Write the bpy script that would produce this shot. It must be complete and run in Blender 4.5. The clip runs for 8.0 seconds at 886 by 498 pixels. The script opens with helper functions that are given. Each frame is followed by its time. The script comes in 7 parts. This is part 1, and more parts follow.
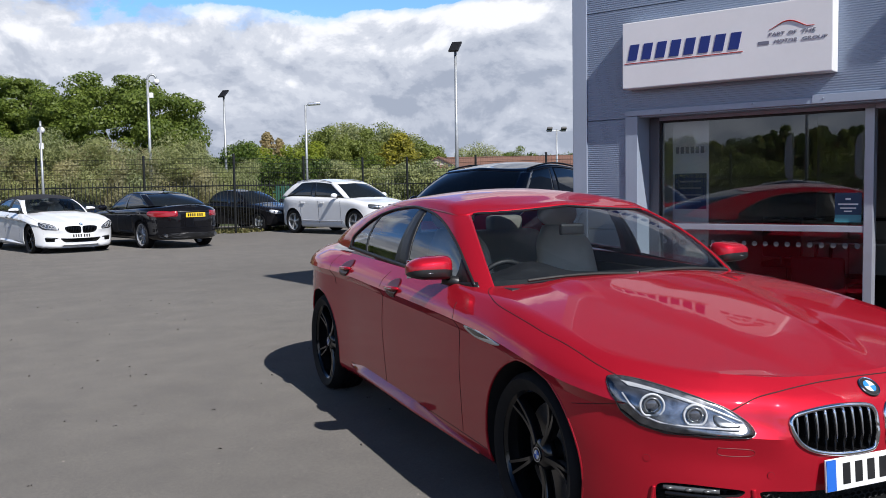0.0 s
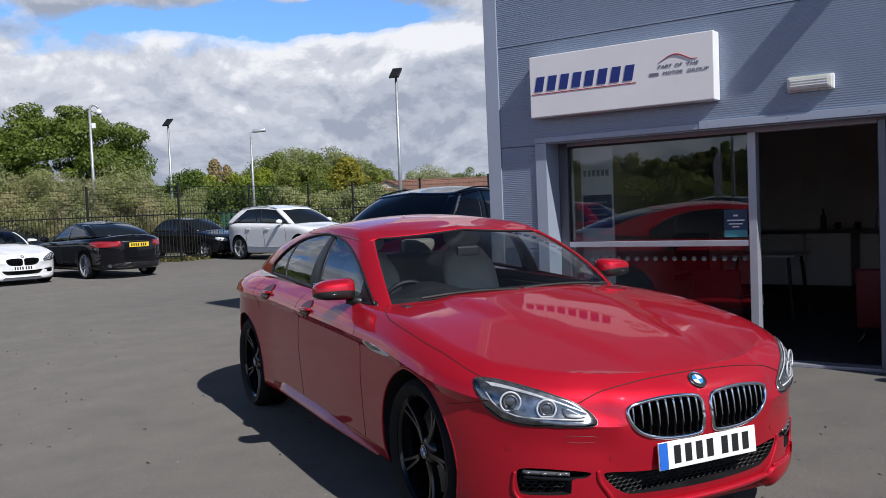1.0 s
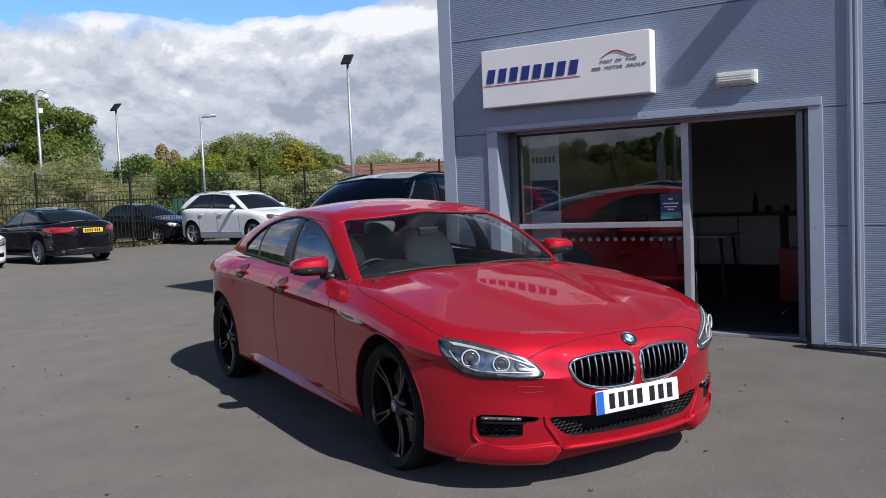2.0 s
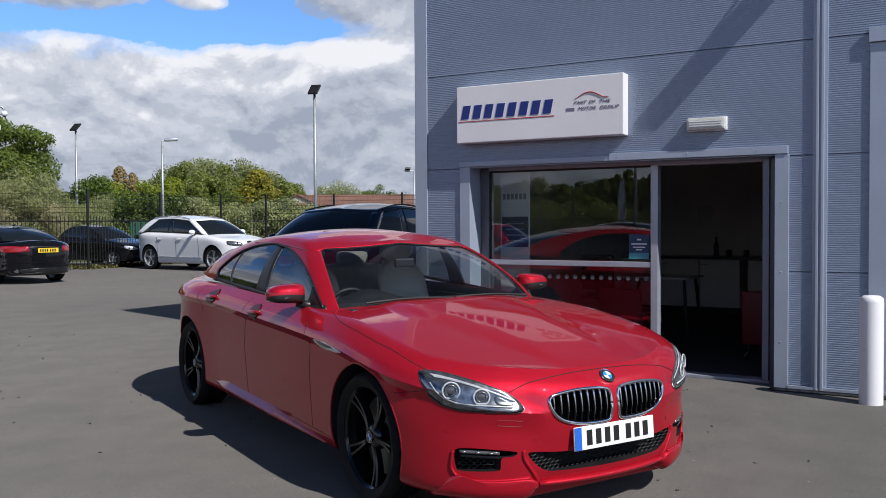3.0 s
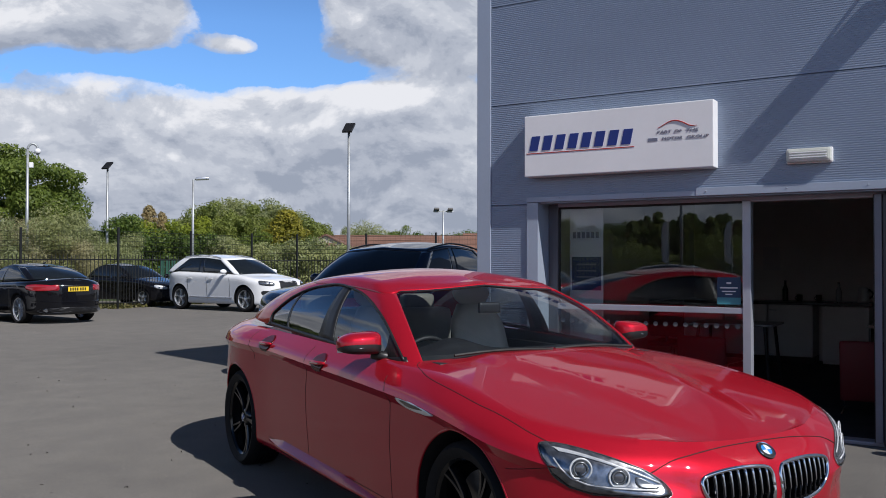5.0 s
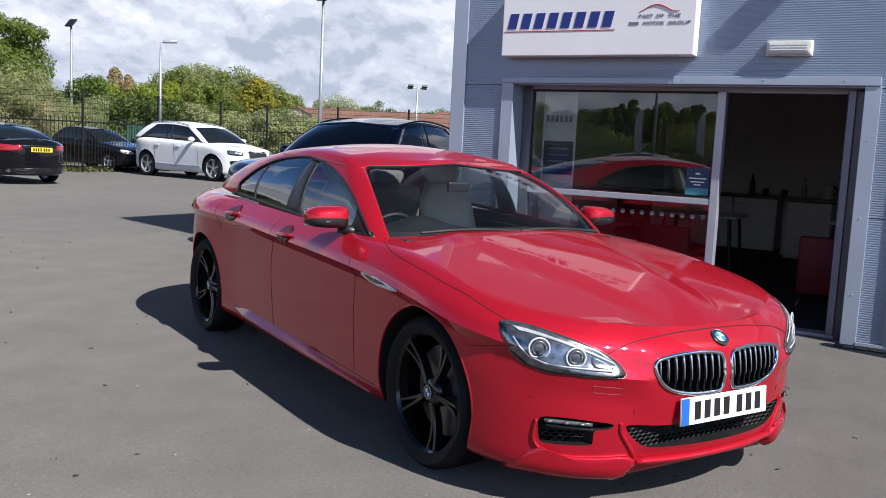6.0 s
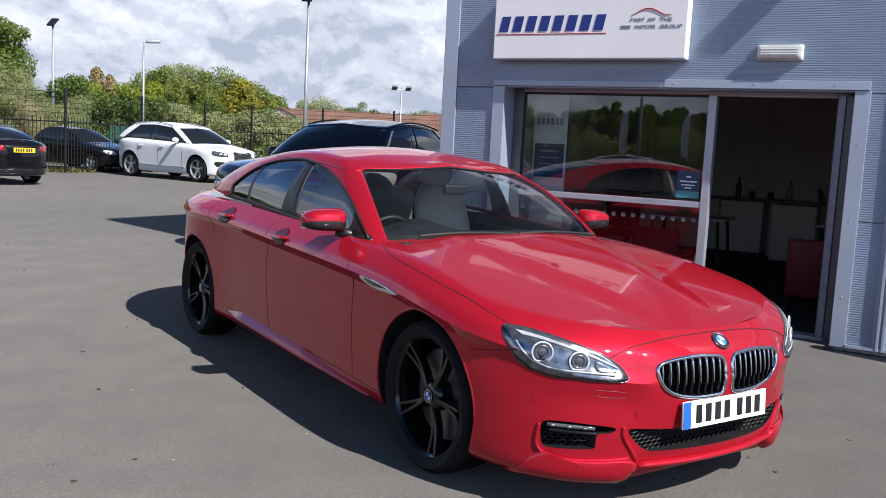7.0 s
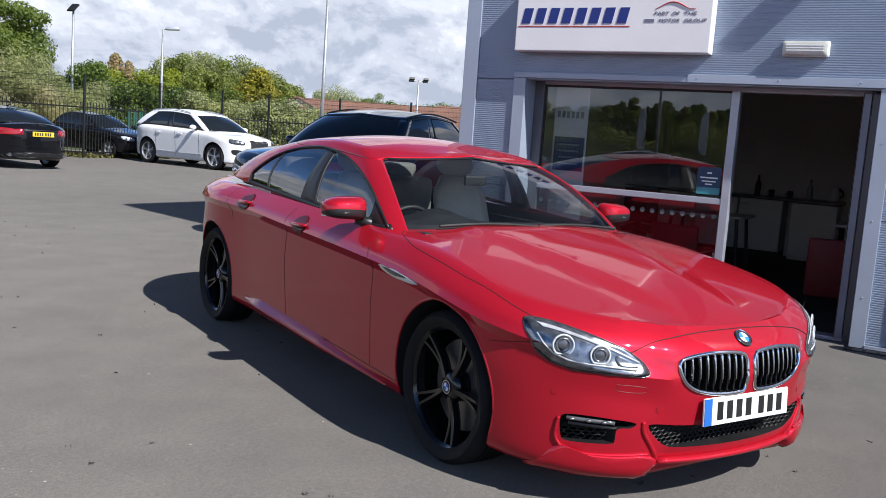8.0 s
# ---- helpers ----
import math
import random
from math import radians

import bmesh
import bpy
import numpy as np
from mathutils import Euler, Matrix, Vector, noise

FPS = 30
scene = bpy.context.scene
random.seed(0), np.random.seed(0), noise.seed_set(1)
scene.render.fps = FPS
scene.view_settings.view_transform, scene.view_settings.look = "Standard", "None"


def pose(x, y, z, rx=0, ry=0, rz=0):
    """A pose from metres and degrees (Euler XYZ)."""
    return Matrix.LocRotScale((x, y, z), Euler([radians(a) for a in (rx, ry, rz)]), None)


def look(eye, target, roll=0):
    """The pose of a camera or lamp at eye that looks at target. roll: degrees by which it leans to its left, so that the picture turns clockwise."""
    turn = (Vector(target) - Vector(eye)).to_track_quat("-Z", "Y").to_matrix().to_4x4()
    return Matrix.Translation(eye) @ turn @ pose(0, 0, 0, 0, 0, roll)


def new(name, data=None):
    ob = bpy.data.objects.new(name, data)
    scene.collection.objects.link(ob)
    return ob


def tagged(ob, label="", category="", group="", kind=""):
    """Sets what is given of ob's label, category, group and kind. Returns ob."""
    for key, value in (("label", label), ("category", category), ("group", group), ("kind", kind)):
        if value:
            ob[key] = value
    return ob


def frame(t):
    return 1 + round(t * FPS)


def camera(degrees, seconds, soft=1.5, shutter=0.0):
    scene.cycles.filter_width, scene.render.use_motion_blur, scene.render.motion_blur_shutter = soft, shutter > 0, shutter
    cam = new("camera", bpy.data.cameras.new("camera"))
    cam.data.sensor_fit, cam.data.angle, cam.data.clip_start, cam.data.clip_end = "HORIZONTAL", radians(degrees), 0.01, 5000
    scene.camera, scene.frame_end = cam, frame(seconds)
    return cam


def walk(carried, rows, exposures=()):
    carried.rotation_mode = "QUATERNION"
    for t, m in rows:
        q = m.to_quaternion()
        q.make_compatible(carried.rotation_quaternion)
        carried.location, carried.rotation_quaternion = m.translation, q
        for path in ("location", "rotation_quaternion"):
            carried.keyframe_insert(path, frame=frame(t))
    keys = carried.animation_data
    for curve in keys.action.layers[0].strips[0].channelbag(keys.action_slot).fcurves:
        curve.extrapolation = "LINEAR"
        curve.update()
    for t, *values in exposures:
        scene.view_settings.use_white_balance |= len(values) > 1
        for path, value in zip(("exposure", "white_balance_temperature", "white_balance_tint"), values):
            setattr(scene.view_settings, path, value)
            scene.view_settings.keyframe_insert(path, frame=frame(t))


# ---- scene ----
cam = camera(53.27, 8.0, soft=0.9)
# seconds, eye, target, roll
PATH = [
    (0, (-2.921, -1.881, 1.409), (-1.37, -0.626, 1.27), -0.9),
    (0.5, (-3.017, -2.15, 1.479), (-1.413, -0.961, 1.357), -1.3),
    (1, (-3.122, -2.403, 1.435), (-1.505, -1.23, 1.342), -2.3),
    (1.2, (-3.196, -2.489, 1.433), (-1.586, -1.307, 1.317), -2.5),
    (2.3, (-3.727, -2.671, 1.436), (-2.025, -1.627, 1.319), -2.1),
    (2.5, (-3.739, -2.655, 1.433), (-2.029, -1.623, 1.332), -1.7),
    (3, (-3.713, -2.559, 1.429), (-1.98, -1.563, 1.372), -0.3),
    (3.3, (-3.621, -2.415, 1.435), (-1.895, -1.404, 1.442), 0.8),
    (3.5, (-3.541, -2.369, 1.427), (-1.858, -1.294, 1.544), 2.1),
    (4, (-3.402, -2.135, 1.42), (-1.733, -1.04, 1.544), 2.1),
    (4.2, (-3.363, -2.026, 1.421), (-1.698, -0.925, 1.543), 1.8),
    (5.3, (-3.256, -1.846, 1.412), (-1.539, -0.822, 1.381), -0.3),
    (5.5, (-3.252, -1.854, 1.401), (-1.548, -0.814, 1.286), -0.3),
    (6, (-3.247, -1.845, 1.409), (-1.514, -0.873, 1.175), 2.8),
    (6.5, (-3.259, -1.82, 1.416), (-1.514, -0.874, 1.178), 2.7),
    (7, (-3.278, -1.773, 1.414), (-1.527, -0.835, 1.185), 3.0),
    (7.5, (-3.289, -1.755, 1.42), (-1.543, -0.806, 1.189), 3.6),
    (8, (-3.274, -1.733, 1.397), (-1.538, -0.77, 1.15), 4.1),
]
# seconds, stops
EXPOSURES = [(0.0, 0.12), (1.0, -0.05), (2.5, 0.05), (3.0, -0.06), (3.5, -0.43), (4.2, -0.44), (5.3, -0.02), (5.5, 0.08), (6.0, 0.45), (8.0, 0.47)]
BALANCE = (6320, 12)
walk(cam, [(t, look(eye, target, roll)) for t, eye, target, roll in PATH], [(t, e, *BALANCE) for t, e in EXPOSURES])

# ---- world, sun, exposure ----
SUN_WAY = Vector((0.30, 1.0, -1.0)).normalized()
world = bpy.data.worlds.new("sky")
scene.world = world
world.use_nodes = True
wn, wl = world.node_tree.nodes, world.node_tree.links
wn.clear()


def wnode(kind, **inputs):
    n = wn.new(kind)
    for k, v in inputs.items():
        n.inputs[k.replace("_", " ")].default_value = v
    return n


def wmath(op, a, b=None, clamp=False):
    n = wn.new("ShaderNodeMath")
    n.operation, n.use_clamp = op, clamp
    for i, v in enumerate((a, b)):
        if v is None:
            continue
        if isinstance(v, (int, float)):
            n.inputs[i].default_value = v
        else:
            wl.new(v, n.inputs[i])
    return n.outputs[0]


def wramp(value, stops):
    n = wn.new("ShaderNodeValToRGB")
    n.color_ramp.interpolation = "EASE"
    els = n.color_ramp.elements
    while len(els) < len(stops):
        els.new(0.5)
    for e, (p, c) in zip(els, stops):
        e.position, e.color = p, (*c, 1) if isinstance(c, tuple) else (c, c, c, 1)
    wl.new(value, n.inputs[0])
    return n.outputs[0]


def wmix(fac, a, b):
    n = wn.new("ShaderNodeMix")
    n.data_type = "RGBA"
    wl.new(fac, n.inputs[0])
    for i, v in ((6, a), (7, b)):
        if isinstance(v, tuple):
            n.inputs[i].default_value = (*v, 1)
        else:
            wl.new(v, n.inputs[i])
    return n.outputs[2]


sky = wn.new("ShaderNodeTexSky")
sky.sky_type, sky.sun_disc = "NISHITA", False
sky.sun_elevation, sky.sun_rotation = radians(44.0), radians(195)
sky.air_density, sky.dust_density, sky.ozone_density = 1.0, 0.6, 2.0
coord = wn.new("ShaderNodeTexCoord").outputs["Generated"]
split = wn.new("ShaderNodeSeparateXYZ")
wl.new(coord, split.inputs[0])
# heaped clouds on the dome, lit from above
tall = wn.new("ShaderNodeVectorMath")
tall.operation = "MULTIPLY"
wl.new(coord, tall.inputs[0])
tall.inputs[1].default_value = (1.0, 1.0, 1.55)


def wnoise(scale, detail, rough, shift, distortion=0.0):
    m = wn.new("ShaderNodeMapping")
    m.inputs["Location"].default_value = shift
    wl.new(tall.outputs[0], m.inputs[0])
    n = wnode("ShaderNodeTexNoise", Scale=scale, Detail=detail, Roughness=rough, Distortion=distortion)
    wl.new(m.outputs[0], n.inputs["Vector"])
    return n.outputs[0]


way = wmath("ARCTAN2", split.outputs[1], split.outputs[0])
height = split.outputs[2]
CLOUD = (2.3, 0.9, 1.4)
# heaps and gaps of the cloud cover: bearing in degrees, sine of the elevation, their widths, amount
HEAPS = ((53.5, 0.262, 6.0, 0.030, 0.21), (68.0, 0.240, 7.0, 0.045, 0.15), (35.0, 0.290, 4.6, 0.055, 0.22), (44.6, 0.237, 2.0, 0.015, 0.25), (58.5, 0.232, 2.6, 0.020, 0.20),
         (43.8, 0.285, 3.6, 0.055, -0.20), (45.0, 0.211, 13.0, 0.013, -0.20), (34.0, 0.172, 3.5, 0.020, 0.12))


def cloud_cover(up):
    """How much cloud stands at the bearing and height looked at, moved up by a little."""
    total = wnoise(3.4, 12, 0.60, (CLOUD[0], CLOUD[1], CLOUD[2] + up * 1.55), 0.2)
    h = wmath("ADD", height, up)
    for az, z, waz, wz, amount in HEAPS:
        da = wmath("DIVIDE", wmath("SUBTRACT", way, radians(az)), radians(waz))
        dz = wmath("DIVIDE", wmath("SUBTRACT", h, z), wz)
        r2 = wmath("ADD", wmath("MULTIPLY", da, da), wmath("MULTIPLY", dz, dz))
        total = wmath("ADD", total, wmath("MULTIPLY", wmath("EXPONENT", wmath("MULTIPLY", r2, -1.0)), amount))
    low = wmath("MULTIPLY", wmath("MINIMUM", wmath("MAXIMUM", wmath("SUBTRACT", 0.205, h), 0.0), 0.06), 3.6)
    high = wmath("MULTIPLY", wmath("MAXIMUM", wmath("SUBTRACT", h, 0.34), 0.0), 1.5)
    return wmath("SUBTRACT", wmath("ADD", total, low), high)


cover = cloud_cover(0.0)
above = cloud_cover(0.017)
mask = wramp(cover, [(0.480, 0.0), (0.512, 0.58), (0.570, 1.0)])
broad = wnoise(2.0, 4, 0.5, (5.4, 2.2, 0.7))
puffs = wnoise(9.0, 9, 0.58, (0.4, 7.2, 2.0), 0.35)
puffs_up = wnoise(9.0, 9, 0.58, (0.4, 7.2, 2.0 + 0.017 * 1.55), 0.35)
lit = wmath("ADD", wmath("MULTIPLY", wmath("SUBTRACT", cover, above), 1.9), wmath("MULTIPLY", wmath("SUBTRACT", puffs, puffs_up), 1.9))
lit = wmath("ADD", lit, wmath("ADD", wmath("MULTIPLY", broad, 0.42), wmath("MULTIPLY", puffs, 0.30)))
lit = wmath("ADD", lit, wmath("MULTIPLY", wmath("MINIMUM", wmath("SUBTRACT", height, 0.13), 0.06), 1.9))
da, dz = wmath("MULTIPLY", wmath("SUBTRACT", way, radians(34.0)), 13.0), wmath("MULTIPLY", wmath("SUBTRACT", height, 0.165), 30.0)
glow = wmath("EXPONENT", wmath("MULTIPLY", wmath("ADD", wmath("MULTIPLY", da, da), wmath("MULTIPLY", dz, dz)), -1.0))
lit = wmath("ADD", lit, wmath("ADD", wmath("MULTIPLY", glow, 0.13), 0.10))
cloud = wramp(lit, [(0.18, (0.37, 0.415, 0.50)), (0.42, (0.51, 0.55, 0.625)), (0.62, (0.64, 0.675, 0.735)), (0.92, (0.92, 0.93, 0.95))])
blue = wn.new("ShaderNodeVectorMath")
blue.operation = "MULTIPLY"
wl.new(sky.outputs[0], blue.inputs[0])
blue.inputs[1].default_value = (0.094, 0.134, 0.180)
# the blue deepens towards the zenith
deep = wmath("MAXIMUM", wmath("SUBTRACT", 1.0, wmath("MULTIPLY", wmath("MAXIMUM", wmath("SUBTRACT", height, 0.26), 0.0), 2.4)), 0.20)
zenith = wn.new("ShaderNodeVectorMath")
zenith.operation = "SCALE"
wl.new(blue.outputs[0], zenith.inputs[0])
wl.new(deep, zenith.inputs["Scale"])
back = wnode("ShaderNodeBackground", Strength=1.0)
wl.new(wmix(mask, zenith.outputs[0], cloud), back.inputs[0])
wout = wn.new("ShaderNodeOutputWorld")
wl.new(back.outputs[0], wout.inputs[0])

sun = new("sun", bpy.data.lights.new("sun", "SUN"))
sun.data.energy, sun.data.angle, sun.data.color = 5.4, radians(0.6), (1.0, 0.965, 0.915)
sun.matrix_world = look(-SUN_WAY * 40, (0, 0, 0))

# ---- materials ----
def nodes_of(name):
    m = bpy.data.materials.new(name)
    m.use_nodes = True
    return m, m.node_tree.nodes, m.node_tree.links, m.node_tree.nodes["Principled BSDF"]


def noise_at(nt, lk, scale, detail=6, rough=0.55, kind="Object", stretch=None):
    tc = nt.new("ShaderNodeTexCoord")
    n = nt.new("ShaderNodeTexNoise")
    n.inputs["Scale"].default_value, n.inputs["Detail"].default_value, n.inputs["Roughness"].default_value = scale, detail, rough
    if stretch:
        mp = nt.new("ShaderNodeMapping")
        mp.inputs["Scale"].default_value = stretch
        lk.new(tc.outputs[kind], mp.inputs[0])
        lk.new(mp.outputs[0], n.inputs["Vector"])
    else:
        lk.new(tc.outputs[kind], n.inputs["Vector"])
    return n.outputs[0]


def ramp_of(nt, lk, value, stops):
    n = nt.new("ShaderNodeValToRGB")
    els = n.color_ramp.elements
    while len(els) < len(stops):
        els.new(0.5)
    for e, (p, c) in zip(els, stops):
        e.position, e.color = p, (*c, 1)
    lk.new(value, n.inputs[0])
    return n.outputs[0]


def mul_col(nt, lk, a, b, kind="MULTIPLY", fac=1.0):
    n = nt.new("ShaderNodeMix")
    n.data_type, n.blend_type = "RGBA", kind
    n.inputs[0].default_value = fac
    lk.new(a, n.inputs[6])
    lk.new(b, n.inputs[7])
    return n.outputs[2]


def surface(name, base, rough=0.5, metal=0.0, var=0.12, scale=3.0, fine=60.0, bump=0.0, coat=0.0, coat_rough=0.03, spec=0.5, per_piece=0.0, stretch=None):
    """A plain material with two scales of tone, roughness wear and relief."""
    m, nt, lk, b = nodes_of(name)
    lo = noise_at(nt, lk, scale, 5, 0.55, stretch=stretch)
    hi = noise_at(nt, lk, fine, 4, 0.6, stretch=stretch)
    dark, light = tuple(c * (1 - var) for c in base), tuple(min(1, c * (1 + var)) for c in base)
    c1 = ramp_of(nt, lk, lo, [(0.3, dark), (0.7, light)])
    v = var * 0.6
    c2 = ramp_of(nt, lk, hi, [(0.3, (1 - v,) * 3), (0.7, (1, 1, 1))])
    col = mul_col(nt, lk, c1, c2)
    if per_piece:
        oi = nt.new("ShaderNodeObjectInfo")
        c3 = ramp_of(nt, lk, oi.outputs["Random"], [(0.0, (1 - per_piece,) * 3), (1.0, (1, 1, 1))])
        col = mul_col(nt, lk, col, c3)
    lk.new(col, b.inputs["Base Color"])
    r = ramp_of(nt, lk, lo, [(0.3, (max(0.02, rough * 0.85),) * 3), (0.7, (min(1, rough * 1.12),) * 3)])
    lk.new(r, b.inputs["Roughness"])
    b.inputs["Metallic"].default_value = metal
    b.inputs["Coat Weight"].default_value = coat
    b.inputs["Coat Roughness"].default_value = coat_rough
    b.inputs["Specular IOR Level"].default_value = spec
    if bump:
        bp = nt.new("ShaderNodeBump")
        bp.inputs["Strength"].default_value, bp.inputs["Distance"].default_value = bump, 0.004
        lk.new(hi, bp.inputs["Height"])
        lk.new(bp.outputs[0], b.inputs["Normal"])
    return m


def glass(name, tint, gloss=1.45, rough=0.0, single=False):
    """A pane: clear through, with Fresnel gloss; a single sheet has the same gloss from both sides."""
    m = bpy.data.materials.new(name)
    m.use_nodes = True
    nt, lk = m.node_tree.nodes, m.node_tree.links
    nt.clear()
    out, mix = nt.new("ShaderNodeOutputMaterial"), nt.new("ShaderNodeMixShader")
    tr, gl, fr = nt.new("ShaderNodeBsdfTransparent"), nt.new("ShaderNodeBsdfGlossy"), nt.new("ShaderNodeFresnel")
    tr.inputs[0].default_value = (*tint, 1)
    gl.inputs["Roughness"].default_value = rough
    gl.inputs["Color"].default_value = (1, 1, 1, 1)
    fr.inputs["IOR"].default_value = gloss
    if single:
        base = ((gloss - 1) / (gloss + 1)) ** 2
        face, up, add = nt.new("ShaderNodeLayerWeight"), nt.new("ShaderNodeMath"), nt.new("ShaderNodeMath")
        face.inputs["Blend"].default_value = 0.5
        up.operation, add.operation = "POWER", "MULTIPLY_ADD"
        up.inputs[1].default_value, add.inputs[1].default_value, add.inputs[2].default_value = 5.0, 1 - base, base
        lk.new(face.outputs["Facing"], up.inputs[0])
        lk.new(up.outputs[0], add.inputs[0])
        lk.new(add.outputs[0], mix.inputs[0])
    else:
        lk.new(fr.outputs[0], mix.inputs[0])
    lk.new(tr.outputs[0], mix.inputs[1])
    lk.new(gl.outputs[0], mix.inputs[2])
    lk.new(mix.outputs[0], out.inputs[0])
    return m


def paint(name, base, metal=0.0, rough=0.4, flake=0.0):
    """Car paint: a base with fine flake under a clear coat, with faint dust."""
    m, nt, lk, b = nodes_of(name)
    fl = noise_at(nt, lk, 900, 2, 0.7)
    lo = noise_at(nt, lk, 2.2, 5, 0.6)
    c = ramp_of(nt, lk, fl, [(0.3, tuple(x * (1 - flake) for x in base)), (0.7, tuple(min(1, x * (1 + flake)) for x in base))])
    d = ramp_of(nt, lk, lo, [(0.35, (0.96, 0.96, 0.96)), (0.7, (1, 1, 1))])
    lk.new(mul_col(nt, lk, c, d), b.inputs["Base Color"])
    lk.new(ramp_of(nt, lk, lo, [(0.3, (rough * 0.9,) * 3), (0.7, (rough * 1.15,) * 3)]), b.inputs["Roughness"])
    b.inputs["Metallic"].default_value = metal
    b.inputs["Coat Weight"].default_value, b.inputs["Coat Roughness"].default_value = 1.0, 0.025
    b.inputs["Specular IOR Level"].default_value = 0.0
    b.inputs["Coat IOR"].default_value = 1.47
    return m


def asphalt_material():
    m, nt, lk, b = nodes_of("asphalt")
    big = noise_at(nt, lk, 0.16, 5, 0.6)
    mid = noise_at(nt, lk, 2.2, 6, 0.62)
    fine = noise_at(nt, lk, 170, 3, 0.8)
    streak = noise_at(nt, lk, 0.8, 5, 0.6, stretch=(0.25, 2.0, 1.0))
    c = ramp_of(nt, lk, big, [(0.3, (0.103, 0.097, 0.0895)), (0.7, (0.127, 0.119, 0.109))])
    c = mul_col(nt, lk, c, ramp_of(nt, lk, mid, [(0.3, (0.85, 0.85, 0.86)), (0.72, (1.09, 1.085, 1.07))]))
    c = mul_col(nt, lk, c, ramp_of(nt, lk, streak, [(0.35, (0.95, 0.95, 0.95)), (0.6, (1.01, 1.01, 1.01))]))
    grit = noise_at(nt, lk, 48, 3, 0.7)
    c = mul_col(nt, lk, c, ramp_of(nt, lk, grit, [(0.36, (0.86, 0.86, 0.87)), (0.5, (1, 1, 1)), (0.64, (1.13, 1.125, 1.11))]))
    c = mul_col(nt, lk, c, ramp_of(nt, lk, fine, [(0.38, (0.66, 0.66, 0.67)), (0.5, (1, 1, 1)), (0.62, (1.36, 1.355, 1.33))]))
    # scattered pale chips and dark spots of tar
    for size, shade, reach, odds in ((8.0, (3.2, 3.1, 2.9), 0.062, 0.60), (17.0, (2.0, 1.95, 1.85), 0.09, 0.55), (5.0, (0.42, 0.42, 0.43), 0.075, 0.70)):
        vo, co, sp = nt.new("ShaderNodeTexVoronoi"), nt.new("ShaderNodeTexCoord"), nt.new("ShaderNodeSeparateColor")
        vo.inputs["Scale"].default_value = size
        lk.new(co.outputs["Object"], vo.inputs["Vector"])
        lk.new(vo.outputs["Color"], sp.inputs[0])
        spot = ramp_of(nt, lk, vo.outputs["Distance"], [(reach * 0.55, (1, 1, 1)), (reach, (0, 0, 0))])
        some = ramp_of(nt, lk, sp.outputs[0], [(odds, (0, 0, 0)), (odds + 0.1, (1, 1, 1))])
        both = mul_col(nt, lk, spot, some)
        blot = nt.new("ShaderNodeMix")
        blot.data_type = "RGBA"
        lk.new(both, blot.inputs[0])
        blot.inputs[6].default_value, blot.inputs[7].default_value = (1, 1, 1, 1), (*shade, 1)
        c = mul_col(nt, lk, c, blot.outputs[2])
    lk.new(c, b.inputs["Base Color"])
    b.inputs["Roughness"].default_value = 0.88
    b.inputs["Diffuse Roughness"].default_value = 1.0
    b.inputs["Specular IOR Level"].default_value = 0.3
    bp = nt.new("ShaderNodeBump")
    bp.inputs["Strength"].default_value, bp.inputs["Distance"].default_value = 0.45, 0.003
    lk.new(fine, bp.inputs["Height"])
    lk.new(bp.outputs[0], b.inputs["Normal"])
    return m


def leaf_material(name, a, b_, c_):
    """Leaves, each clump of its own tone, some light through."""
    m, nt, lk, b = nodes_of(name)
    g = nt.new("ShaderNodeNewGeometry")
    col = ramp_of(nt, lk, g.outputs["Random Per Island"], [(0.0, a), (0.5, b_), (1.0, c_)])
    lo = noise_at(nt, lk, 0.45, 3, 0.5)
    col = mul_col(nt, lk, col, ramp_of(nt, lk, lo, [(0.3, (0.8, 0.84, 0.8)), (0.7, (1.25, 1.2, 1.0))]))
    lk.new(col, b.inputs["Base Color"])
    b.inputs["Roughness"].default_value = 0.5
    b.inputs["Specular IOR Level"].default_value = 0.4
    tl = nt.new("ShaderNodeBsdfTranslucent")
    lk.new(col, tl.inputs[0])
    mx = nt.new("ShaderNodeMixShader")
    mx.inputs[0].default_value = 0.5
    lk.new(b.outputs[0], mx.inputs[1])
    lk.new(tl.outputs[0], mx.inputs[2])
    lk.new(mx.outputs[0], nt["Material Output"].inputs[0])
    return m


M_ASPHALT = asphalt_material()
M_CLAD = surface("cladding_grey", (0.305, 0.366, 0.468), 0.42, 0.25, 0.06, 1.2, 30, per_piece=0.05)
M_FLASH = surface("flashing_grey", (0.365, 0.417, 0.51), 0.38, 0.25, 0.06, 2.0, 40)
M_ALU = surface("frame_aluminium", (0.43, 0.455, 0.52), 0.35, 0.4, 0.06, 4.0, 60)
M_FRAME = surface("dark_frame", (0.11, 0.115, 0.13), 0.4, 0.3, 0.08, 4, 60)
M_BLACK = surface("black_plastic", (0.014, 0.014, 0.015), 0.45, 0, 0.2, 8, 120)
M_GLOSSBLACK = surface("gloss_black", (0.008, 0.008, 0.009), 0.12, 0, 0.1, 6, 60, coat=0.6)
M_SIGNWHITE = surface("sign_white", (0.80, 0.80, 0.81), 0.35, 0, 0.03, 2, 30)
M_NAVY = surface("letters_navy", (0.012, 0.03, 0.20), 0.4, 0, 0.08)
M_SIGNRED = surface("sign_red", (0.45, 0.03, 0.025), 0.4, 0, 0.08)
M_LETTERGREY = surface("letters_grey", (0.17, 0.18, 0.24), 0.4, 0, 0.08)
M_RED = paint("red_metallic_paint", (0.44, 0.011, 0.025), 0.36, 0.42, 0.25)
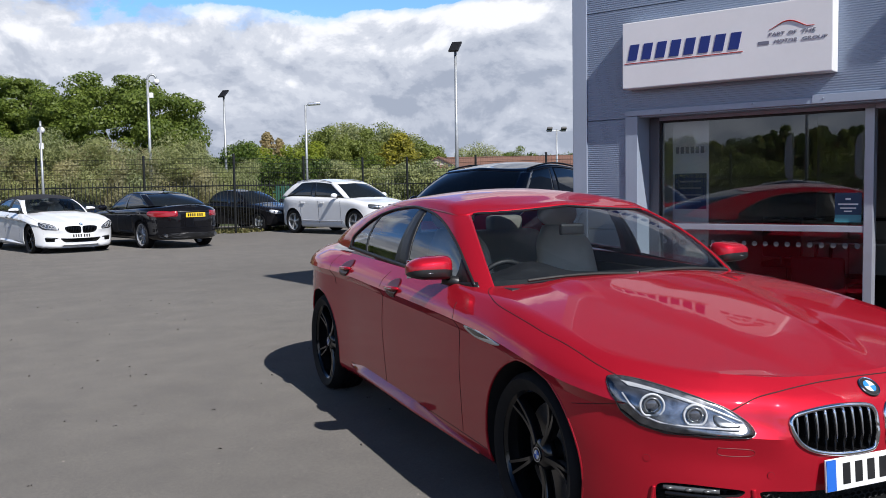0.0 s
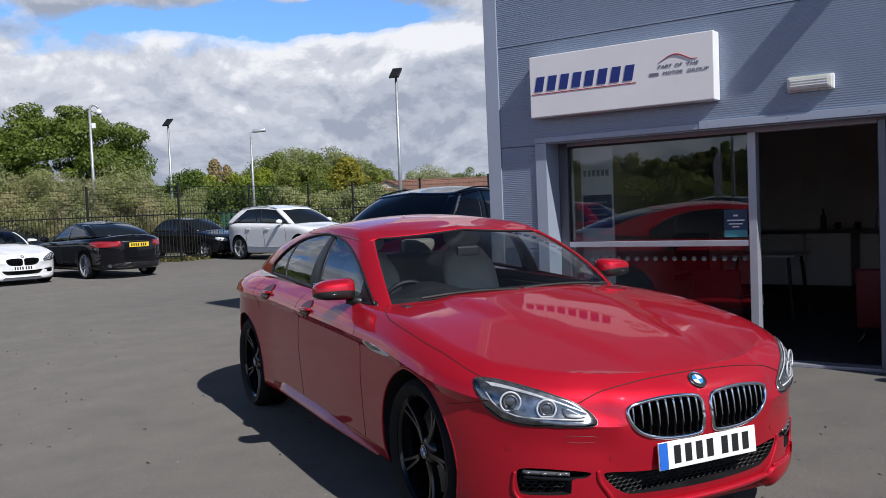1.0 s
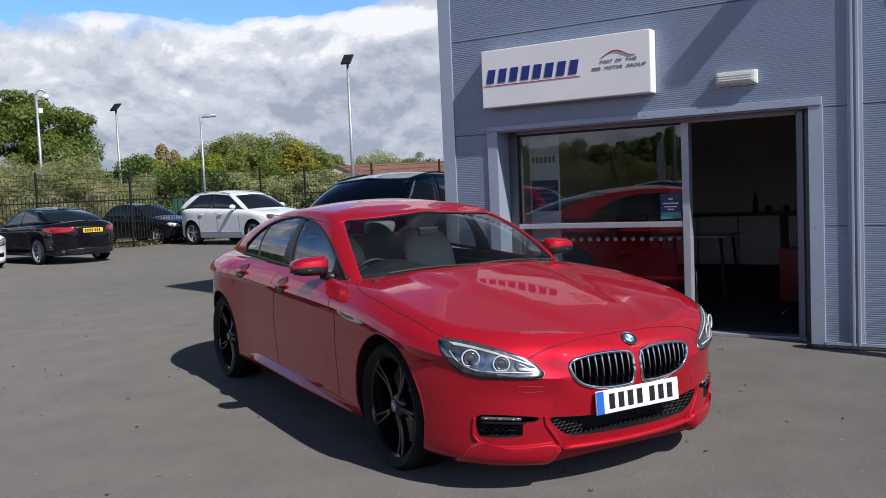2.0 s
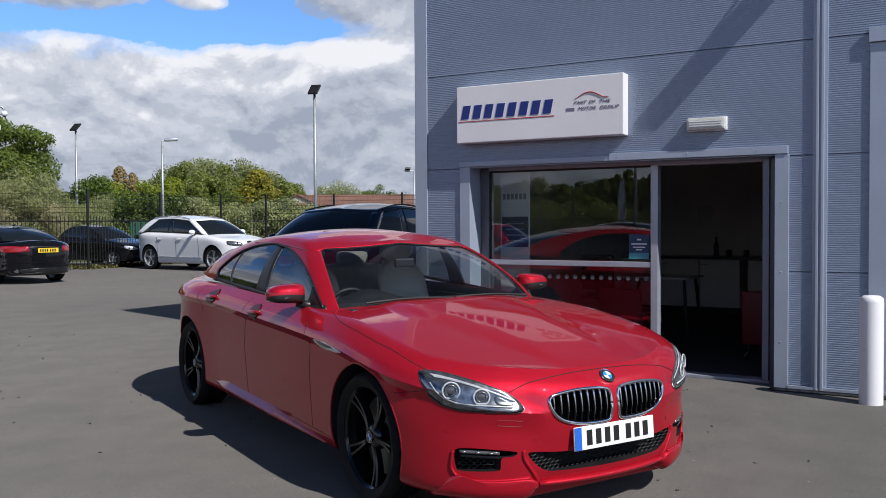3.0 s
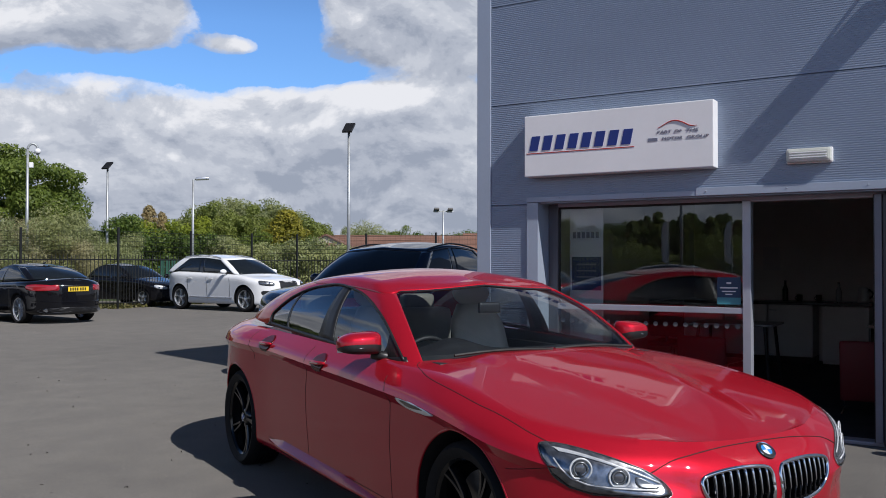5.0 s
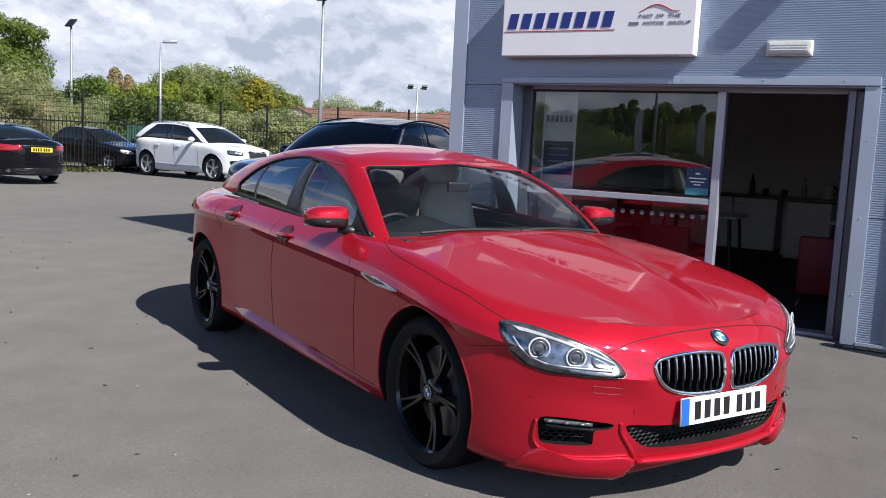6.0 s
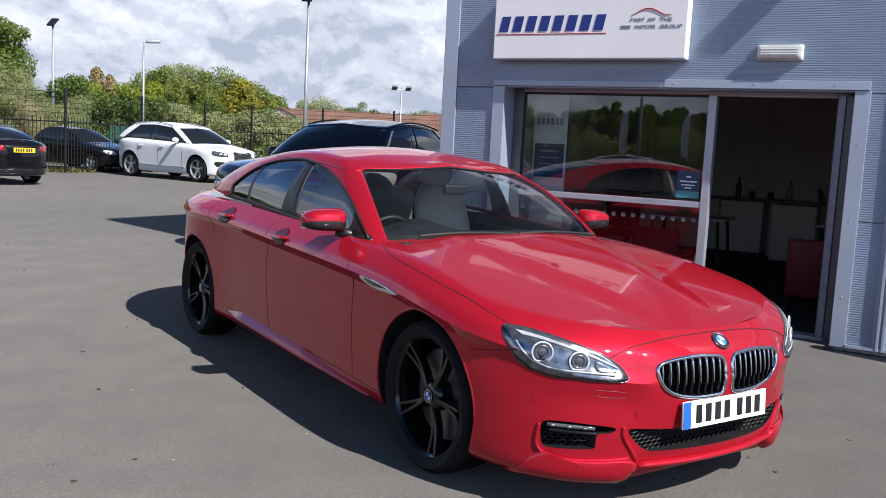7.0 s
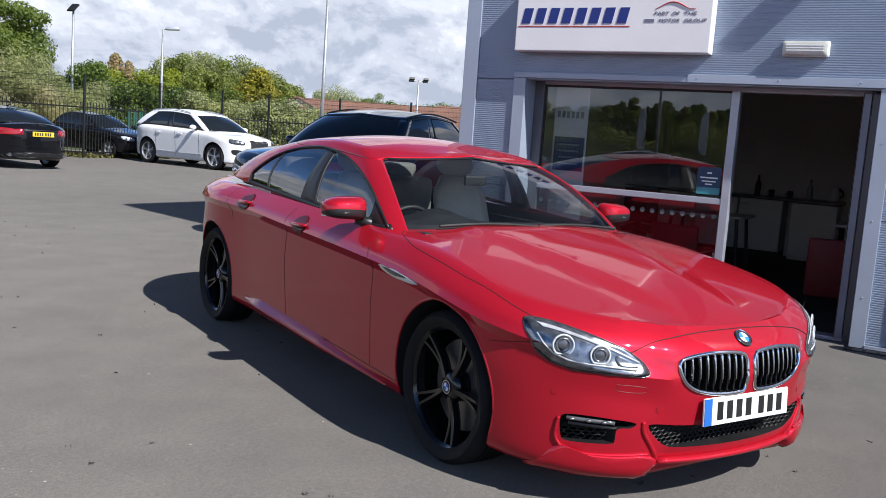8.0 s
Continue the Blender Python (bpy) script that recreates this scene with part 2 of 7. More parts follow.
M_WHITEPAINT = paint("white_paint", (0.78, 0.79, 0.80), 0.0, 0.35)
M_BLACKPAINT = paint("black_paint", (0.008, 0.008, 0.010), 0.2, 0.3, 0.3)
M_NAVYPAINT = paint("dark_blue_paint", (0.012, 0.023, 0.050), 0.3, 0.3, 0.3)
M_CHROME = surface("chrome", (0.82, 0.83, 0.85), 0.07, 1.0, 0.03, 9, 80)
M_SILVER = surface("silver_alloy", (0.68, 0.69, 0.71), 0.30, 0.75, 0.06, 9, 80)
M_TYRE = surface("tyre_rubber", (0.010, 0.010, 0.011), 0.72, 0, 0.18, 14, 90, bump=0.15, spec=0.25)
M_RIM = surface("rim_gloss_black", (0.008, 0.008, 0.009), 0.13, 0.0, 0.15, 12, 90, spec=0.6)
M_SHOPGLASS = glass("shop_glass", (0.84, 0.87, 0.87), 1.78, single=True)
M_CARGLASS = glass("car_glass", (0.78, 0.83, 0.82), 1.75, single=True)
M_SCREEN = glass("windscreen_glass", (0.80, 0.845, 0.845), 1.50, single=True)
M_PRIVACY = glass("privacy_glass", (0.30, 0.33, 0.34), 2.0, single=True)
M_DARKGLASS = surface("dark_window", (0.012, 0.015, 0.017), 0.04, 0, 0.1, 3, 30, spec=0.7)
M_LENS = glass("lamp_lens", (0.92, 0.93, 0.94), 1.25)
M_PLATEWHITE = surface("plate_white", (0.82, 0.82, 0.80), 0.4, 0, 0.03)
M_PLATEYELLOW = surface("plate_yellow", (0.80, 0.55, 0.03), 0.4, 0, 0.03)
M_PLATEBLUE = surface("plate_blue", (0.02, 0.13, 0.55), 0.4, 0, 0.05)
M_CREAM = surface("cream_leather", (0.56, 0.52, 0.45), 0.5, 0, 0.08, 9, 200, bump=0.1)
M_STEEL = surface("galvanised_steel", (0.42, 0.44, 0.45), 0.5, 0.6, 0.12, 5, 60)
M_FENCE = surface("fence_black", (0.012, 0.013, 0.013), 0.5, 0.1, 0.15)
M_CONCRETE = surface("concrete", (0.36, 0.35, 0.33), 0.85, 0, 0.15, 3, 70, bump=0.3)

# ---- mesh helpers ----
def part(name, bm, material, parent=None, label="", smooth=False, kind="", category="", mats=None):
    """Link a bmesh as one mesh object, under a thing or a part."""
    me = bpy.data.meshes.new(name)
    bm.to_mesh(me)
    bm.free()
    for m in mats or [material]:
        me.materials.append(m)
    if smooth:
        me.shade_smooth()
    ob = new(name, me)
    ob.parent = parent
    return tagged(ob, label, category, "", kind)


def thing(name, m, label, category, group="", kind=""):
    e = new(name)
    e.empty_display_size = 0.2
    e.matrix_world = m
    return tagged(e, label, category, group, kind)


def box(bm, x0, x1, y0, y1, z0, z1, bevel=0.0, m=None):
    r = bmesh.ops.create_cube(bm, size=1.0, matrix=Matrix.Translation(((x0 + x1) / 2, (y0 + y1) / 2, (z0 + z1) / 2)) @ Matrix.Diagonal((x1 - x0, y1 - y0, z1 - z0, 1)))
    if bevel:
        edges = list({e for v in r["verts"] for e in v.link_edges})
        r2 = bmesh.ops.bevel(bm, geom=edges, offset=bevel, segments=2, profile=0.6, affect="EDGES")
        vs = list({v for f in r2["faces"] for v in f.verts})
    else:
        vs = r["verts"]
    if m is not None:
        isl = set(vs)
        for v in list(isl):
            for e in v.link_edges:
                isl.update(e.verts)
        bmesh.ops.transform(bm, matrix=m, verts=list(isl))
    return bm


def boxes(*rows, bevel=0.0):
    bm = bmesh.new()
    for r in rows:
        box(bm, *r, bevel=bevel)
    return bm


def rod(bm, a, b, r0, r1=None, n=12):
    """A tapered round bar from a to b."""
    a, b = Vector(a), Vector(b)
    d = b - a
    m = Matrix.Translation((a + b) / 2) @ d.to_track_quat("Z", "Y").to_matrix().to_4x4()
    bmesh.ops.create_cone(bm, cap_ends=True, segments=n, radius1=r0, radius2=r0 if r1 is None else r1, depth=d.length, matrix=m)
    return bm


def rods(*rows, n=12):
    bm = bmesh.new()
    for r in rows:
        rod(bm, *r, n=n)
    return bm


def lathe(profile, n=40, axis="y"):
    """Turn (radius, along) points round an axis."""
    bm = bmesh.new()
    rings = []
    for r, h in profile:
        ring = []
        for i in range(n):
            t = 2 * math.pi * i / n
            c, s = r * math.cos(t), r * math.sin(t)
            ring.append(bm.verts.new((c, h, s) if axis == "y" else (c, s, h)))
        rings.append(ring)
    for a, b in zip(rings, rings[1:]):
        for i in range(n):
            bm.faces.new((a[i], a[(i + 1) % n], b[(i + 1) % n], b[i]))
    bmesh.ops.recalc_face_normals(bm, faces=bm.faces)
    return bm


def curve_of(keys):
    """A smooth function through (x, value) keys."""
    ks = sorted(keys)
    xs, ys = [k[0] for k in ks], [k[1] for k in ks]
    n = len(xs)
    sl = [(ys[i + 1] - ys[i]) / (xs[i + 1] - xs[i]) for i in range(n - 1)]
    tg = [sl[0]] + [0.0 if sl[i - 1] * sl[i] <= 0 else 2 * sl[i - 1] * sl[i] / (sl[i - 1] + sl[i]) for i in range(1, n - 1)] + [sl[-1]]

    def f(x):
        if x <= xs[0]:
            return ys[0]
        if x >= xs[-1]:
            return ys[-1]
        i = max(j for j in range(n - 1) if xs[j] <= x)
        h = xs[i + 1] - xs[i]
        t = (x - xs[i]) / h
        return (ys[i] * (1 + 2 * t) * (1 - t) ** 2 + tg[i] * h * t * (1 - t) ** 2 + ys[i + 1] * t * t * (3 - 2 * t) + tg[i + 1] * h * t * t * (t - 1))
    return f


def grid(bm, rows, close=False):
    """Faces over rows of points."""
    vs = [[bm.verts.new(p) for p in r] for r in rows]
    for a, b in zip(vs, vs[1:]):
        n = len(a)
        for i in range(n if close else n - 1):
            j = (i + 1) % n
            try:
                bm.faces.new((a[i], a[j], b[j], b[i]))
            except ValueError:
                pass
    return vs


def closed_loop(pts, per=6):
    """A smooth closed outline through 2D points."""
    n, out = len(pts), []
    for i in range(n):
        p0, p1, p2, p3 = (Vector(pts[(i + k) % n]) for k in (-1, 0, 1, 2))
        for j in range(per):
            t = j / per
            out.append(0.5 * ((2 * p1) + (p2 - p0) * t + (2 * p0 - 5 * p1 + 4 * p2 - p3) * t * t + (3 * p1 - p0 - 3 * p2 + p3) * t ** 3))
    return out


def solid(ob_bm, thickness):
    bmesh.ops.recalc_face_normals(ob_bm, faces=ob_bm.faces)
    bmesh.ops.solidify(ob_bm, geom=ob_bm.faces[:], thickness=thickness)
    return ob_bm


def words(text, size, m, material, parent, name="lettering", extrude=0.004, shear=0.0, width=None):
    """Raised letters as a mesh; m places their middle; their baseline runs along local x."""
    cu = bpy.data.curves.new("words", "FONT")
    cu.body, cu.size, cu.extrude, cu.shear = text, size, extrude, shear
    cu.align_x, cu.align_y, cu.resolution_u = "CENTER", "CENTER", 3
    tmp = bpy.data.objects.new("words", cu)
    scene.collection.objects.link(tmp)
    bpy.context.view_layer.update()
    me = bpy.data.meshes.new_from_object(tmp.evaluated_get(bpy.context.evaluated_depsgraph_get()))
    bpy.data.objects.remove(tmp)
    if width:
        xs = [v.co.x for v in me.vertices]
        k = width / (max(xs) - min(xs))
        me.transform(Matrix.Diagonal((k, 1, 1, 1)))
    me.transform(m)
    me.materials.clear()
    me.materials.append(material)
    ob = new(name, me)
    ob.parent = parent
    return ob


def cut(bm, *cutters):
    """The closed mesh bm less the closed cutters."""
    me = bpy.data.meshes.new("cut")
    bm.to_mesh(me)
    bm.free()
    base = bpy.data.objects.new("cut", me)
    scene.collection.objects.link(base)
    gone = [base]
    for c in cutters:
        cm = bpy.data.meshes.new("cutter")
        bmesh.ops.recalc_face_normals(c, faces=c.faces)
        c.to_mesh(cm)
        c.free()
        co = bpy.data.objects.new("cutter", cm)
        scene.collection.objects.link(co)
        gone.append(co)
        md = base.modifiers.new("b", "BOOLEAN")
        md.operation, md.solver, md.object = "DIFFERENCE", "EXACT", co
    bpy.context.view_layer.update()
    res = bmesh.new()
    ev = base.evaluated_get(bpy.context.evaluated_depsgraph_get())
    res.from_mesh(ev.to_mesh())
    ev.to_mesh_clear()
    for o in gone:
        bpy.data.objects.remove(o)
    return res


def sharp_by_angle(ob, degrees=32):
    """Smooth shading that keeps creases."""
    me = ob.data
    me.shade_smooth()
    b = bmesh.new()
    b.from_mesh(me)
    for e in b.edges:
        e.smooth = not (len(e.link_faces) == 2 and e.calc_face_angle(0) > radians(degrees))
    b.to_mesh(me)
    b.free()
    return ob

# ---- ground ----
bm = bmesh.new()
bmesh.ops.create_grid(bm, x_segments=8, y_segments=8, size=1500)
part("ground", bm, M_ASPHALT, label="worn dark grey asphalt of the car park", kind="structure", category="ground")

# ---- dealership building: the facade lies at x = 4.315 ----
FX, GX = 4.315, 4.56
SEAMS = (0.03, 1.005, 1.995, 2.965, 3.935, 4.91, 5.88, 7.09)
Y_STRIP = -1.60


def ribbed(y0, y1, z0, z1, pitch=0.0185, depth=0.0036, t=0.05):
    """A micro-rib panel, proud of the wall core, with folded edges."""
    bm = bmesh.new()
    n = max(1, round((z1 - z0 - 0.016) / pitch))
    p = (z1 - z0 - 0.016) / n
    prof = [(t * 0.4, z0 + 0.001), (0.0, z0 + 0.006)]
    for i in range(n):
        a = z0 + 0.008 + i * p
        prof += [(0.0, a), (0.0, a + p * 0.42), (depth, a + p * 0.52), (depth, a + p * 0.90)]
    prof += [(0.0, z1 - 0.008), (0.0, z1 - 0.006), (t * 0.4, z1 - 0.001)]
    grid(bm, [[(FX + x, y, z) for x, z in prof] for y in (y0, y1)])
    for y, s in ((y0, 1), (y1, -1)):
        bm.faces.new([bm.verts.new((FX + x, y, z)) for x, z in ((0, z0 + 0.006), (t * 0.4, z0 + 0.006), (t * 0.4, z1 - 0.006), (0, z1 - 0.006))])
    bmesh.ops.recalc_face_normals(bm, faces=bm.faces)
    for f in bm.faces:
        if abs(f.normal.x) > 0.5 and f.normal.x > 0:
            f.normal_flip()
    return bm


wall = part("wall_west", boxes((FX + 0.02, FX + 0.24, 1.73, 2.36, 0.0, 7.1), (FX + 0.02, FX + 0.24, -16.0, -1.25, 0.0, 7.1), (FX + 0.02, FX + 0.24, -1.25, 1.73, 2.005, 7.1)),
            M_CLAD, label="grey micro-rib metal clad showroom wall", kind="structure", category="wall")
spans = [(1.84, 2.235), (-1.545, -1.36), (-1.975, -1.662)]
for k, (za, zb) in enumerate(zip(SEAMS, SEAMS[1:])):
    if zb < 2.1:
        for ya, yb in spans:
            part("panel", ribbed(ya, yb, za, zb), M_CLAD, wall)
    else:
        part("panel", ribbed(-1.545, 2.235, za, zb), M_CLAD, wall)
        part("panel", ribbed(-5.09 if za > 2.9 else -1.975, -1.662, za, zb), M_CLAD, wall)
    for i in range(1 if za > 2.9 else 0, 3):
        ya = -2.13 - 3.0 * i
        part("panel", ribbed(ya - 2.96, ya - 0.02, za, zb), M_CLAD, wall)
# corner trim, cover strips, base and opening flashings
part("corner_trim", boxes((FX - 0.012, FX + 0.26, 2.235, 2.385, 0.0, 7.1), bevel=0.006), M_FLASH, wall, "smooth grey corner flashing")
part("cover_strip", boxes((FX - 0.012, FX + 0.03, -1.662, -1.545, 0.0, 7.1), (FX - 0.034, FX - 0.012, -1.636, -1.612, 0.0, 7.1), (FX - 0.034, FX - 0.012, -1.594, -1.571, 0.0, 7.1), bevel=0.004), M_FLASH, wall, "ribbed vertical grey cover strip")
part("cover_strip", boxes((FX - 0.02, FX + 0.03, -2.13, -1.975, 0.0, 2.885), bevel=0.006), M_FLASH, wall, "flat vertical grey jamb flashing")
part("lintel_flashing", boxes((FX - 0.045, FX + 0.03, -5.1, -1.968, 2.885, 3.0), bevel=0.004), M_FLASH, wall)
part("lintel_flashing", boxes((FX - 0.028, FX + 0.03, 0.22, 1.84, 2.012, 2.062), (FX - 0.034, FX + 0.03, -1.352, 0.235, 2.012, 2.082), bevel=0.004), M_FLASH, wall, "overlapping grey flashing above the opening")
part("jamb_flashing", boxes((FX - 0.022, FX + 0.26, 1.722, 1.84, 0.0, 2.010), bevel=0.004), M_FLASH, wall)
part("jamb_flashing", boxes((FX - 0.022, FX + 0.13, -1.36, -1.245, 0.0, 2.010), bevel=0.004), M_FLASH, wall)
part("base_flashing", boxes((FX - 0.03, FX + 0.03, -16, -1.36, 0.0, 0.03), (FX - 0.03, FX + 0.03, 1.84, 2.37, 0.0, 0.03)), M_FLASH, wall)
b = bmesh.new()
for y, z in ((1.5, 2.045), (0.7, 2.045), (0.15, 2.05), (-0.5, 2.05), (-1.1, 2.05), (-1.3, 1.6), (-1.3, 1.0), (-1.3, 0.4), (-1.5, 2.9), (0.2, 3.6)):
    bmesh.ops.create_uvsphere(b, u_segments=8, v_segments=5, radius=0.006, matrix=Matrix.Translation((FX - 0.036 if z > 2.02 and z < 2.1 else FX - 0.023, y, z)))
part("screw_heads", b, M_FLASH, wall)

# the other walls, roof, floor and ceiling of the room
part("wall_north", boxes((FX + 0.26, 14.0, 2.13, 2.36, 0.0, 7.1)), M_CLAD, label="grey clad end wall of the showroom", kind="structure", category="wall")
part("wall_south", boxes((FX + 0.24, 14.0, -16.0, -15.8, 0.0, 7.1)), M_CLAD, label="grey clad end wall of the showroom", kind="structure", category="wall")
part("wall_east", boxes((14.0, 14.2, -16.0, 2.36, 0.0, 7.1)), M_CLAD, label="grey clad rear wall of the showroom", kind="structure", category="wall")
part("roof", boxes((FX + 0.02, 14.2, -16.0, 2.36, 7.1, 7.25)), M_FLASH, label="flat grey showroom roof", kind="structure", category="roof")
M_PLASTER = surface("interior_plaster", (0.78, 0.76, 0.72), 0.8, 0, 0.06, 1.5, 40, bump=0.05)
M_FLOOR = surface("dark_carpet", (0.025, 0.025, 0.028), 0.9, 0, 0.2, 4, 160, bump=0.3)
part("floor", boxes((FX + 0.2, 10.9, -4.2, 2.13, -0.02, 0.02)), M_FLOOR, label="black carpet tile office floor", kind="structure", category="floor")
part("ceiling", boxes((FX + 0.24, 10.9, -4.2, 2.13, 2.55, 2.65)), M_PLASTER, label="white suspended ceiling", kind="structure", category="ceiling")
part("wall_back", boxes((10.75, 10.9, -4.2, 2.13, 0.02, 2.55)), M_PLASTER, label="pale painted back wall of the office", kind="structure", category="wall")
part("wall_inner", boxes((FX + 0.24, 10.75, -4.2, -4.05, 0.02, 2.55)), M_PLASTER, label="pale painted inner side wall", kind="structure", category="wall")
part("wall_lining", boxes((GX + 0.06, 10.75, 2.05, 2.13, 0.02, 2.55)), M_PLASTER, label="pale painted inner side wall", kind="structure", category="wall")
part("wall_inside", boxes((FX + 0.24, FX + 0.30, -4.05, -1.36, 0.02, 2.55), (FX + 0.24, FX + 0.30, -1.36, 2.05, 2.03, 2.55)), M_PLASTER, label="pale painted inner face of the front wall", kind="structure", category="wall")

# shop window and doorway
win = thing("window_1", pose(0, 0, 0), "aluminium framed shop window with a mid rail", "window", kind="structure")
part("window_frame", boxes((GX - 0.03, GX + 0.05, 1.625, 1.72, 0.0, 2.005), bevel=0.004), M_FRAME, win)
part("window_frame", boxes((GX - 0.03, GX + 0.05, -0.165, 1.625, 1.975, 2.005), (GX - 0.03, GX + 0.05, -0.165, 1.625, 0.0, 0.07), bevel=0.004), M_ALU, win)
part("mullion", boxes((GX - 0.04, GX + 0.06, -0.165, -0.095, 0.07, 1.975), bevel=0.005), M_ALU, win)
part("transom", boxes((GX - 0.035, GX + 0.05, -0.095, 1.625, 1.003, 1.055), bevel=0.004), M_ALU, win)
part("pane", boxes((GX + 0.004, GX + 0.014, -0.095, 1.625, 1.055, 1.975)), M_SHOPGLASS, win)
part("pane", boxes((GX + 0.004, GX + 0.014, -0.095, 1.625, 0.07, 1.003)), M_SHOPGLASS, win)
part("gasket", boxes((GX - 0.006, GX + 0.003, -0.10, 1.63, 1.955, 1.976), (GX - 0.006, GX + 0.003, 1.612, 1.63, 1.055, 1.955), (GX - 0.006, GX + 0.003, -0.098, -0.088, 1.055, 1.955)), M_BLACK, win)
M_DOT = surface("frosted_dots", (0.13, 0.125, 0.13), 0.6, 0, 0.05)
for i in range(19):
    bm = bmesh.new()
    bmesh.ops.create_cone(bm, cap_ends=True, segments=16, radius1=0.021, radius2=0.021, depth=0.002, matrix=pose(GX + 0.001, -0.045 + 0.0905 * i, 0.893, 0, 90, 0))
    part("dot", bm, M_DOT, win)
M_STICK = surface("sticker_blue", (0.014, 0.05, 0.11), 0.45, 0, 0.06)
M_STICK2 = surface("sticker_cyan", (0.06, 0.26, 0.31), 0.45, 0, 0.06)
stick = thing("window_sticker", pose(GX, 0.028, 1.20), "blue opening notice stuck to the shop window", "sticker")
part("backing", boxes((-0.002, 0.002, -0.10, 0.10, -0.118, 0.118)), M_STICK, stick)
part("lower_band", boxes((-0.004, -0.002, -0.10, 0.10, -0.118, -0.058)), M_STICK2, stick, "cyan lower band")
part("text_bars", boxes((-0.004, -0.002, -0.075, 0.075, 0.02, 0.032), (-0.004, -0.002, -0.06, 0.06, -0.01, 0.0), (-0.004, -0.002, -0.03, 0.03, -0.035, -0.025), (-0.004, -0.002, -0.02, 0.02, 0.06, 0.075)), M_SIGNWHITE, stick)
door = thing("door_1", pose(0, 0, 0), "open aluminium doorway beside the shop window", "door", kind="structure")
part("door_frame", boxes((GX - 0.03, GX + 0.05, -1.245, -1.20, 0.0, 2.005), bevel=0.004), M_FRAME, door)
part("door_frame", boxes((GX - 0.03, GX + 0.05, -1.20, -0.165, 1.965, 2.005), bevel=0.004), M_ALU, door)
M_STILE = surface("stile_blue_grey", (0.20, 0.215, 0.27), 0.4, 0.2, 0.08, 4, 60)
leaf = part("sliding_leaf", boxes((GX - 0.13, GX - 0.075, -1.178, -1.125, 0.03, 1.985), bevel=0.004), M_STILE, door, "edge of the slid-back door leaf")
part("seal", boxes((GX - 0.12, GX - 0.085, -1.125, -1.117, 0.03, 1.985)), M_BLACK, leaf)
part("guide_post", boxes((GX - 0.105, GX - 0.07, -1.245, -1.182, 0.0, 1.985), bevel=0.004), M_FRAME, door)
part("threshold", boxes((GX - 0.10, GX + 0.06, -1.245, -0.10, 0.0, 0.028), bevel=0.004), M_ALU, door)

# ---- cars: x forward from the front axle, y to the car's left, z up from the ground ----
from mathutils.bvhtree import BVHTree


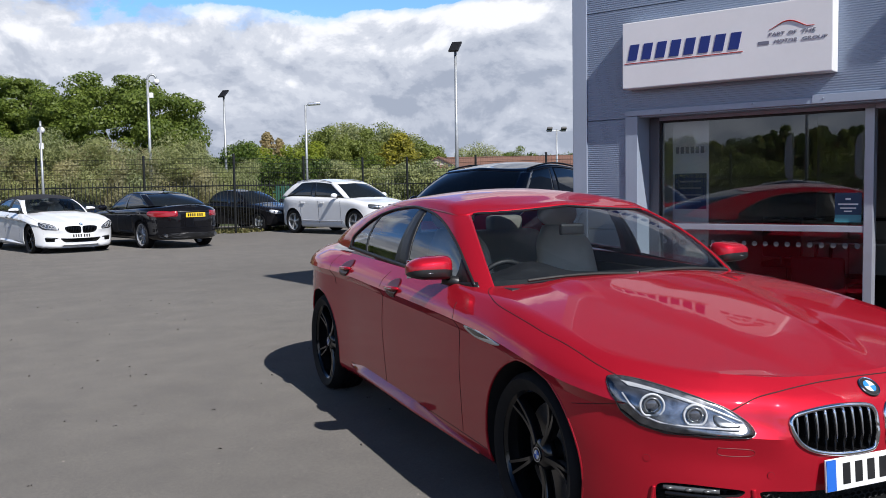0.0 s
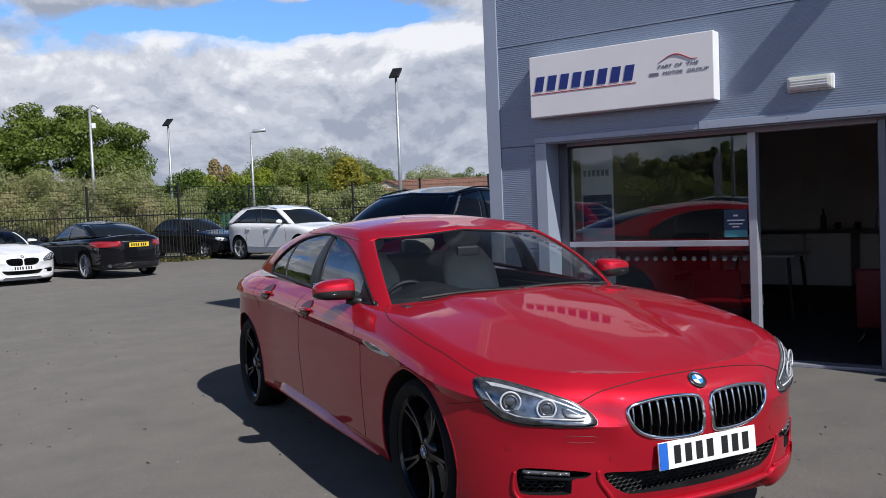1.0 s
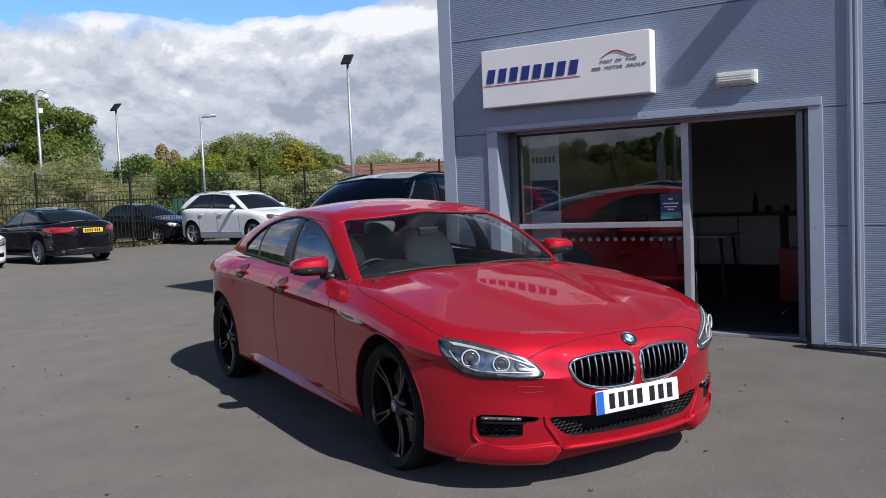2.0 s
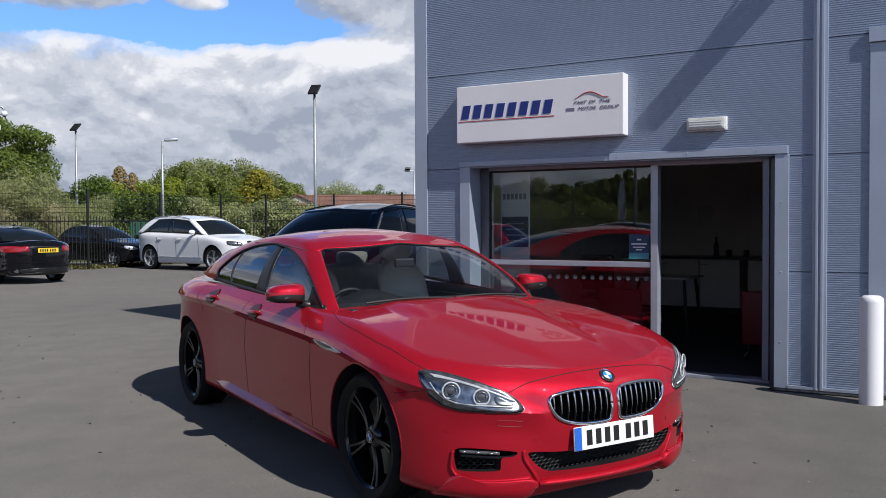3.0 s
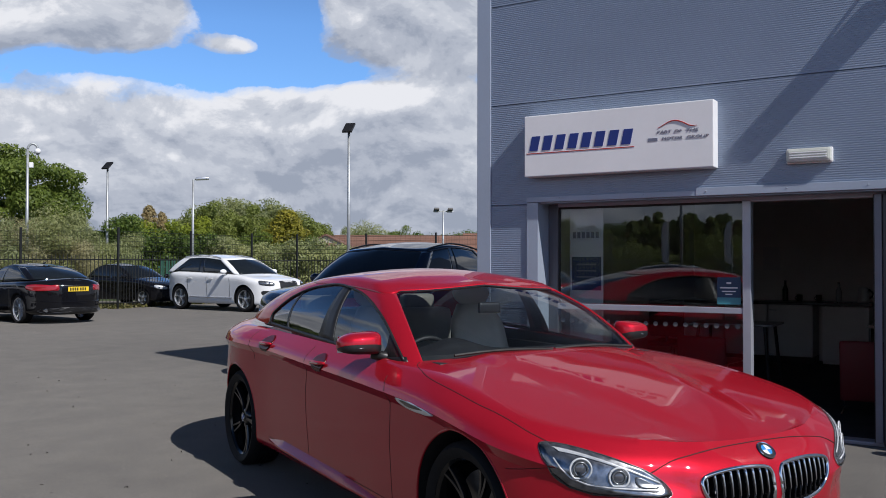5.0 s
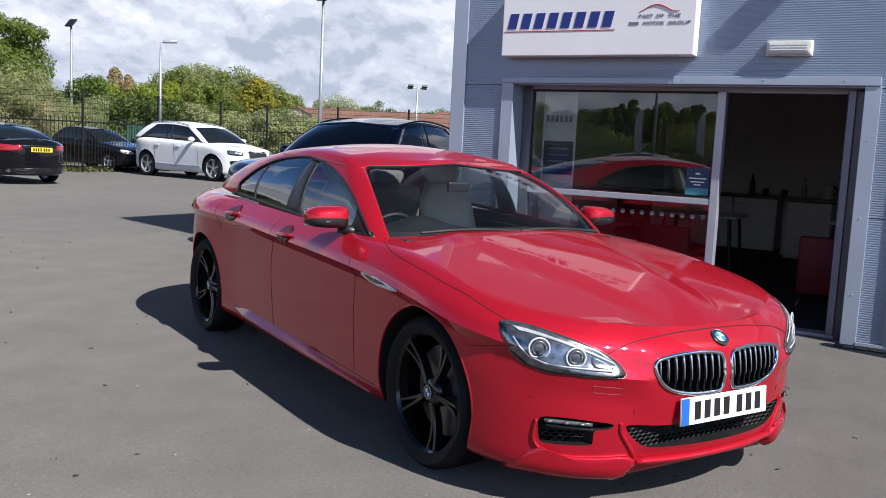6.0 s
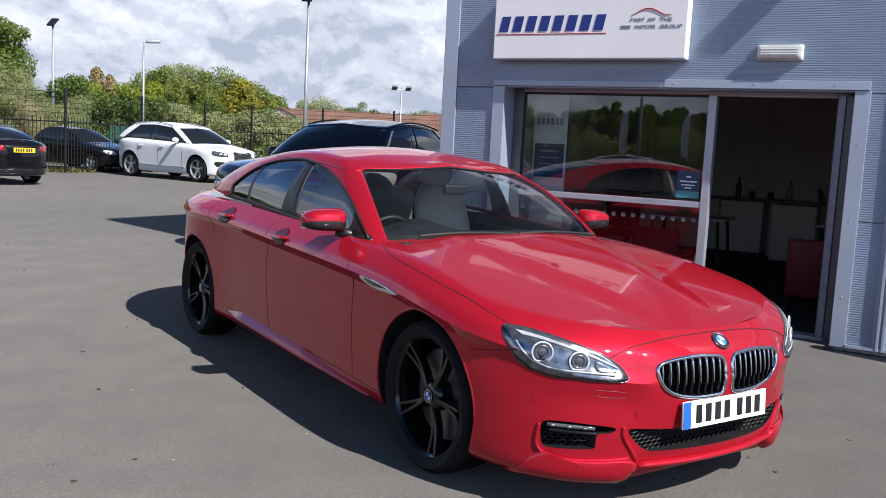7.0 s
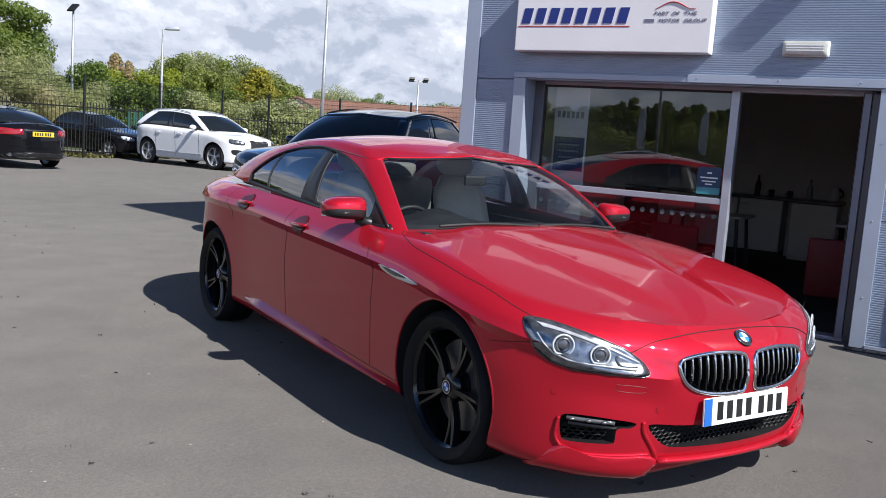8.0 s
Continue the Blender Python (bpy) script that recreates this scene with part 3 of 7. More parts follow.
def loft_car(S):
    """The lower body as a closed mesh: rows round the car from sill to shoulder, a crowned top and a flat floor."""
    st = S["stations"]
    fx0, fp, fq = S["front"]
    rx0, rp, rq = S["rear"]
    NF, NS, NR = S.get("cols", (16, 36, 10))
    zc = curve_of(S["top"])
    waist = curve_of(S.get("waist", [(-9, 1.0), (9, 1.0)]))

    def flare(x):
        return sum(S.get("flare", 0.012) * math.exp(-((x - wx) / 0.34) ** 2) for wx in (0.0, -S["wheelbase"]))
    rows = []
    for k, (zs, w, xf, xr) in enumerate(S["rows"]):
        zf = curve_of(list(zip(st, zs)))
        pts = []
        for i in range(NF + 1):
            a = math.pi / 2 * (1 - i / NF)
            pts.append((fx0 + (xf - fx0) * math.sin(a) ** (2 / fp), w * max(0.0, math.cos(a)) ** (2 / fq)))
        for i in range(1, NS):
            pts.append((fx0 + (rx0 - fx0) * i / NS, w))
        for i in range(NR + 1):
            a = math.pi / 2 * i / NR
            pts.append((rx0 + (xr - rx0) * math.sin(a) ** (2 / rp), w * max(0.0, math.cos(a)) ** (2 / rq)))
        pts[0], pts[-1] = (xf, 0.0), (xr, 0.0)
        bulge = 1.0 if 1 < k < len(S["rows"]) - 1 else 0.3
        row = []
        for x, y in pts:
            y2 = y * waist(x) + (flare(x) * bulge if y > 0.5 * w else 0)
            if k == S.get("ledge_row", -1) and x > 0:
                x += 0.028 * max(0.0, min(1.0, (y - 0.36) / 0.1)) * max(0.0, min(1.0, (0.88 - y) / 0.12))
            if x > 0 and k >= 4:
                x += S.get("nose", 0.0) * (0.5 if k == 4 else 1.0 if k < 8 else 0.6) * max(0.0, min(1.0, (0.46 - y) / 0.07))
            z = zf(x)
            if k <= 2 and x > 0.3 and "lip" in S:
                mid = max(0.0, min(1.0, (0.435 - y) / 0.03))
                z += S["lip"][k] * mid
                x -= 0.022 * mid * (1.0 if k < 2 else 0.4)
            row.append((x, y2, z))
        rows.append(row)
    # smooth the rows into a finer section
    fine = []
    n = len(rows)
    for k in range(n - 1):
        sub = S.get("sub", 3)
        for j in range(sub):
            t = j / sub
            r = []
            for i in range(len(rows[0])):
                p0, p1, p2, p3 = (Vector(rows[min(n - 1, max(0, k + d))][i]) for d in (-1, 0, 1, 2))
                if k in S.get("creases", ()):
                    p0 = p1 * 2 - p2
                if k + 1 in S.get("creases", ()):
                    p3 = p2 * 2 - p1
                q = 0.5 * ((2 * p1) + (p2 - p0) * t + (2 * p0 - 5 * p1 + 4 * p2 - p3) * t * t + (3 * p1 - p0 - 3 * p2 + p3) * t ** 3)
                r.append((q.x, max(0.0, q.y), q.z))
            fine.append(r)
    fine.append(rows[-1])
    NT = S.get("across", 10)
    crest = S.get("crest")
    top = []
    for j in range(1, NT + 1):
        s = j / NT
        r = []
        for x, y, z in rows[-1]:
            c = zc(x)
            yy = y * (1 - s)
            h = z + (c - z) * (1 - (1 - s) ** S.get("crown", 2.3))
            if crest and x > crest[0] and y > 0.02:
                yc = crest[1] + crest[2] * x
                k = max(0.0, min(1.0, (yc + 0.035 - yy) / 0.07))
                h += crest[3] * (k * k * (3 - 2 * k)) * min(1.0, y / 0.5) * max(0.0, min(1.0, (0.74 - x) / 0.3)) * min(1, s * 3)
            r.append((x, yy, h))
        top.append(r)
    low = [[(x, y * s, z) for x, y, z in rows[0]] for s in (0.0, 0.5)]
    allrows = low + fine + top
    bm = bmesh.new()
    grid(bm, allrows)
    grid(bm, [[(x, -y, z) for x, y, z in r] for r in allrows])
    bmesh.ops.remove_doubles(bm, verts=bm.verts, dist=0.0006)
    bmesh.ops.dissolve_degenerate(bm, edges=bm.edges, dist=0.0004)
    bmesh.ops.recalc_face_normals(bm, faces=bm.faces)
    return bm


def arch_cutters(S, depth=0.30):
    out = []
    for wx in (0.0, -S["wheelbase"]):
        for s in (1, -1):
            c = bmesh.new()
            w = S["halfwidth"]
            rod(c, (wx, s * (w - depth), S["R"] + 0.01), (wx, s * (w + 0.2), S["R"] + 0.01), S["arch"], n=48)
            out.append(c)
    return out


def line_recesses(ob, S, skin, liner, dark):
    """Give the cut-out faces of wheel wells and recesses their dark lining."""
    me = ob.data
    for m in (liner, dark):
        me.materials.append(m)
    for p in me.polygons:
        c, n = p.center, p.normal
        well = False
        for wx in (0.0, -S["wheelbase"]):
            r = math.hypot(c.x - wx, c.z - S["R"] - 0.01)
            well |= (abs(n.y) < 0.35 and abs(r - S["arch"]) < 0.012) or (abs(n.y) > 0.9 and r < S["arch"] and abs(abs(c.y) - (S["halfwidth"] - 0.30)) < 0.006)
        near = skin.tree.find_nearest(c)
        if well:
            p.material_index = 1
        elif near[3] is not None and near[3] > 0.004:
            p.material_index = 2


class House:
    """The cabin above the shoulder as a surface of u (0 front middle .. 1 rear middle) and v (0 belt .. 1 roof middle)."""

    def __init__(s, S):
        s.S = S
        s.b, s.r = S["house_base"], S["house_roof"]
        s.zb, s.zr = curve_of(S["belt"]), curve_of(S["roof"])
        s.bow = S.get("bow", 0.03)

    def ring(s, o, u):
        xf, xr, w, fx0, rx0, p, q = o
        # u: 0..0.3 windscreen arc, 0.3..0.7 side, 0.7..1 rear arc
        if u <= 0.3:
            a = math.pi / 2 * (1 - u / 0.3)
            return fx0 + (xf - fx0) * math.sin(a) ** (2 / p), w * max(0.0, math.cos(a)) ** (2 / q)
        if u >= 0.7:
            a = math.pi / 2 * (u - 0.7) / 0.3
            return rx0 + (xr - rx0) * math.sin(a) ** (2 / p), w * max(0.0, math.cos(a)) ** (2 / q)
        return fx0 + (rx0 - fx0) * (u - 0.3) / 0.4, w

    def at(s, u, v, side=1, out=0.0):
        bx, by = s.ring(s.b, u)
        by *= s.S.get("base_waist", lambda x: 1.0)(bx)
        rx, ry = s.ring(s.r, u)
        bz, rz = s.zb(bx), s.zr(rx) - s.S["cant"] * min(1.0, ry / s.r[2])
        if v <= 0.8:
            t = v / 0.8
            k = 4 * t * (1 - t) * s.bow
            flank = max(0.0, min(1.0, (u - 0.20) / 0.15)) * max(0.0, min(1.0, (0.80 - u) / 0.15))
            flank = flank * flank * (3 - 2 * flank)
            nx, ny, nz = math.copysign(0.5 * (1 - flank), 0.5 - u), 0.6 + 0.4 * flank, 1.0 - 0.65 * flank
            x, y, z = bx + (rx - bx) * t, by + (ry - by) * t, bz + (rz - bz) * t
            x, y, z = x + nx * k, y + ny * k * min(1, y / 0.4), z + nz * k
        else:
            t = (v - 0.8) / 0.2
            mid = 0.5 * (s.r[0] + s.r[1])
            x, y = rx + (mid - rx) * t * t, ry * (1 - t)
            h = 1 - (1 - t) ** 2.0
            z = rz + (s.zr(x) - rz) * h
        p = Vector((x, y, z))
        if out:
            e = 0.004
            du = s.at(min(1, u + e), v) - s.at(max(0, u - e), v)
            dv = s.at(u, min(1, v + e)) - s.at(u, max(0, v - e))
            nrm = dv.cross(du)
            if nrm.length < 1e-9:
                nrm = Vector((0, 0, 1))
            nrm.normalize()
            c = Vector(((s.b[0] + s.b[1]) / 2, 0, s.zb(-1.5)))
            if nrm.dot(p - c) < 0:
                nrm = -nrm
            p = p + nrm * out
        return Vector((p.x, p.y * side, p.z))

    def patch(s, left, right, v0, v1, nu, nv, side, out, thick, both=False):
        """A sheet between the curves u = left(v) and u = right(v) from v0 to v1."""
        bm = bmesh.new()
        for sd in ((1, -1) if both else (side,)):
            rows = []
            for j in range(nv + 1):
                v = v0 + (v1 - v0) * j / nv
                a, b = left(v), right(v)
                rows.append([s.at(a + (b - a) * i / nu, v, sd, out) for i in range(nu + 1)])
            grid(bm, rows)
        bmesh.ops.remove_doubles(bm, verts=bm.verts, dist=0.0008)
        bmesh.ops.recalc_face_normals(bm, faces=bm.faces)
        c = Vector(((s.b[0] + s.b[1]) / 2, 0, s.zb(-1.5) - 0.1))
        for f in bm.faces:
            if f.normal.dot(f.calc_center_median() - c) < 0:
                f.normal_flip()
        if thick:
            bmesh.ops.solidify(bm, geom=bm.faces[:], thickness=thick)
        return bm


class Skin:
    """Lays pieces on a body's surface."""

    def __init__(s, bm):
        s.tree = BVHTree.FromBMesh(bm)

    def drop(s, way, a, b):
        """The surface point for 2D (a, b) seen along way: 'x' from ahead, '-x' from behind, 'y'/'-y' from a side, 'z' from above."""
        o, d = {"x": ((3, a, b), (-1, 0, 0)), "-x": ((-8, a, b), (1, 0, 0)), "y": ((a, 3, b), (0, -1, 0)), "-y": ((a, -3, b), (0, 1, 0)), "z": ((a, b, 4), (0, 0, -1))}[way]
        hit = s.tree.ray_cast(Vector(o), Vector(d))
        return (hit[0], hit[1]) if hit[0] is not None else (None, None)

    def sheet(s, way, outline, out=0.004, thick=0.012, rings=6, dome=0.0):
        """A piece with the given outline that follows the surface, proud by out, with rims that go in by thick."""
        c = sum((Vector(p) for p in outline), Vector((0, 0))) / len(outline)
        n = len(outline)
        bm = bmesh.new()
        rows, last = [], Vector((0, 0, 0))
        axis = {"x": Vector((1, 0, 0)), "-x": Vector((-1, 0, 0)), "y": Vector((0, 1, 0)), "-y": Vector((0, -1, 0)), "z": Vector((0, 0, 1))}[way]
        for k in range(rings, -1, -1):
            r = k / rings
            row = []
            for p in outline:
                q = c + (Vector(p) - c) * max(r, 0.002)
                h, nm = s.drop(way, q.x, q.y)
                if h is None:
                    h, nm = last, axis
                last = h
                nn = (nm + axis).normalized() if nm.dot(axis) > 0 else axis
                row.append(h + nn * (out + dome * (1 - r * r)))
            rows.append(row)
        rim = [p - axis * thick for p in rows[0]]
        grid(bm, [rim] + rows, close=True)
        bmesh.ops.remove_doubles(bm, verts=bm.verts, dist=0.0003)
        bmesh.ops.recalc_face_normals(bm, faces=bm.faces)
        if sum((f.normal.dot(axis) * f.calc_area() for f in bm.faces)) < 0:
            bmesh.ops.reverse_faces(bm, faces=bm.faces)
        return bm

    def line(s, way, pts, radius=0.0025, out=0.0, per=10, n=6):
        """A thin cord along the surface through 2D points: a shut line or a bead."""
        fine = []
        m = len(pts)
        for i in range(m - 1):
            p0, p1, p2, p3 = (Vector(pts[min(m - 1, max(0, i + k))]) for k in (-1, 0, 1, 2))
            for j in range(per):
                t = j / per
                fine.append(0.5 * ((2 * p1) + (p2 - p0) * t + (2 * p0 - 5 * p1 + 4 * p2 - p3) * t * t + (3 * p1 - p0 - 3 * p2 + p3) * t ** 3))
        fine.append(Vector(pts[-1]))
        path = []
        for q in fine:
            h, nm = s.drop(way, q.x, q.y)
            if h is not None:
                path.append(h + nm * out)
        return tube(path, radius, n)


def tube(path, radius, n=8, flat=1.0):
    bm = bmesh.new()
    rows = []
    for i, p in enumerate(path):
        d = (path[min(i + 1, len(path) - 1)] - path[max(i - 1, 0)])
        if d.length < 1e-7:
            continue
        d.normalize()
        a = d.cross(Vector((0, 0, 1)))
        if a.length < 1e-3:
            a = Vector((1, 0, 0))
        a.normalize()
        b = a.cross(d)
        r = radius(i / max(1, len(path) - 1)) if callable(radius) else radius
        rows.append([p + (a * math.cos(2 * math.pi * k / n) + b * math.sin(2 * math.pi * k / n) * flat) * r for k in range(n)])
    vs = grid(bm, rows, close=True)
    for e in (vs[0], vs[-1]):
        try:
            bm.faces.new(e)
        except ValueError:
            pass
    bmesh.ops.recalc_face_normals(bm, faces=bm.faces)
    return bm


def prism_x(outline, x0, x1):
    """A closed block with a (y, z) outline from x0 to x1."""
    bm = bmesh.new()
    vs = grid(bm, [[(x, p[0], p[1]) for p in outline] for x in (x0, x1)], close=True)
    bm.faces.new(vs[0])
    bm.faces.new(vs[1])
    bmesh.ops.recalc_face_normals(bm, faces=bm.faces)
    return bm


def wheel(parent, R, rim_r, width, style, rim_mat, x, y, cap=True):
    """A wheel with tyre, rim, spokes and brake disc; outer face towards the sign of y."""
    s = 1 if y > 0 else -1
    w = new("wheel")
    w.empty_display_size = 0.1
    w.parent = parent
    w.matrix_basis = pose(x, y, R) @ (Matrix.Identity(4) if s > 0 else pose(0, 0, 0, 0, 0, 180))
    h = width / 2
    prof = [(rim_r - 0.012, -h * 0.85), (rim_r + 0.012, -h * 0.98), (rim_r + (R - rim_r) * 0.55, -h * 1.03), (R - 0.022, -h * 0.97), (R - 0.004, -h * 0.80), (R, -h * 0.4)]
    tread = []
    for g in (-0.42, -0.14, 0.14, 0.42):
        tread += [(R, h * (g - 0.035)), (R - 0.008, h * (g - 0.03)), (R - 0.008, h * (g + 0.03)), (R, h * (g + 0.035))]
    prof = prof[:-1] + tread + [(r, -a) for r, a in reversed(prof[:-1])]
    t = part("tyre", lathe(prof, 64), M_TYRE, w)
    sharp_by_angle(t, 40)
    rp = [(rim_r - 0.03, -h * 0.9), (rim_r - 0.012, -h * 0.86), (rim_r - 0.018, 0.0), (rim_r - 0.022, h * 0.70), (rim_r - 0.006, h * 0.86), (rim_r + 0.006, h * 0.93), (rim_r + 0.008, h * 0.88), (rim_r - 0.006, h * 0.80)]
    r = part("rim", lathe(rp, 64), rim_mat, w)
    sharp_by_angle(r, 40)
    face = h * 0.62
    for k in range(style[0]):
        bm = bmesh.new()
        a0 = 2 * math.pi * k / style[0] + (style[3] if len(style) > 3 else 0.31)
        for off in style[1]:
            L = rim_r - 0.014
            path = []
            for i in range(7):
                q = i / 6
                rad = 0.045 + (L - 0.045) * q
                ang = a0 + off * (0.35 + 0.65 * q)
                dip = face - 0.016 * math.sin(math.pi * q) + 0.012 * q
                path.append((rad * math.cos(ang), dip, rad * math.sin(ang), ang, style[2] * (1.0 - 0.25 * q)))
            rows = []
            for px, py, pz, ang, hw in path:
                tx, tz = -math.sin(ang), math.cos(ang)
                rows.append([(px + tx * e * hw, py + dy, pz + tz * e * hw) for e, dy in ((-1.15, -0.035), (-1, -0.006), (-0.6, 0.002), (0.6, 0.002), (1, -0.006), (1.15, -0.035))])
            grid(bm, rows, close=True)
        bmesh.ops.recalc_face_normals(bm, faces=bm.faces)
        sharp_by_angle(part("spoke", bm, rim_mat, w), 30)
    part("hub", lathe([(0.0, face + 0.006), (0.03, face + 0.006), (0.058, face - 0.004), (0.07, face - 0.03), (0.07, -h * 0.3)], 28), rim_mat, w, smooth=True)
    if cap:
        b = bmesh.new()
        bmesh.ops.create_cone(b, cap_ends=True, segments=24, radius1=0.031, radius2=0.029, depth=0.006, matrix=pose(0, face + 0.008, 0, -90))
        part("hub_cap", b, M_GLOSSBLACK, w)
        part("cap_ring", lathe([(0.0275, face + 0.0105), (0.0275, face + 0.0125), (0.030, face + 0.0125), (0.030, face + 0.0105)], 24), M_SILVER, w)
        for q in range(4):
            bb = bmesh.new()
            vs = [bb.verts.new((0, face + 0.0125, 0))] + [bb.verts.new((0.019 * math.cos(q * math.pi / 2 + i * math.pi / 12), face + 0.0125, 0.019 * math.sin(q * math.pi / 2 + i * math.pi / 12))) for i in range(7)]
            bb.faces.new(vs)
            part("cap_quarter", bb, M_PLATEBLUE if q % 2 else M_SIGNWHITE, w)
    for q in range(5):
        a = 2 * math.pi * q / 5 + 0.31 + math.pi / 5
        part("wheel_bolt", rods(((0.052 * math.cos(a), face - 0.03, 0.052 * math.sin(a)), (0.052 * math.cos(a), face - 0.004, 0.052 * math.sin(a)), 0.009), n=8), M_BLACK, w)
    part("brake_disc", lathe([(0.06, 0.0), (rim_r * 0.74, 0.0), (rim_r * 0.74, -0.024), (0.06, -0.024)], 40), M_DISC, w)
    return w


M_DISC = surface("brake_disc_steel", (0.20, 0.19, 0.18), 0.4, 0.8, 0.15, 20, 120)
M_LINER = surface("arch_liner", (0.010, 0.010, 0.010), 0.9, 0, 0.2)


def number_plate(parent, m, mat, blue=True, groups=(4, 3)):
    """A British plate 520 x 111 mm; its characters are plain bars. Local x faces out, y along the plate."""
    p = part("number_plate", boxes((-0.004, 0.004, -0.26, 0.26, -0.0555, 0.0555), bevel=0.003), mat, parent, "number plate with dark plain bars")
    p.matrix_basis = m
    if blue:
        part("blue_band", boxes((0.0045, 0.006, -0.258, -0.215, -0.053, 0.053)), M_PLATEBLUE, p)
    y = -0.19 if blue else -0.22
    step = 0.0575
    for g in groups:
        for _ in range(g):
            part("plain_bar", boxes((0.0045, 0.006, y + 0.007, y + 0.041, -0.036, 0.036)), M_BLACK, p)
            y += step
        y += 0.022
    return p


def roundel(parent, m, r):
    """A round bonnet badge in quarters of blue and white."""
    b = bmesh.new()
    bmesh.ops.create_cone(b, cap_ends=True, segments=32, radius1=r, radius2=r * 0.94, depth=0.006, matrix=pose(0, 0, 0.003))
    o = part("badge", b, M_BLACK, parent, "round badge with blue and white quarters")
    o.matrix_basis = m
    b = bmesh.new()
    grid(b, [[(rr * math.cos(t * math.pi / 20), rr * math.sin(t * math.pi / 20), z) for t in range(40)] for rr, z in ((r, 0.005), (r * 0.95, 0.0085), (r * 0.88, 0.0065))], close=True)
    part("badge_ring", b, M_CHROME, o)
    for q in range(4):
        bb = bmesh.new()
        bb.faces.new([bb.verts.new((0, 0, 0.0075))] + [bb.verts.new((r * 0.6 * math.cos(q * math.pi / 2 + i * math.pi / 12), r * 0.6 * math.sin(q * math.pi / 2 + i * math.pi / 12), 0.0075)) for i in range(7)])
        part("badge_quarter", bb, M_BADGEBLUE if q % 2 else M_SIGNWHITE, o)
    return o


M_BADGEBLUE = surface("badge_blue", (0.03, 0.25, 0.62), 0.3, 0, 0.05, coat=0.5)

# ---- the red coupe ----
HERO = dict(
    stations=[-4.08, -3.0, -1.6, -0.4, 0.35, 0.9],
    rows=[([0.24, 0.19, 0.17, 0.17, 0.15, 0.115], 0.85, 0.80, -3.98),
          ([0.30, 0.235, 0.215, 0.215, 0.19, 0.155], 0.908, 0.845, -4.06),
          ([0.42, 0.34, 0.30, 0.30, 0.275, 0.25], 0.922, 0.857, -4.10),
          ([0.58, 0.52, 0.48, 0.47, 0.43, 0.37], 0.930, 0.862, -4.11),
          ([0.70, 0.67, 0.63, 0.595, 0.53, 0.445], 0.932, 0.861, -4.11),
          ([0.838, 0.832, 0.786, 0.741, 0.645, 0.532], 0.923, 0.857, -4.105),
          ([0.88, 0.875, 0.83, 0.785, 0.69, 0.566], 0.950, 0.852, -4.09),
          ([0.94, 0.93, 0.885, 0.84, 0.745, 0.640], 0.918, 0.828, -4.06),
          ([0.985, 0.985, 0.955, 0.905, 0.80, 0.700], 0.83, 0.75, -4.00)],
    front=(0.12, 2.5, 2.1), rear=(-2.9, 2.3, 2.1), wheelbase=2.968, R=0.34, arch=0.366, halfwidth=0.944, creases=(5, 6), ledge_row=5, nose=0.02, lip=(0.062, 0.045, 0.012),
    waist=[(-4.1, 0.93), (-3.0, 1.0), (-2.3, 0.972), (-1.4, 0.978), (-0.6, 0.995), (0.0, 1.0), (1.0, 1.0)],
    top=[(0.765, 0.702), (0.67, 0.735), (0.45, 0.79), (0.15, 0.853), (-0.25, 0.922), (-0.62, 0.966), (-0.9, 0.97), (-3.0, 1.0), (-3.35, 1.06), (-3.75, 1.045), (-4.0, 1.005)],
    crest=(-0.62, 0.34, -0.24, 0.016), cols=(34, 44, 12), across=14,
    house_base=(-0.54, -3.50, 0.80, -0.86, -2.75, 2.6, 2.2), house_roof=(-1.26, -2.52, 0.585, -1.42, -2.15, 2.6, 2.2),
    belt=[(-0.45, 0.945), (-0.9, 0.915), (-1.7, 0.955), (-2.7, 1.01), (-3.5, 1.075)],
    roof=[(-1.26, 1.32), (-1.5, 1.37), (-1.9, 1.392), (-2.3, 1.375), (-2.55, 1.345)], cant=0.055, bow=0.035)

coupe = thing("coupe", pose(0.794, -0.381, 0, 0, 0, -117.45), "glossy red four-door coupe with black wheels, parked", "car")


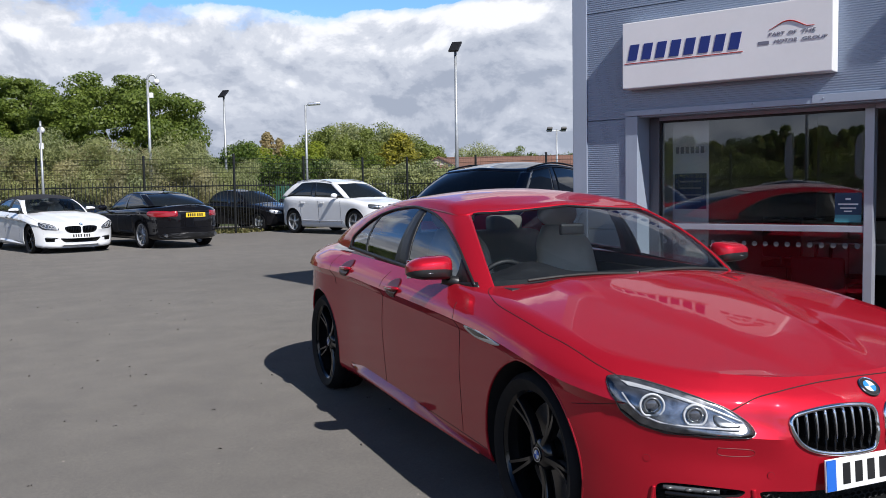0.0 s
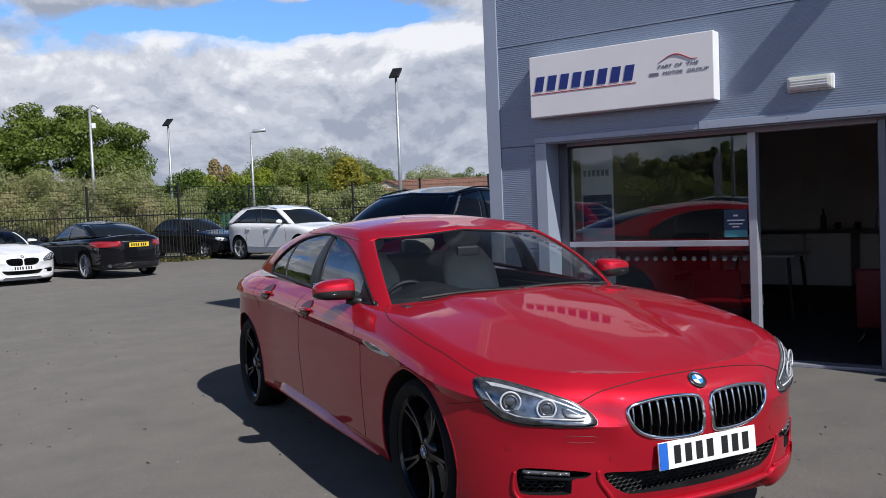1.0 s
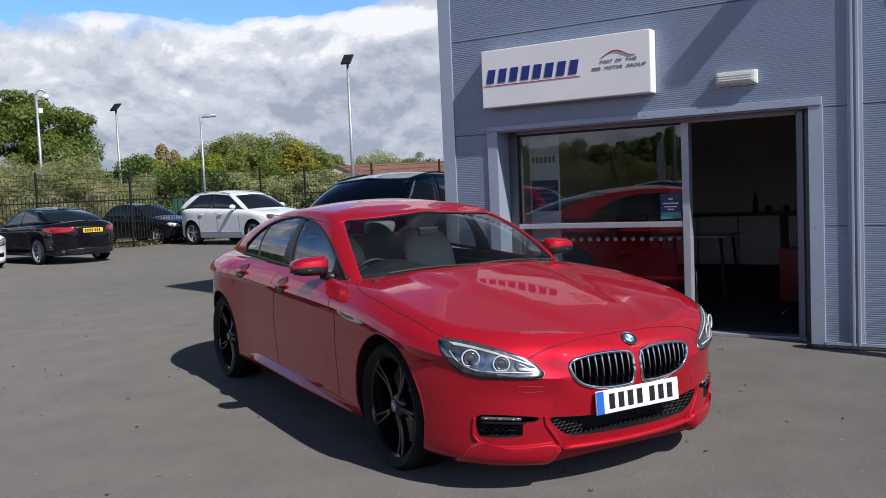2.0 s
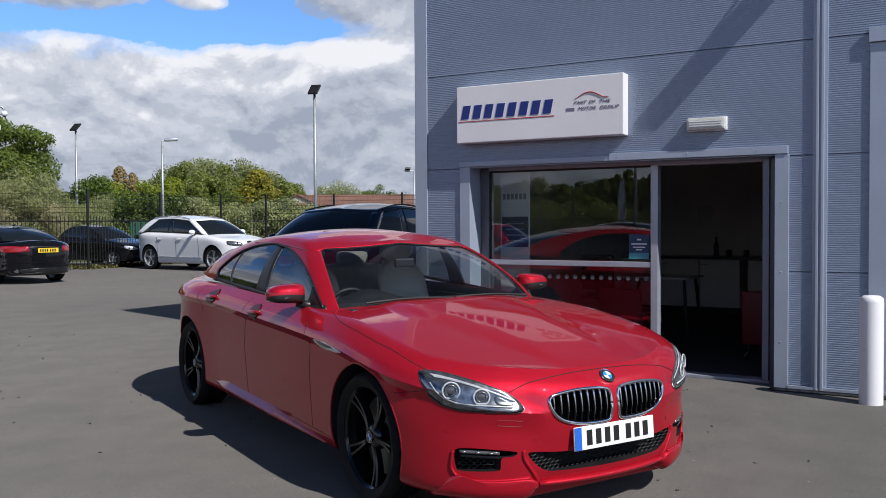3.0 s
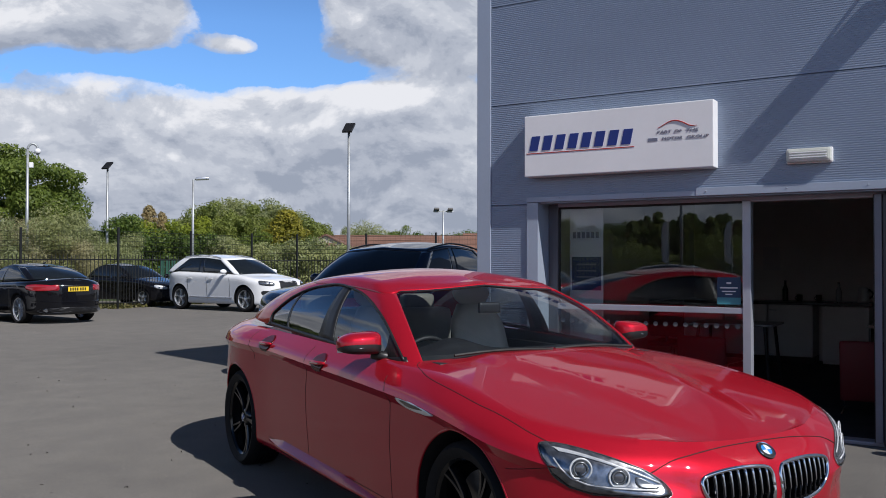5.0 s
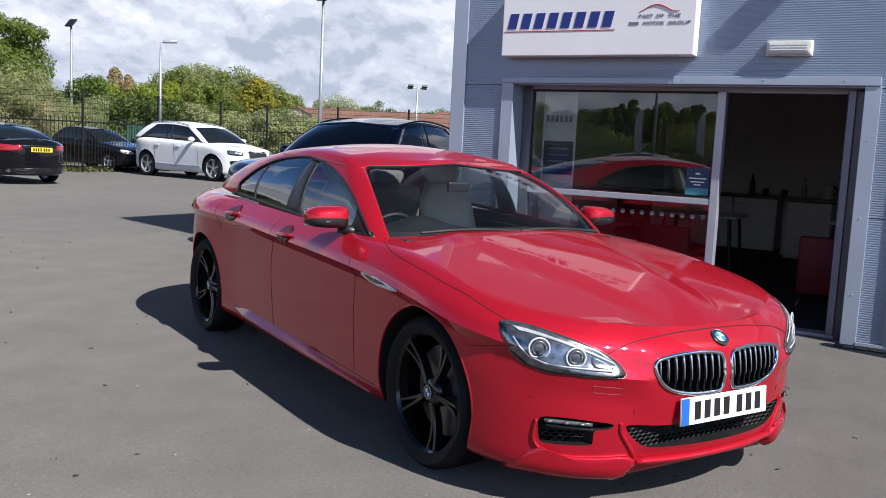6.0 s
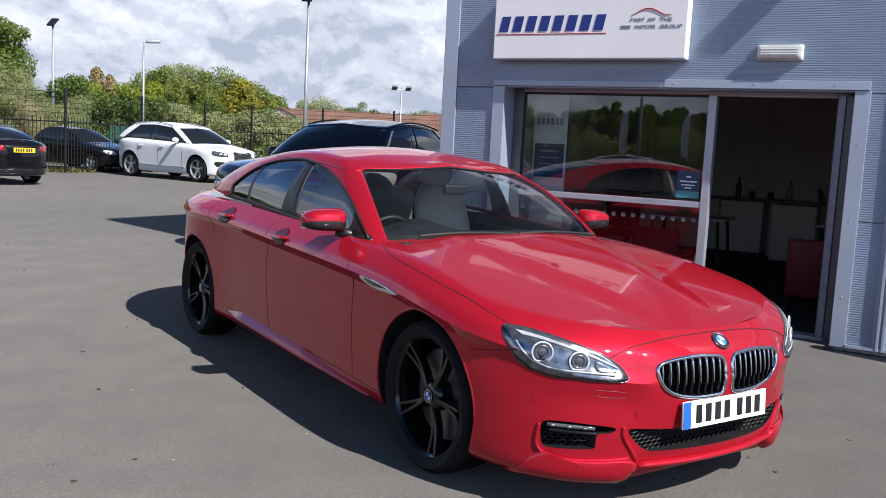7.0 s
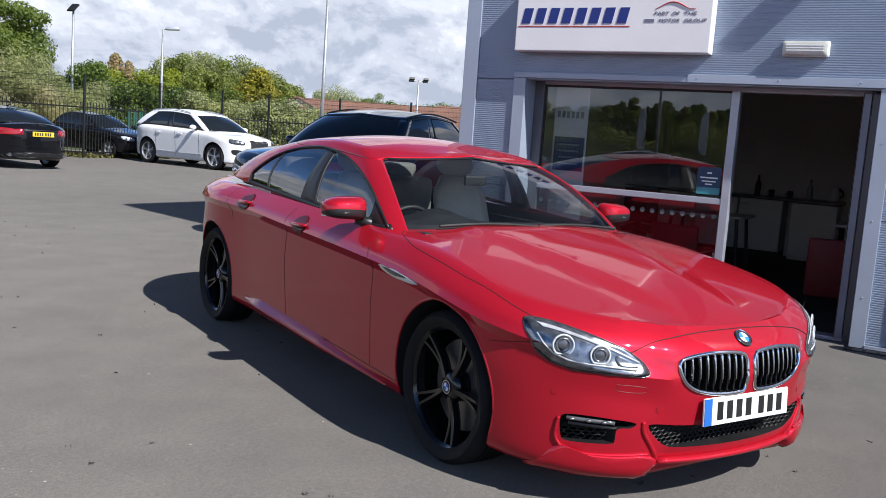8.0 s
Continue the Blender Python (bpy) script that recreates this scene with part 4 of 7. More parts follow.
def hero_car(S, root, tone="red", skin_mat=None, top_mat=None, bright=None, seam=None, cup_mat=None, band=True):
    """A low four-seat car of this family: bodywork of one tone, grilles, lamps, cabin, mirrors and wheels."""
    coat, bright = skin_mat or M_RED, bright or M_CHROME
    seam, cup_mat = seam or M_SEAM, cup_mat or M_CUPSHADE
    gap = M_GAP if skin_mat is None else M_LINER
    top_mat, top_word = (top_mat, "black fabric") if top_mat else (coat, tone)
    shell = loft_car(S)
    skin = Skin(shell)
    cabin = bmesh.new()
    hs = House(S)
    ring = [hs.at(u / 40, 0.0) for u in range(41)]
    inner = [(-2.0 + (p.x + 2.0) * 0.955, p.y * 0.93) for p in ring]
    loop = inner + [(x, -y) for x, y in reversed(inner[1:-1])]
    vs = grid(cabin, [[(x, y, z) for x, y in loop] for z in (0.52, 1.6)], close=True)
    cabin.faces.new(vs[0])
    cabin.faces.new(vs[1])
    bmesh.ops.recalc_face_normals(cabin, faces=cabin.faces)
    kid = closed_loop([(0.022, 0.56), (0.025, 0.61), (0.06, 0.634), (0.2, 0.641), (0.335, 0.626), (0.37, 0.597), (0.348, 0.54), (0.29, 0.50), (0.19, 0.480), (0.06, 0.480), (0.028, 0.50)], 5)
    intake = closed_loop([(0.0, 0.350), (0.30, 0.355), (0.44, 0.364), (0.462, 0.35), (0.42, 0.30), (0.37, 0.27), (0.30, 0.262), (0.0, 0.258), (-0.30, 0.262), (-0.37, 0.27), (-0.42, 0.30), (-0.462, 0.35), (-0.44, 0.364), (-0.30, 0.355)], 4)
    fog = closed_loop([(0.515, 0.368), (0.60, 0.381), (0.68, 0.389), (0.745, 0.387), (0.757, 0.36), (0.75, 0.30), (0.735, 0.283), (0.67, 0.280), (0.592, 0.283), (0.582, 0.30), (0.577, 0.342), (0.53, 0.348)], 4)
    mir = lambda o: [(-p[0], p[1]) for p in o]
    cutters = arch_cutters(S) + [cabin, prism_x(kid, 0.69, 1.3), prism_x(mir(kid), 0.69, 1.3), prism_x(intake, 0.70, 1.3), prism_x(fog, 0.50, 1.3), prism_x(mir(fog), 0.50, 1.3)]
    body = part("body", cut(shell, *cutters), coat, root, f"glossy {tone} bodywork")
    sharp_by_angle(body, 30)
    line_recesses(body, S, skin, M_LINER, M_BLACK)
    # grilles
    for s in (1, -1):
        o = kid if s > 0 else mir(kid)
        g = part("kidney_grille", prism_x(o, 0.692, 0.70), M_BLACK, root, "rimmed kidney grille")
        path = [skin.drop("x", *p)[0] for p in o]
        path = [p for p in path if p is not None]
        part("surround", tube([p + Vector((0.002, 0, 0)) for p in path] + path[:2], 0.0085, 8), bright, g, "grille surround", smooth=True)
        ys = [p[0] for p in o]
        for k in range(9):
            y = min(ys) + (max(ys) - min(ys)) * (k + 0.7) / 9.4
            zs = sorted(z for yy, z in o if abs(yy - y) < 0.03)
            if len(zs) < 2:
                continue
            z0, z1 = zs[0] + 0.004, zs[-1] - 0.004
            b = bmesh.new()
            rows = []
            for j in range(9):
                z = z0 + (z1 - z0) * j / 8
                h, _ = skin.drop("x", y, z)
                x = (h.x if h else 0.81) - 0.006
                rows.append([(x - 0.05, y - 0.0035, z), (x - 0.004, y - 0.0035, z), (x, y - 0.0018, z), (x, y + 0.0018, z), (x - 0.004, y + 0.0035, z), (x - 0.05, y + 0.0035, z)])
            grid(b, rows)
            part("slat", b, M_GLOSSBLACK, g, mats=[M_GLOSSBLACK])
            b = bmesh.new()
            tops = []
            for j in (2, 3, 4, 5, 6, 7, 8):
                z = z0 + (z1 - z0) * j / 8
                h, _ = skin.drop("x", y, z)
                tops.append(Vector(((h.x if h else 0.81) - 0.003, y, z)))
            part("slat_tip", tube(tops, lambda t: 0.0022 + 0.0040 * t, 6), bright, g, smooth=True)
    # lower intake and fog recesses with hexagon mesh
    def mesh_fill(name, o, x, pitch, parent):
        b = bmesh.new()
        ys, zs = [p[0] for p in o], [p[1] for p in o]

        def inside(y, z):
            n, c = len(o), False
            for i in range(n):
                (a0, a1), (b0, b1) = o[i], o[i - 1]
                if (a1 > z) != (b1 > z) and y < (b0 - a0) * (z - a1) / (b1 - a1) + a0:
                    c = not c
            return c
        row, z = 0, min(zs)
        while z < max(zs):
            y = min(ys) + (pitch / 2 if row % 2 else 0)
            while y < max(ys):
                if inside(y, z):
                    pts = [(y + pitch * 0.5 * math.sin(k * math.pi / 3), z + pitch * 0.34 * math.cos(k * math.pi / 3)) for k in range(7)]
                    for p, q in zip(pts[:4], pts[1:4]):
                        rod(b, (x, *p), (x, *q), 0.0030, n=4)
                y += pitch
            row += 1
            z += pitch * 0.51
        return part(name, b, M_MESH, parent)
    gi = part("lower_intake", prism_x(intake, 0.703, 0.71), M_BLACK, root, "black mesh lower intake")
    mesh_fill("mesh", intake, 0.785, 0.031, gi)
    for s, o in ((1, fog), (-1, mir(fog))):
        gf = part("side_intake", prism_x(o, 0.503, 0.51), M_BLACK, root, "black mesh side intake with fog lamp")
        m = mesh_fill("mesh", o, 0.0, 0.027, gf)
        # lean the mesh back with the bumper corner
        for v in m.data.vertices:
            h, _ = skin.drop("x", v.co.y, v.co.z)
            v.co.x += (h.x if h else 0.6) - 0.05
        path = [skin.drop("x", s * (0.58 + 0.017 * i), 0.366 + 0.0011 * i)[0] for i in range(10)]
        for k in range(3):
            p = path[2 + 3 * k if k < 2 else 8]
            b = bmesh.new()
            bmesh.ops.create_uvsphere(b, u_segments=14, v_segments=8, radius=1.0, matrix=Matrix.Translation(p - Vector((0.012, 0, 0.004))) @ Matrix.Diagonal((0.012, 0.020, 0.008, 1)))
            part("fog_led", b, M_FOGLED, gf, "clear fog lamp element", smooth=True)
        part("fog_bar", tube([p + Vector((-0.004, 0, -0.022)) for p in path], 0.006, 6), M_GLOSSBLACK, gf)
        part("fog_lens", tube([p + Vector((-0.016, 0, -0.004)) for p in path], 0.010, 8), M_FOGLED, gf, "clear fog lamp strip", smooth=True)
    # splitter lip, bumper creases
    for s in (1, -1):
        lipo = closed_loop([(s * 0.785, 0.148), (s * 0.775, 0.22), (s * 0.742, 0.268), (s * 0.72, 0.243), (s * 0.60, 0.234), (s * 0.47, 0.238), (s * 0.425, 0.226), (s * 0.40, 0.178), (s * 0.42, 0.148), (s * 0.60, 0.140)], 5)
        part("bumper_corner", skin.sheet("x", lipo, 0.016, 0.04, 6, 0.004), coat, root, f"{tone} lower bumper corner", smooth=True)
        part("bumper_blade", skin.line("x", [(s * 0.762, 0.375), (s * 0.765, 0.30), (s * 0.742, 0.255), (s * 0.715, 0.240), (s * 0.606, 0.236), (s * 0.45, 0.243)], 0.007, 0.004), coat, root, smooth=True)
        part("bumper_blade", skin.line("x", [(s * 0.485, 0.372), (s * 0.478, 0.33), (s * 0.44, 0.27), (s * 0.405, 0.215), (s * 0.395, 0.175)], 0.010, 0.0), coat, root, smooth=True)
    lip = [skin.drop("x", -0.40 + 0.05 * i, 0.222)[0] + Vector((0.002, 0, -0.014)) for i in range(17)]
    part("front_lip", tube(lip, 0.022, 8, 0.6), coat, root, smooth=True)
    # headlamps
    lampo = closed_loop([(-0.848, 0.733), (-0.79, 0.737), (-0.71, 0.714), (-0.622, 0.679), (-0.556, 0.646), (-0.496, 0.594), (-0.508, 0.558), (-0.638, 0.562), (-0.742, 0.567), (-0.818, 0.60), (-0.858, 0.676)], 6)
    for s in (-1, 1):
        o = lampo if s < 0 else mir(lampo)
        hl = part("headlight", skin.sheet("x", o, 0.0015, 0.01, 8), M_LAMPBED, root, "clear headlight with twin ring projectors", smooth=True)
        part("lens", skin.sheet("x", o, 0.0055, 0.004, 8, 0.005), M_LENS, hl, smooth=True)
        rimpts = [skin.drop("x", *p)[0] for p in o]
        rimpts = [p + Vector((0.004, 0, 0)) for p in rimpts if p is not None]
        part("bezel", tube(rimpts + rimpts[:2], 0.0018, 6), M_RIMGREY, hl, smooth=True)
        lowedge = [skin.drop("x", -s * y, z)[0] for y, z in ((-0.505, 0.564), (-0.56, 0.557), (-0.638, 0.559), (-0.742, 0.565), (-0.80, 0.585), (-0.84, 0.63))]
        part("lower_bezel", tube([p + Vector((0.003, 0, 0)) for p in lowedge], 0.0034, 8), M_BLACK, hl, smooth=True)
        # silver brow along the upper edge, pale lower guide, inner reflector
        brow, low_ = [], []
        for t in range(15):
            a = t / 14
            brow.append((s * (0.822 - 0.295 * a), 0.728 - 0.117 * a ** 1.32))
            low_.append((s * (0.812 - 0.288 * a), 0.713 - 0.110 * a ** 1.28))
        bb = bmesh.new()
        rows = []
        for o_ in (brow, [((p[0] + q[0]) / 2, (p[1] + q[1]) / 2) for p, q in zip(brow, low_)], low_):
            rows.append([skin.drop("x", *p)[0] + Vector((0.007, 0, 0)) for p in o_])
        rows[1] = [p + Vector((0.004, 0, 0)) for p in rows[1]]
        grid(bb, rows)
        part("brow_strip", bb, M_BROW, hl, "silver upper light strip", smooth=True)
        guide = [skin.drop("x", s * y, z)[0] + Vector((0.008, 0, 0)) for y, z in ((0.835, 0.69), (0.825, 0.655), (0.80, 0.622), (0.76, 0.602), (0.70, 0.593), (0.62, 0.588), (0.54, 0.581))]
        part("lower_guide", tube(guide, 0.0038, 6), M_BROW, hl, smooth=True)
        part("reflector", skin.sheet("x", closed_loop([(s * 0.60, 0.630), (s * 0.54, 0.598), (s * 0.535, 0.588), (s * 0.60, 0.594)], 4), 0.005, 0.003, 4), M_RIMGREY, hl, smooth=True)
        for cy, cz, r in ((0.770, 0.655, 0.040), (0.660, 0.628, 0.037)):
            h, _ = skin.drop("x", s * cy, cz)
            c = h + Vector((0.004, 0, 0))
            face = Vector((0.86, s * 0.5, 0.05)).normalized().to_track_quat("Z", "Y").to_matrix().to_4x4()
            b = bmesh.new()
            bmesh.ops.create_uvsphere(b, u_segments=20, v_segments=10, radius=r * 0.60, matrix=Matrix.Translation(c) @ face @ Matrix.Diagonal((1, 1, 0.35, 1)))
            pj = part("projector", b, M_PROJ, hl, "grey projector lens", smooth=True)
            part("projector_rim", tube([Matrix.Translation(c) @ face @ Vector((r * 0.64 * math.cos(a * math.pi / 12), r * 0.64 * math.sin(a * math.pi / 12), 0.004)) for a in range(26)], 0.0045, 6), M_RIMGREY, pj, smooth=True)
            ringpts = [Matrix.Translation(c) @ face @ Vector((r * math.cos(a * math.pi / 16), max(-0.82, math.sin(a * math.pi / 16)) * r, 0.007)) for a in range(-20, 14)]
            part("light_ring", tube(ringpts, 0.0042, 6), M_RINGWHITE, hl, "pale ring light", smooth=True)
    # bonnet and wing shut lines, from above and from the sides
    for s in (1, -1):
        part("shut_line", skin.line("z", [(0.484, s * 0.815), (0.362, s * 0.848), (0.15, s * 0.862), (-0.022, s * 0.866), (-0.39, s * 0.848), (-0.60, s * 0.79), (-0.68, s * 0.735)], 0.0022, -0.0004), gap, root)
        part("shut_line", skin.line("x", [(s * 0.545, 0.642), (s * 0.47, 0.672), (s * 0.38, 0.692), (s * 0.2, 0.709), (0.0, 0.714)], 0.0024, 0.0004), gap, root)
        sd = "y" if s > 0 else "-y"
        part("shut_line", skin.line(sd, [(-0.72, 0.87), (-0.65, 0.76), (-0.635, 0.55), (-0.625, 0.32), (-0.63, 0.275)], 0.0016), gap, root)
        part("shut_line", skin.line(sd, [(-1.74, 0.93), (-1.745, 0.80), (-1.745, 0.62), (-1.71, 0.33), (-1.71, 0.285)], 0.0016), gap, root)
        part("shut_line", skin.line(sd, [(-2.70, 0.97), (-2.68, 0.88), (-2.62, 0.78)], 0.0016), gap, root)
        part("shut_line", skin.line(sd, [(-0.36, 0.262), (-0.958, 0.276), (-1.7, 0.282), (-2.39, 0.292)], 0.0016), gap, root)
        bl_ = bmesh.new()
        rows = []
        for i in range(31):
            t = i / 30
            x, z = -0.46 - 1.93 * t, 0.205 + 0.055 * t
            q, nm = skin.drop(sd, x, z + 0.045)
            k = min(1.0, 2.5 * t, 8 * (1 - t))
            rows.append([(x, q.y - s * 0.004, z + 0.02 + 0.042 * k), (x, q.y + s * 0.010 * k, z + 0.018 + 0.028 * k), (x, q.y + s * 0.030 * k, z + 0.018), (x, q.y + s * 0.031 * k, z + 0.008), (x, q.y + s * 0.006 * k - s * 0.004 * (1 - k), z + 0.016 - 0.036 * k), (x, q.y - s * 0.03, z + 0.014 - 0.038 * k)])
        grid(bl_, rows)
        bmesh.ops.recalc_face_normals(bl_, faces=bl_.faces)
        sharp_by_angle(part("sill_blade", bl_, coat, root, f"{tone} flared sill blade"), 20)
        part("shut_line", skin.line(sd, [(0.55, 0.662), (0.50, 0.650), (0.40, 0.63), (0.318, 0.618)], 0.0014), gap, root)
        for wx in (0.0, -S["wheelbase"]):
            arc = []
            for i in range(41):
                a = math.radians(-22 + 224 * i / 40)
                h_, n_ = skin.drop(sd, wx + 0.368 * math.cos(a), S["R"] + 0.01 + 0.368 * math.sin(a))
                if h_ is not None and h_.z > 0.2:
                    arc.append(h_ - n_ * 0.004)
            part("arch_lip", tube(arc, 0.0065, 8), coat, root, smooth=True)
        # side vent
        vo = closed_loop([(-0.552, 0.786), (-0.50, 0.792), (-0.34, 0.783), (-0.20, 0.762), (-0.19, 0.751), (-0.27, 0.746), (-0.43, 0.752), (-0.52, 0.768)], 5)
        def vent_plate(outline, proud, deep):
            """A plate that stands flush with the shoulder crease over the hollow below it."""
            cx, cz = sum(p[0] for p in outline) / len(outline), sum(p[1] for p in outline) / len(outline)

            def side_y(x):
                return max(abs(skin.drop(sd, x, 0.70 + 0.012 * k)[0].y) for k in range(12))
            rows = [[(x, s * (side_y(x) + proud - deep), z) for x, z in outline]]
            for r in (1.0, 0.9, 0.5, 0.02):
                rows.append([(cx + (x - cx) * r, s * (side_y(cx + (x - cx) * r) + proud + (0.003 if r < 0.95 else 0)), cz + (z - cz) * r) for x, z in outline])
            b = bmesh.new()
            grid(b, rows, close=True)
            bmesh.ops.recalc_face_normals(b, faces=b.faces)
            if sum(f.normal.y * s * f.calc_area() for f in b.faces) < 0:
                bmesh.ops.reverse_faces(b, faces=b.faces)
            return b
        ve = part("side_vent", vent_plate(vo, -0.002, 0.02), M_SILVER, root, "chrome side vent trim", smooth=True)
        part("vent_slot", vent_plate(closed_loop([(-0.515, 0.784), (-0.37, 0.777), (-0.27, 0.764), (-0.42, 0.761)], 5), 0.0, 0.006), M_GLOSSBLACK, ve)
        # door handles with cups; each cup is a raised disc, coloured darker as shade
        for hx, hz in ((-1.54, 0.856), (-2.42, 0.899)):
            cup = closed_loop([(hx + 0.082 * math.cos(a * math.pi / 6), hz + 0.050 * math.sin(a * math.pi / 6)) for a in range(12)], 3)
            cp = part("handle_cup", skin.sheet(sd, cup, 0.006, 0.008, 12, 0.0), cup_mat, root, f"dark {tone} handle recess", smooth=True)
            pts = []
            for i in range(15):
                t = i / 14
                h, nm = skin.drop(sd, hx + 0.10 - 0.20 * t, hz + 0.006 - 0.008 * t)
                pts.append(Vector((h.x, skin.drop(sd, hx, hz)[0].y + s * (0.004 + 0.018 * math.sin(math.pi * t) ** 0.5), hz + 0.006 - 0.008 * t)))
            part("door_handle", tube(pts, lambda t: 0.006 + 0.007 * math.sin(math.pi * t) ** 0.4, 8, 1.0), coat, root, smooth=True)
            part("handle_strip", tube([p + Vector((0, s * 0.0105, 0.0)) for p in pts[3:-3]], 0.003, 5), M_CHROME, root)
    # washer covers, sensors, tow cover
    for s in (1, -1):
        part("washer_cover", skin.line("x", [(s * 0.60, 0.520), (s * 0.50, 0.512), (s * 0.497, 0.490), (s * 0.59, 0.494), (s * 0.60, 0.520)], 0.0012, -0.0003), seam, root)
        for y, z in ((0.43, 0.42), (0.78, 0.47)):
            h, nm = skin.drop("x", s * y, z)
            part("parking_sensor", rods((h - nm * 0.01, h + nm * 0.002, 0.012), n=14), coat, root)
            part("sensor_gap", rods((h - nm * 0.01, h + nm * 0.0012, 0.0130), n=14), seam, root)
    h, nm = skin.drop("x", 0.0, 0.412)
    number_plate(root, pose(max(h.x, skin.drop("x", 0.25, 0.41)[0].x) + 0.006, 0.0, 0.412, 0, -4, 0), M_PLATEWHITE, band)
    h, nm = skin.drop("x", 0.0, 0.681)
    roundel(root, Matrix.Translation(h) @ nm.to_track_quat("Z", "Y").to_matrix().to_4x4(), 0.041)
    # cabin: panes under painted panels
    P = hs.patch
    c = lambda val: (lambda v: val)
    fr = curve_of([(0.0, 0.252), (0.04, 0.255), (0.32, 0.276), (0.52, 0.314), (0.60, 0.348), (0.66, 0.41), (0.69, 0.50)])
    re = curve_of([(0.0, 0.676), (0.04, 0.682), (0.18, 0.699), (0.40, 0.700), (0.54, 0.69), (0.63, 0.66), (0.67, 0.60), (0.69, 0.54)])
    aL = lambda v: 0.206 + 0.012 * v
    bl = lambda v: 0.475
    wscreen = part("windscreen", P(c(0.0), lambda v: aL(v) + 0.016, 0.0, 0.76, 22, 12, 1, 0.0, 0.0, both=True), M_SCREEN, root, "clear windscreen", smooth=True)
    part("screen_band", P(c(0.0), lambda v: aL(v) + 0.014, 0.0, 0.055, 22, 2, 1, -0.003, 0.0, both=True), M_DASH, wscreen)
    part("screen_seal", P(c(0.0), lambda v: aL(v) + 0.014, 0.715, 0.745, 30, 2, 1, 0.0045, 0.003, both=True), M_BLACK, wscreen)
    part("rear_window", P(lambda v: 0.79, c(1.0), 0.0, 0.76, 16, 10, 1, 0.0, 0.0, both=True), M_PRIVACY, root, "tinted rear window", smooth=True)
    for s in (1, -1):
        part("front_side_window", P(lambda v: fr(v) - 0.02, bl, 0.02, 0.72, 14, 12, s, 0.0, 0.0), M_CARGLASS, root, "clear front side window", smooth=True)
        part("rear_side_window", P(bl, lambda v: re(v) + 0.012, 0.02, 0.72, 20, 12, s, 0.0, 0.0), M_PRIVACY, root, "tinted rear side window", smooth=True)
        part("window_divider", P(lambda v: 0.604 + 0.15 * v, lambda v: 0.611 + 0.15 * v, 0.03, 0.56, 2, 10, s, 0.003, 0.004), M_BLACK, root)
        part("door_pillar", P(lambda v: bl(v) - 0.020, lambda v: bl(v) + 0.026, 0.02, 0.70, 3, 10, s, 0.004, 0.006), M_BLACK, root, "black pillar trim", smooth=True)
        part("window_trim", P(lambda v: fr(0.03) - 0.012, lambda v: re(0.03) + 0.006, 0.0, 0.045, 50, 2, s, 0.0065, 0.008), M_BLACK, root, "black window sill trim", smooth=True)
        # trims that follow the window outline
        edge = [hs.at(fr(v), v, s, 0.0055) for v in [0.02 + 0.655 * i / 24 for i in range(25)]]
        ridge = [hs.at(0.475 + (0.585 - 0.475) * i / 14, 0.680 + 0.012 * math.sin(math.pi * i / 14), s, 0.0055) for i in range(15)]
        tail = [hs.at(re(v), v, s, 0.0055) for v in [0.67 - 0.65 * i / 26 for i in range(27)]]
        part("window_trim", tube(edge + ridge + tail, 0.0075, 8), M_BLACK, root, "black window surround", smooth=True)
        part("front_pillar", P(aL, fr, 0.0, 0.76, 12, 70, s, 0.004, 0.012), coat, root, f"{tone} windscreen pillar", smooth=True)
        part("rear_pillar", P(re, lambda v: 0.81 - 0.01 * v, 0.0, 0.76, 18, 60, s, 0.0042, 0.012), top_mat, root, f"{top_word} rear pillar", smooth=True)
        part("mirror_triangle", P(lambda v: fr(v) - 0.004, lambda v: fr(v) + 0.075 - 0.29 * v, 0.02, 0.25, 3, 6, s, 0.005, 0.008), M_BLACK, root)
    def roof_rows():
        bmr = bmesh.new()
        for sd_ in (1, -1):
            us = [i / 90 for i in range(91)]
            lo = []
            for u in us:
                k = max(0.0, min(1.0, (u - 0.19) / 0.04)) * (1 - max(0.0, min(1.0, (u - 0.70) / 0.06)))
                lo.append(0.737 - 0.05 * k)
            grid(bmr, [[hs.at(u, a + (1 - a) * j / 12, sd_, 0.0052) for u, a in zip(us, lo)] for j in range(13)])
        bmesh.ops.remove_doubles(bmr, verts=bmr.verts, dist=0.0015)
        bmesh.ops.recalc_face_normals(bmr, faces=bmr.faces)
        if sum(f.normal.z for f in bmr.faces) < 0:
            bmesh.ops.reverse_faces(bmr, faces=bmr.faces)
        bmesh.ops.solidify(bmr, geom=bmr.faces[:], thickness=0.012)
        return bmr
    part("roof_panel", roof_rows(), top_mat, root, f"{top_word} roof", smooth=True)
    part("headliner", P(c(0.02), c(0.98), 0.80, 1.0, 40, 4, 1, -0.03, 0.0, both=True), M_HEADLINER, root)
    # mirrors
    for s in (1, -1):
        o = new("door_mirror")
        o.parent = root
        o.matrix_basis = pose(-0.97, s * 0.935, 1.0, 0, 0, s * 8)
        b = bmesh.new()
        bmesh.ops.create_uvsphere(b, u_segments=28, v_segments=16, radius=1.0)
        for v in b.verts:
            x, y, z = v.co
            xx = x * 0.10 if x > 0 else x * 0.055
            v.co = (xx, math.copysign(abs(y) ** 0.52, y) * 0.118, math.copysign(abs(z) ** 0.50, z) * (0.078 if z > 0 else 0.052) * (1 - 0.16 * (1 + s * y) - 0.16 * max(0, s * y)) + (0.006 if z > 0 else 0.0))
        lowb = b.copy()
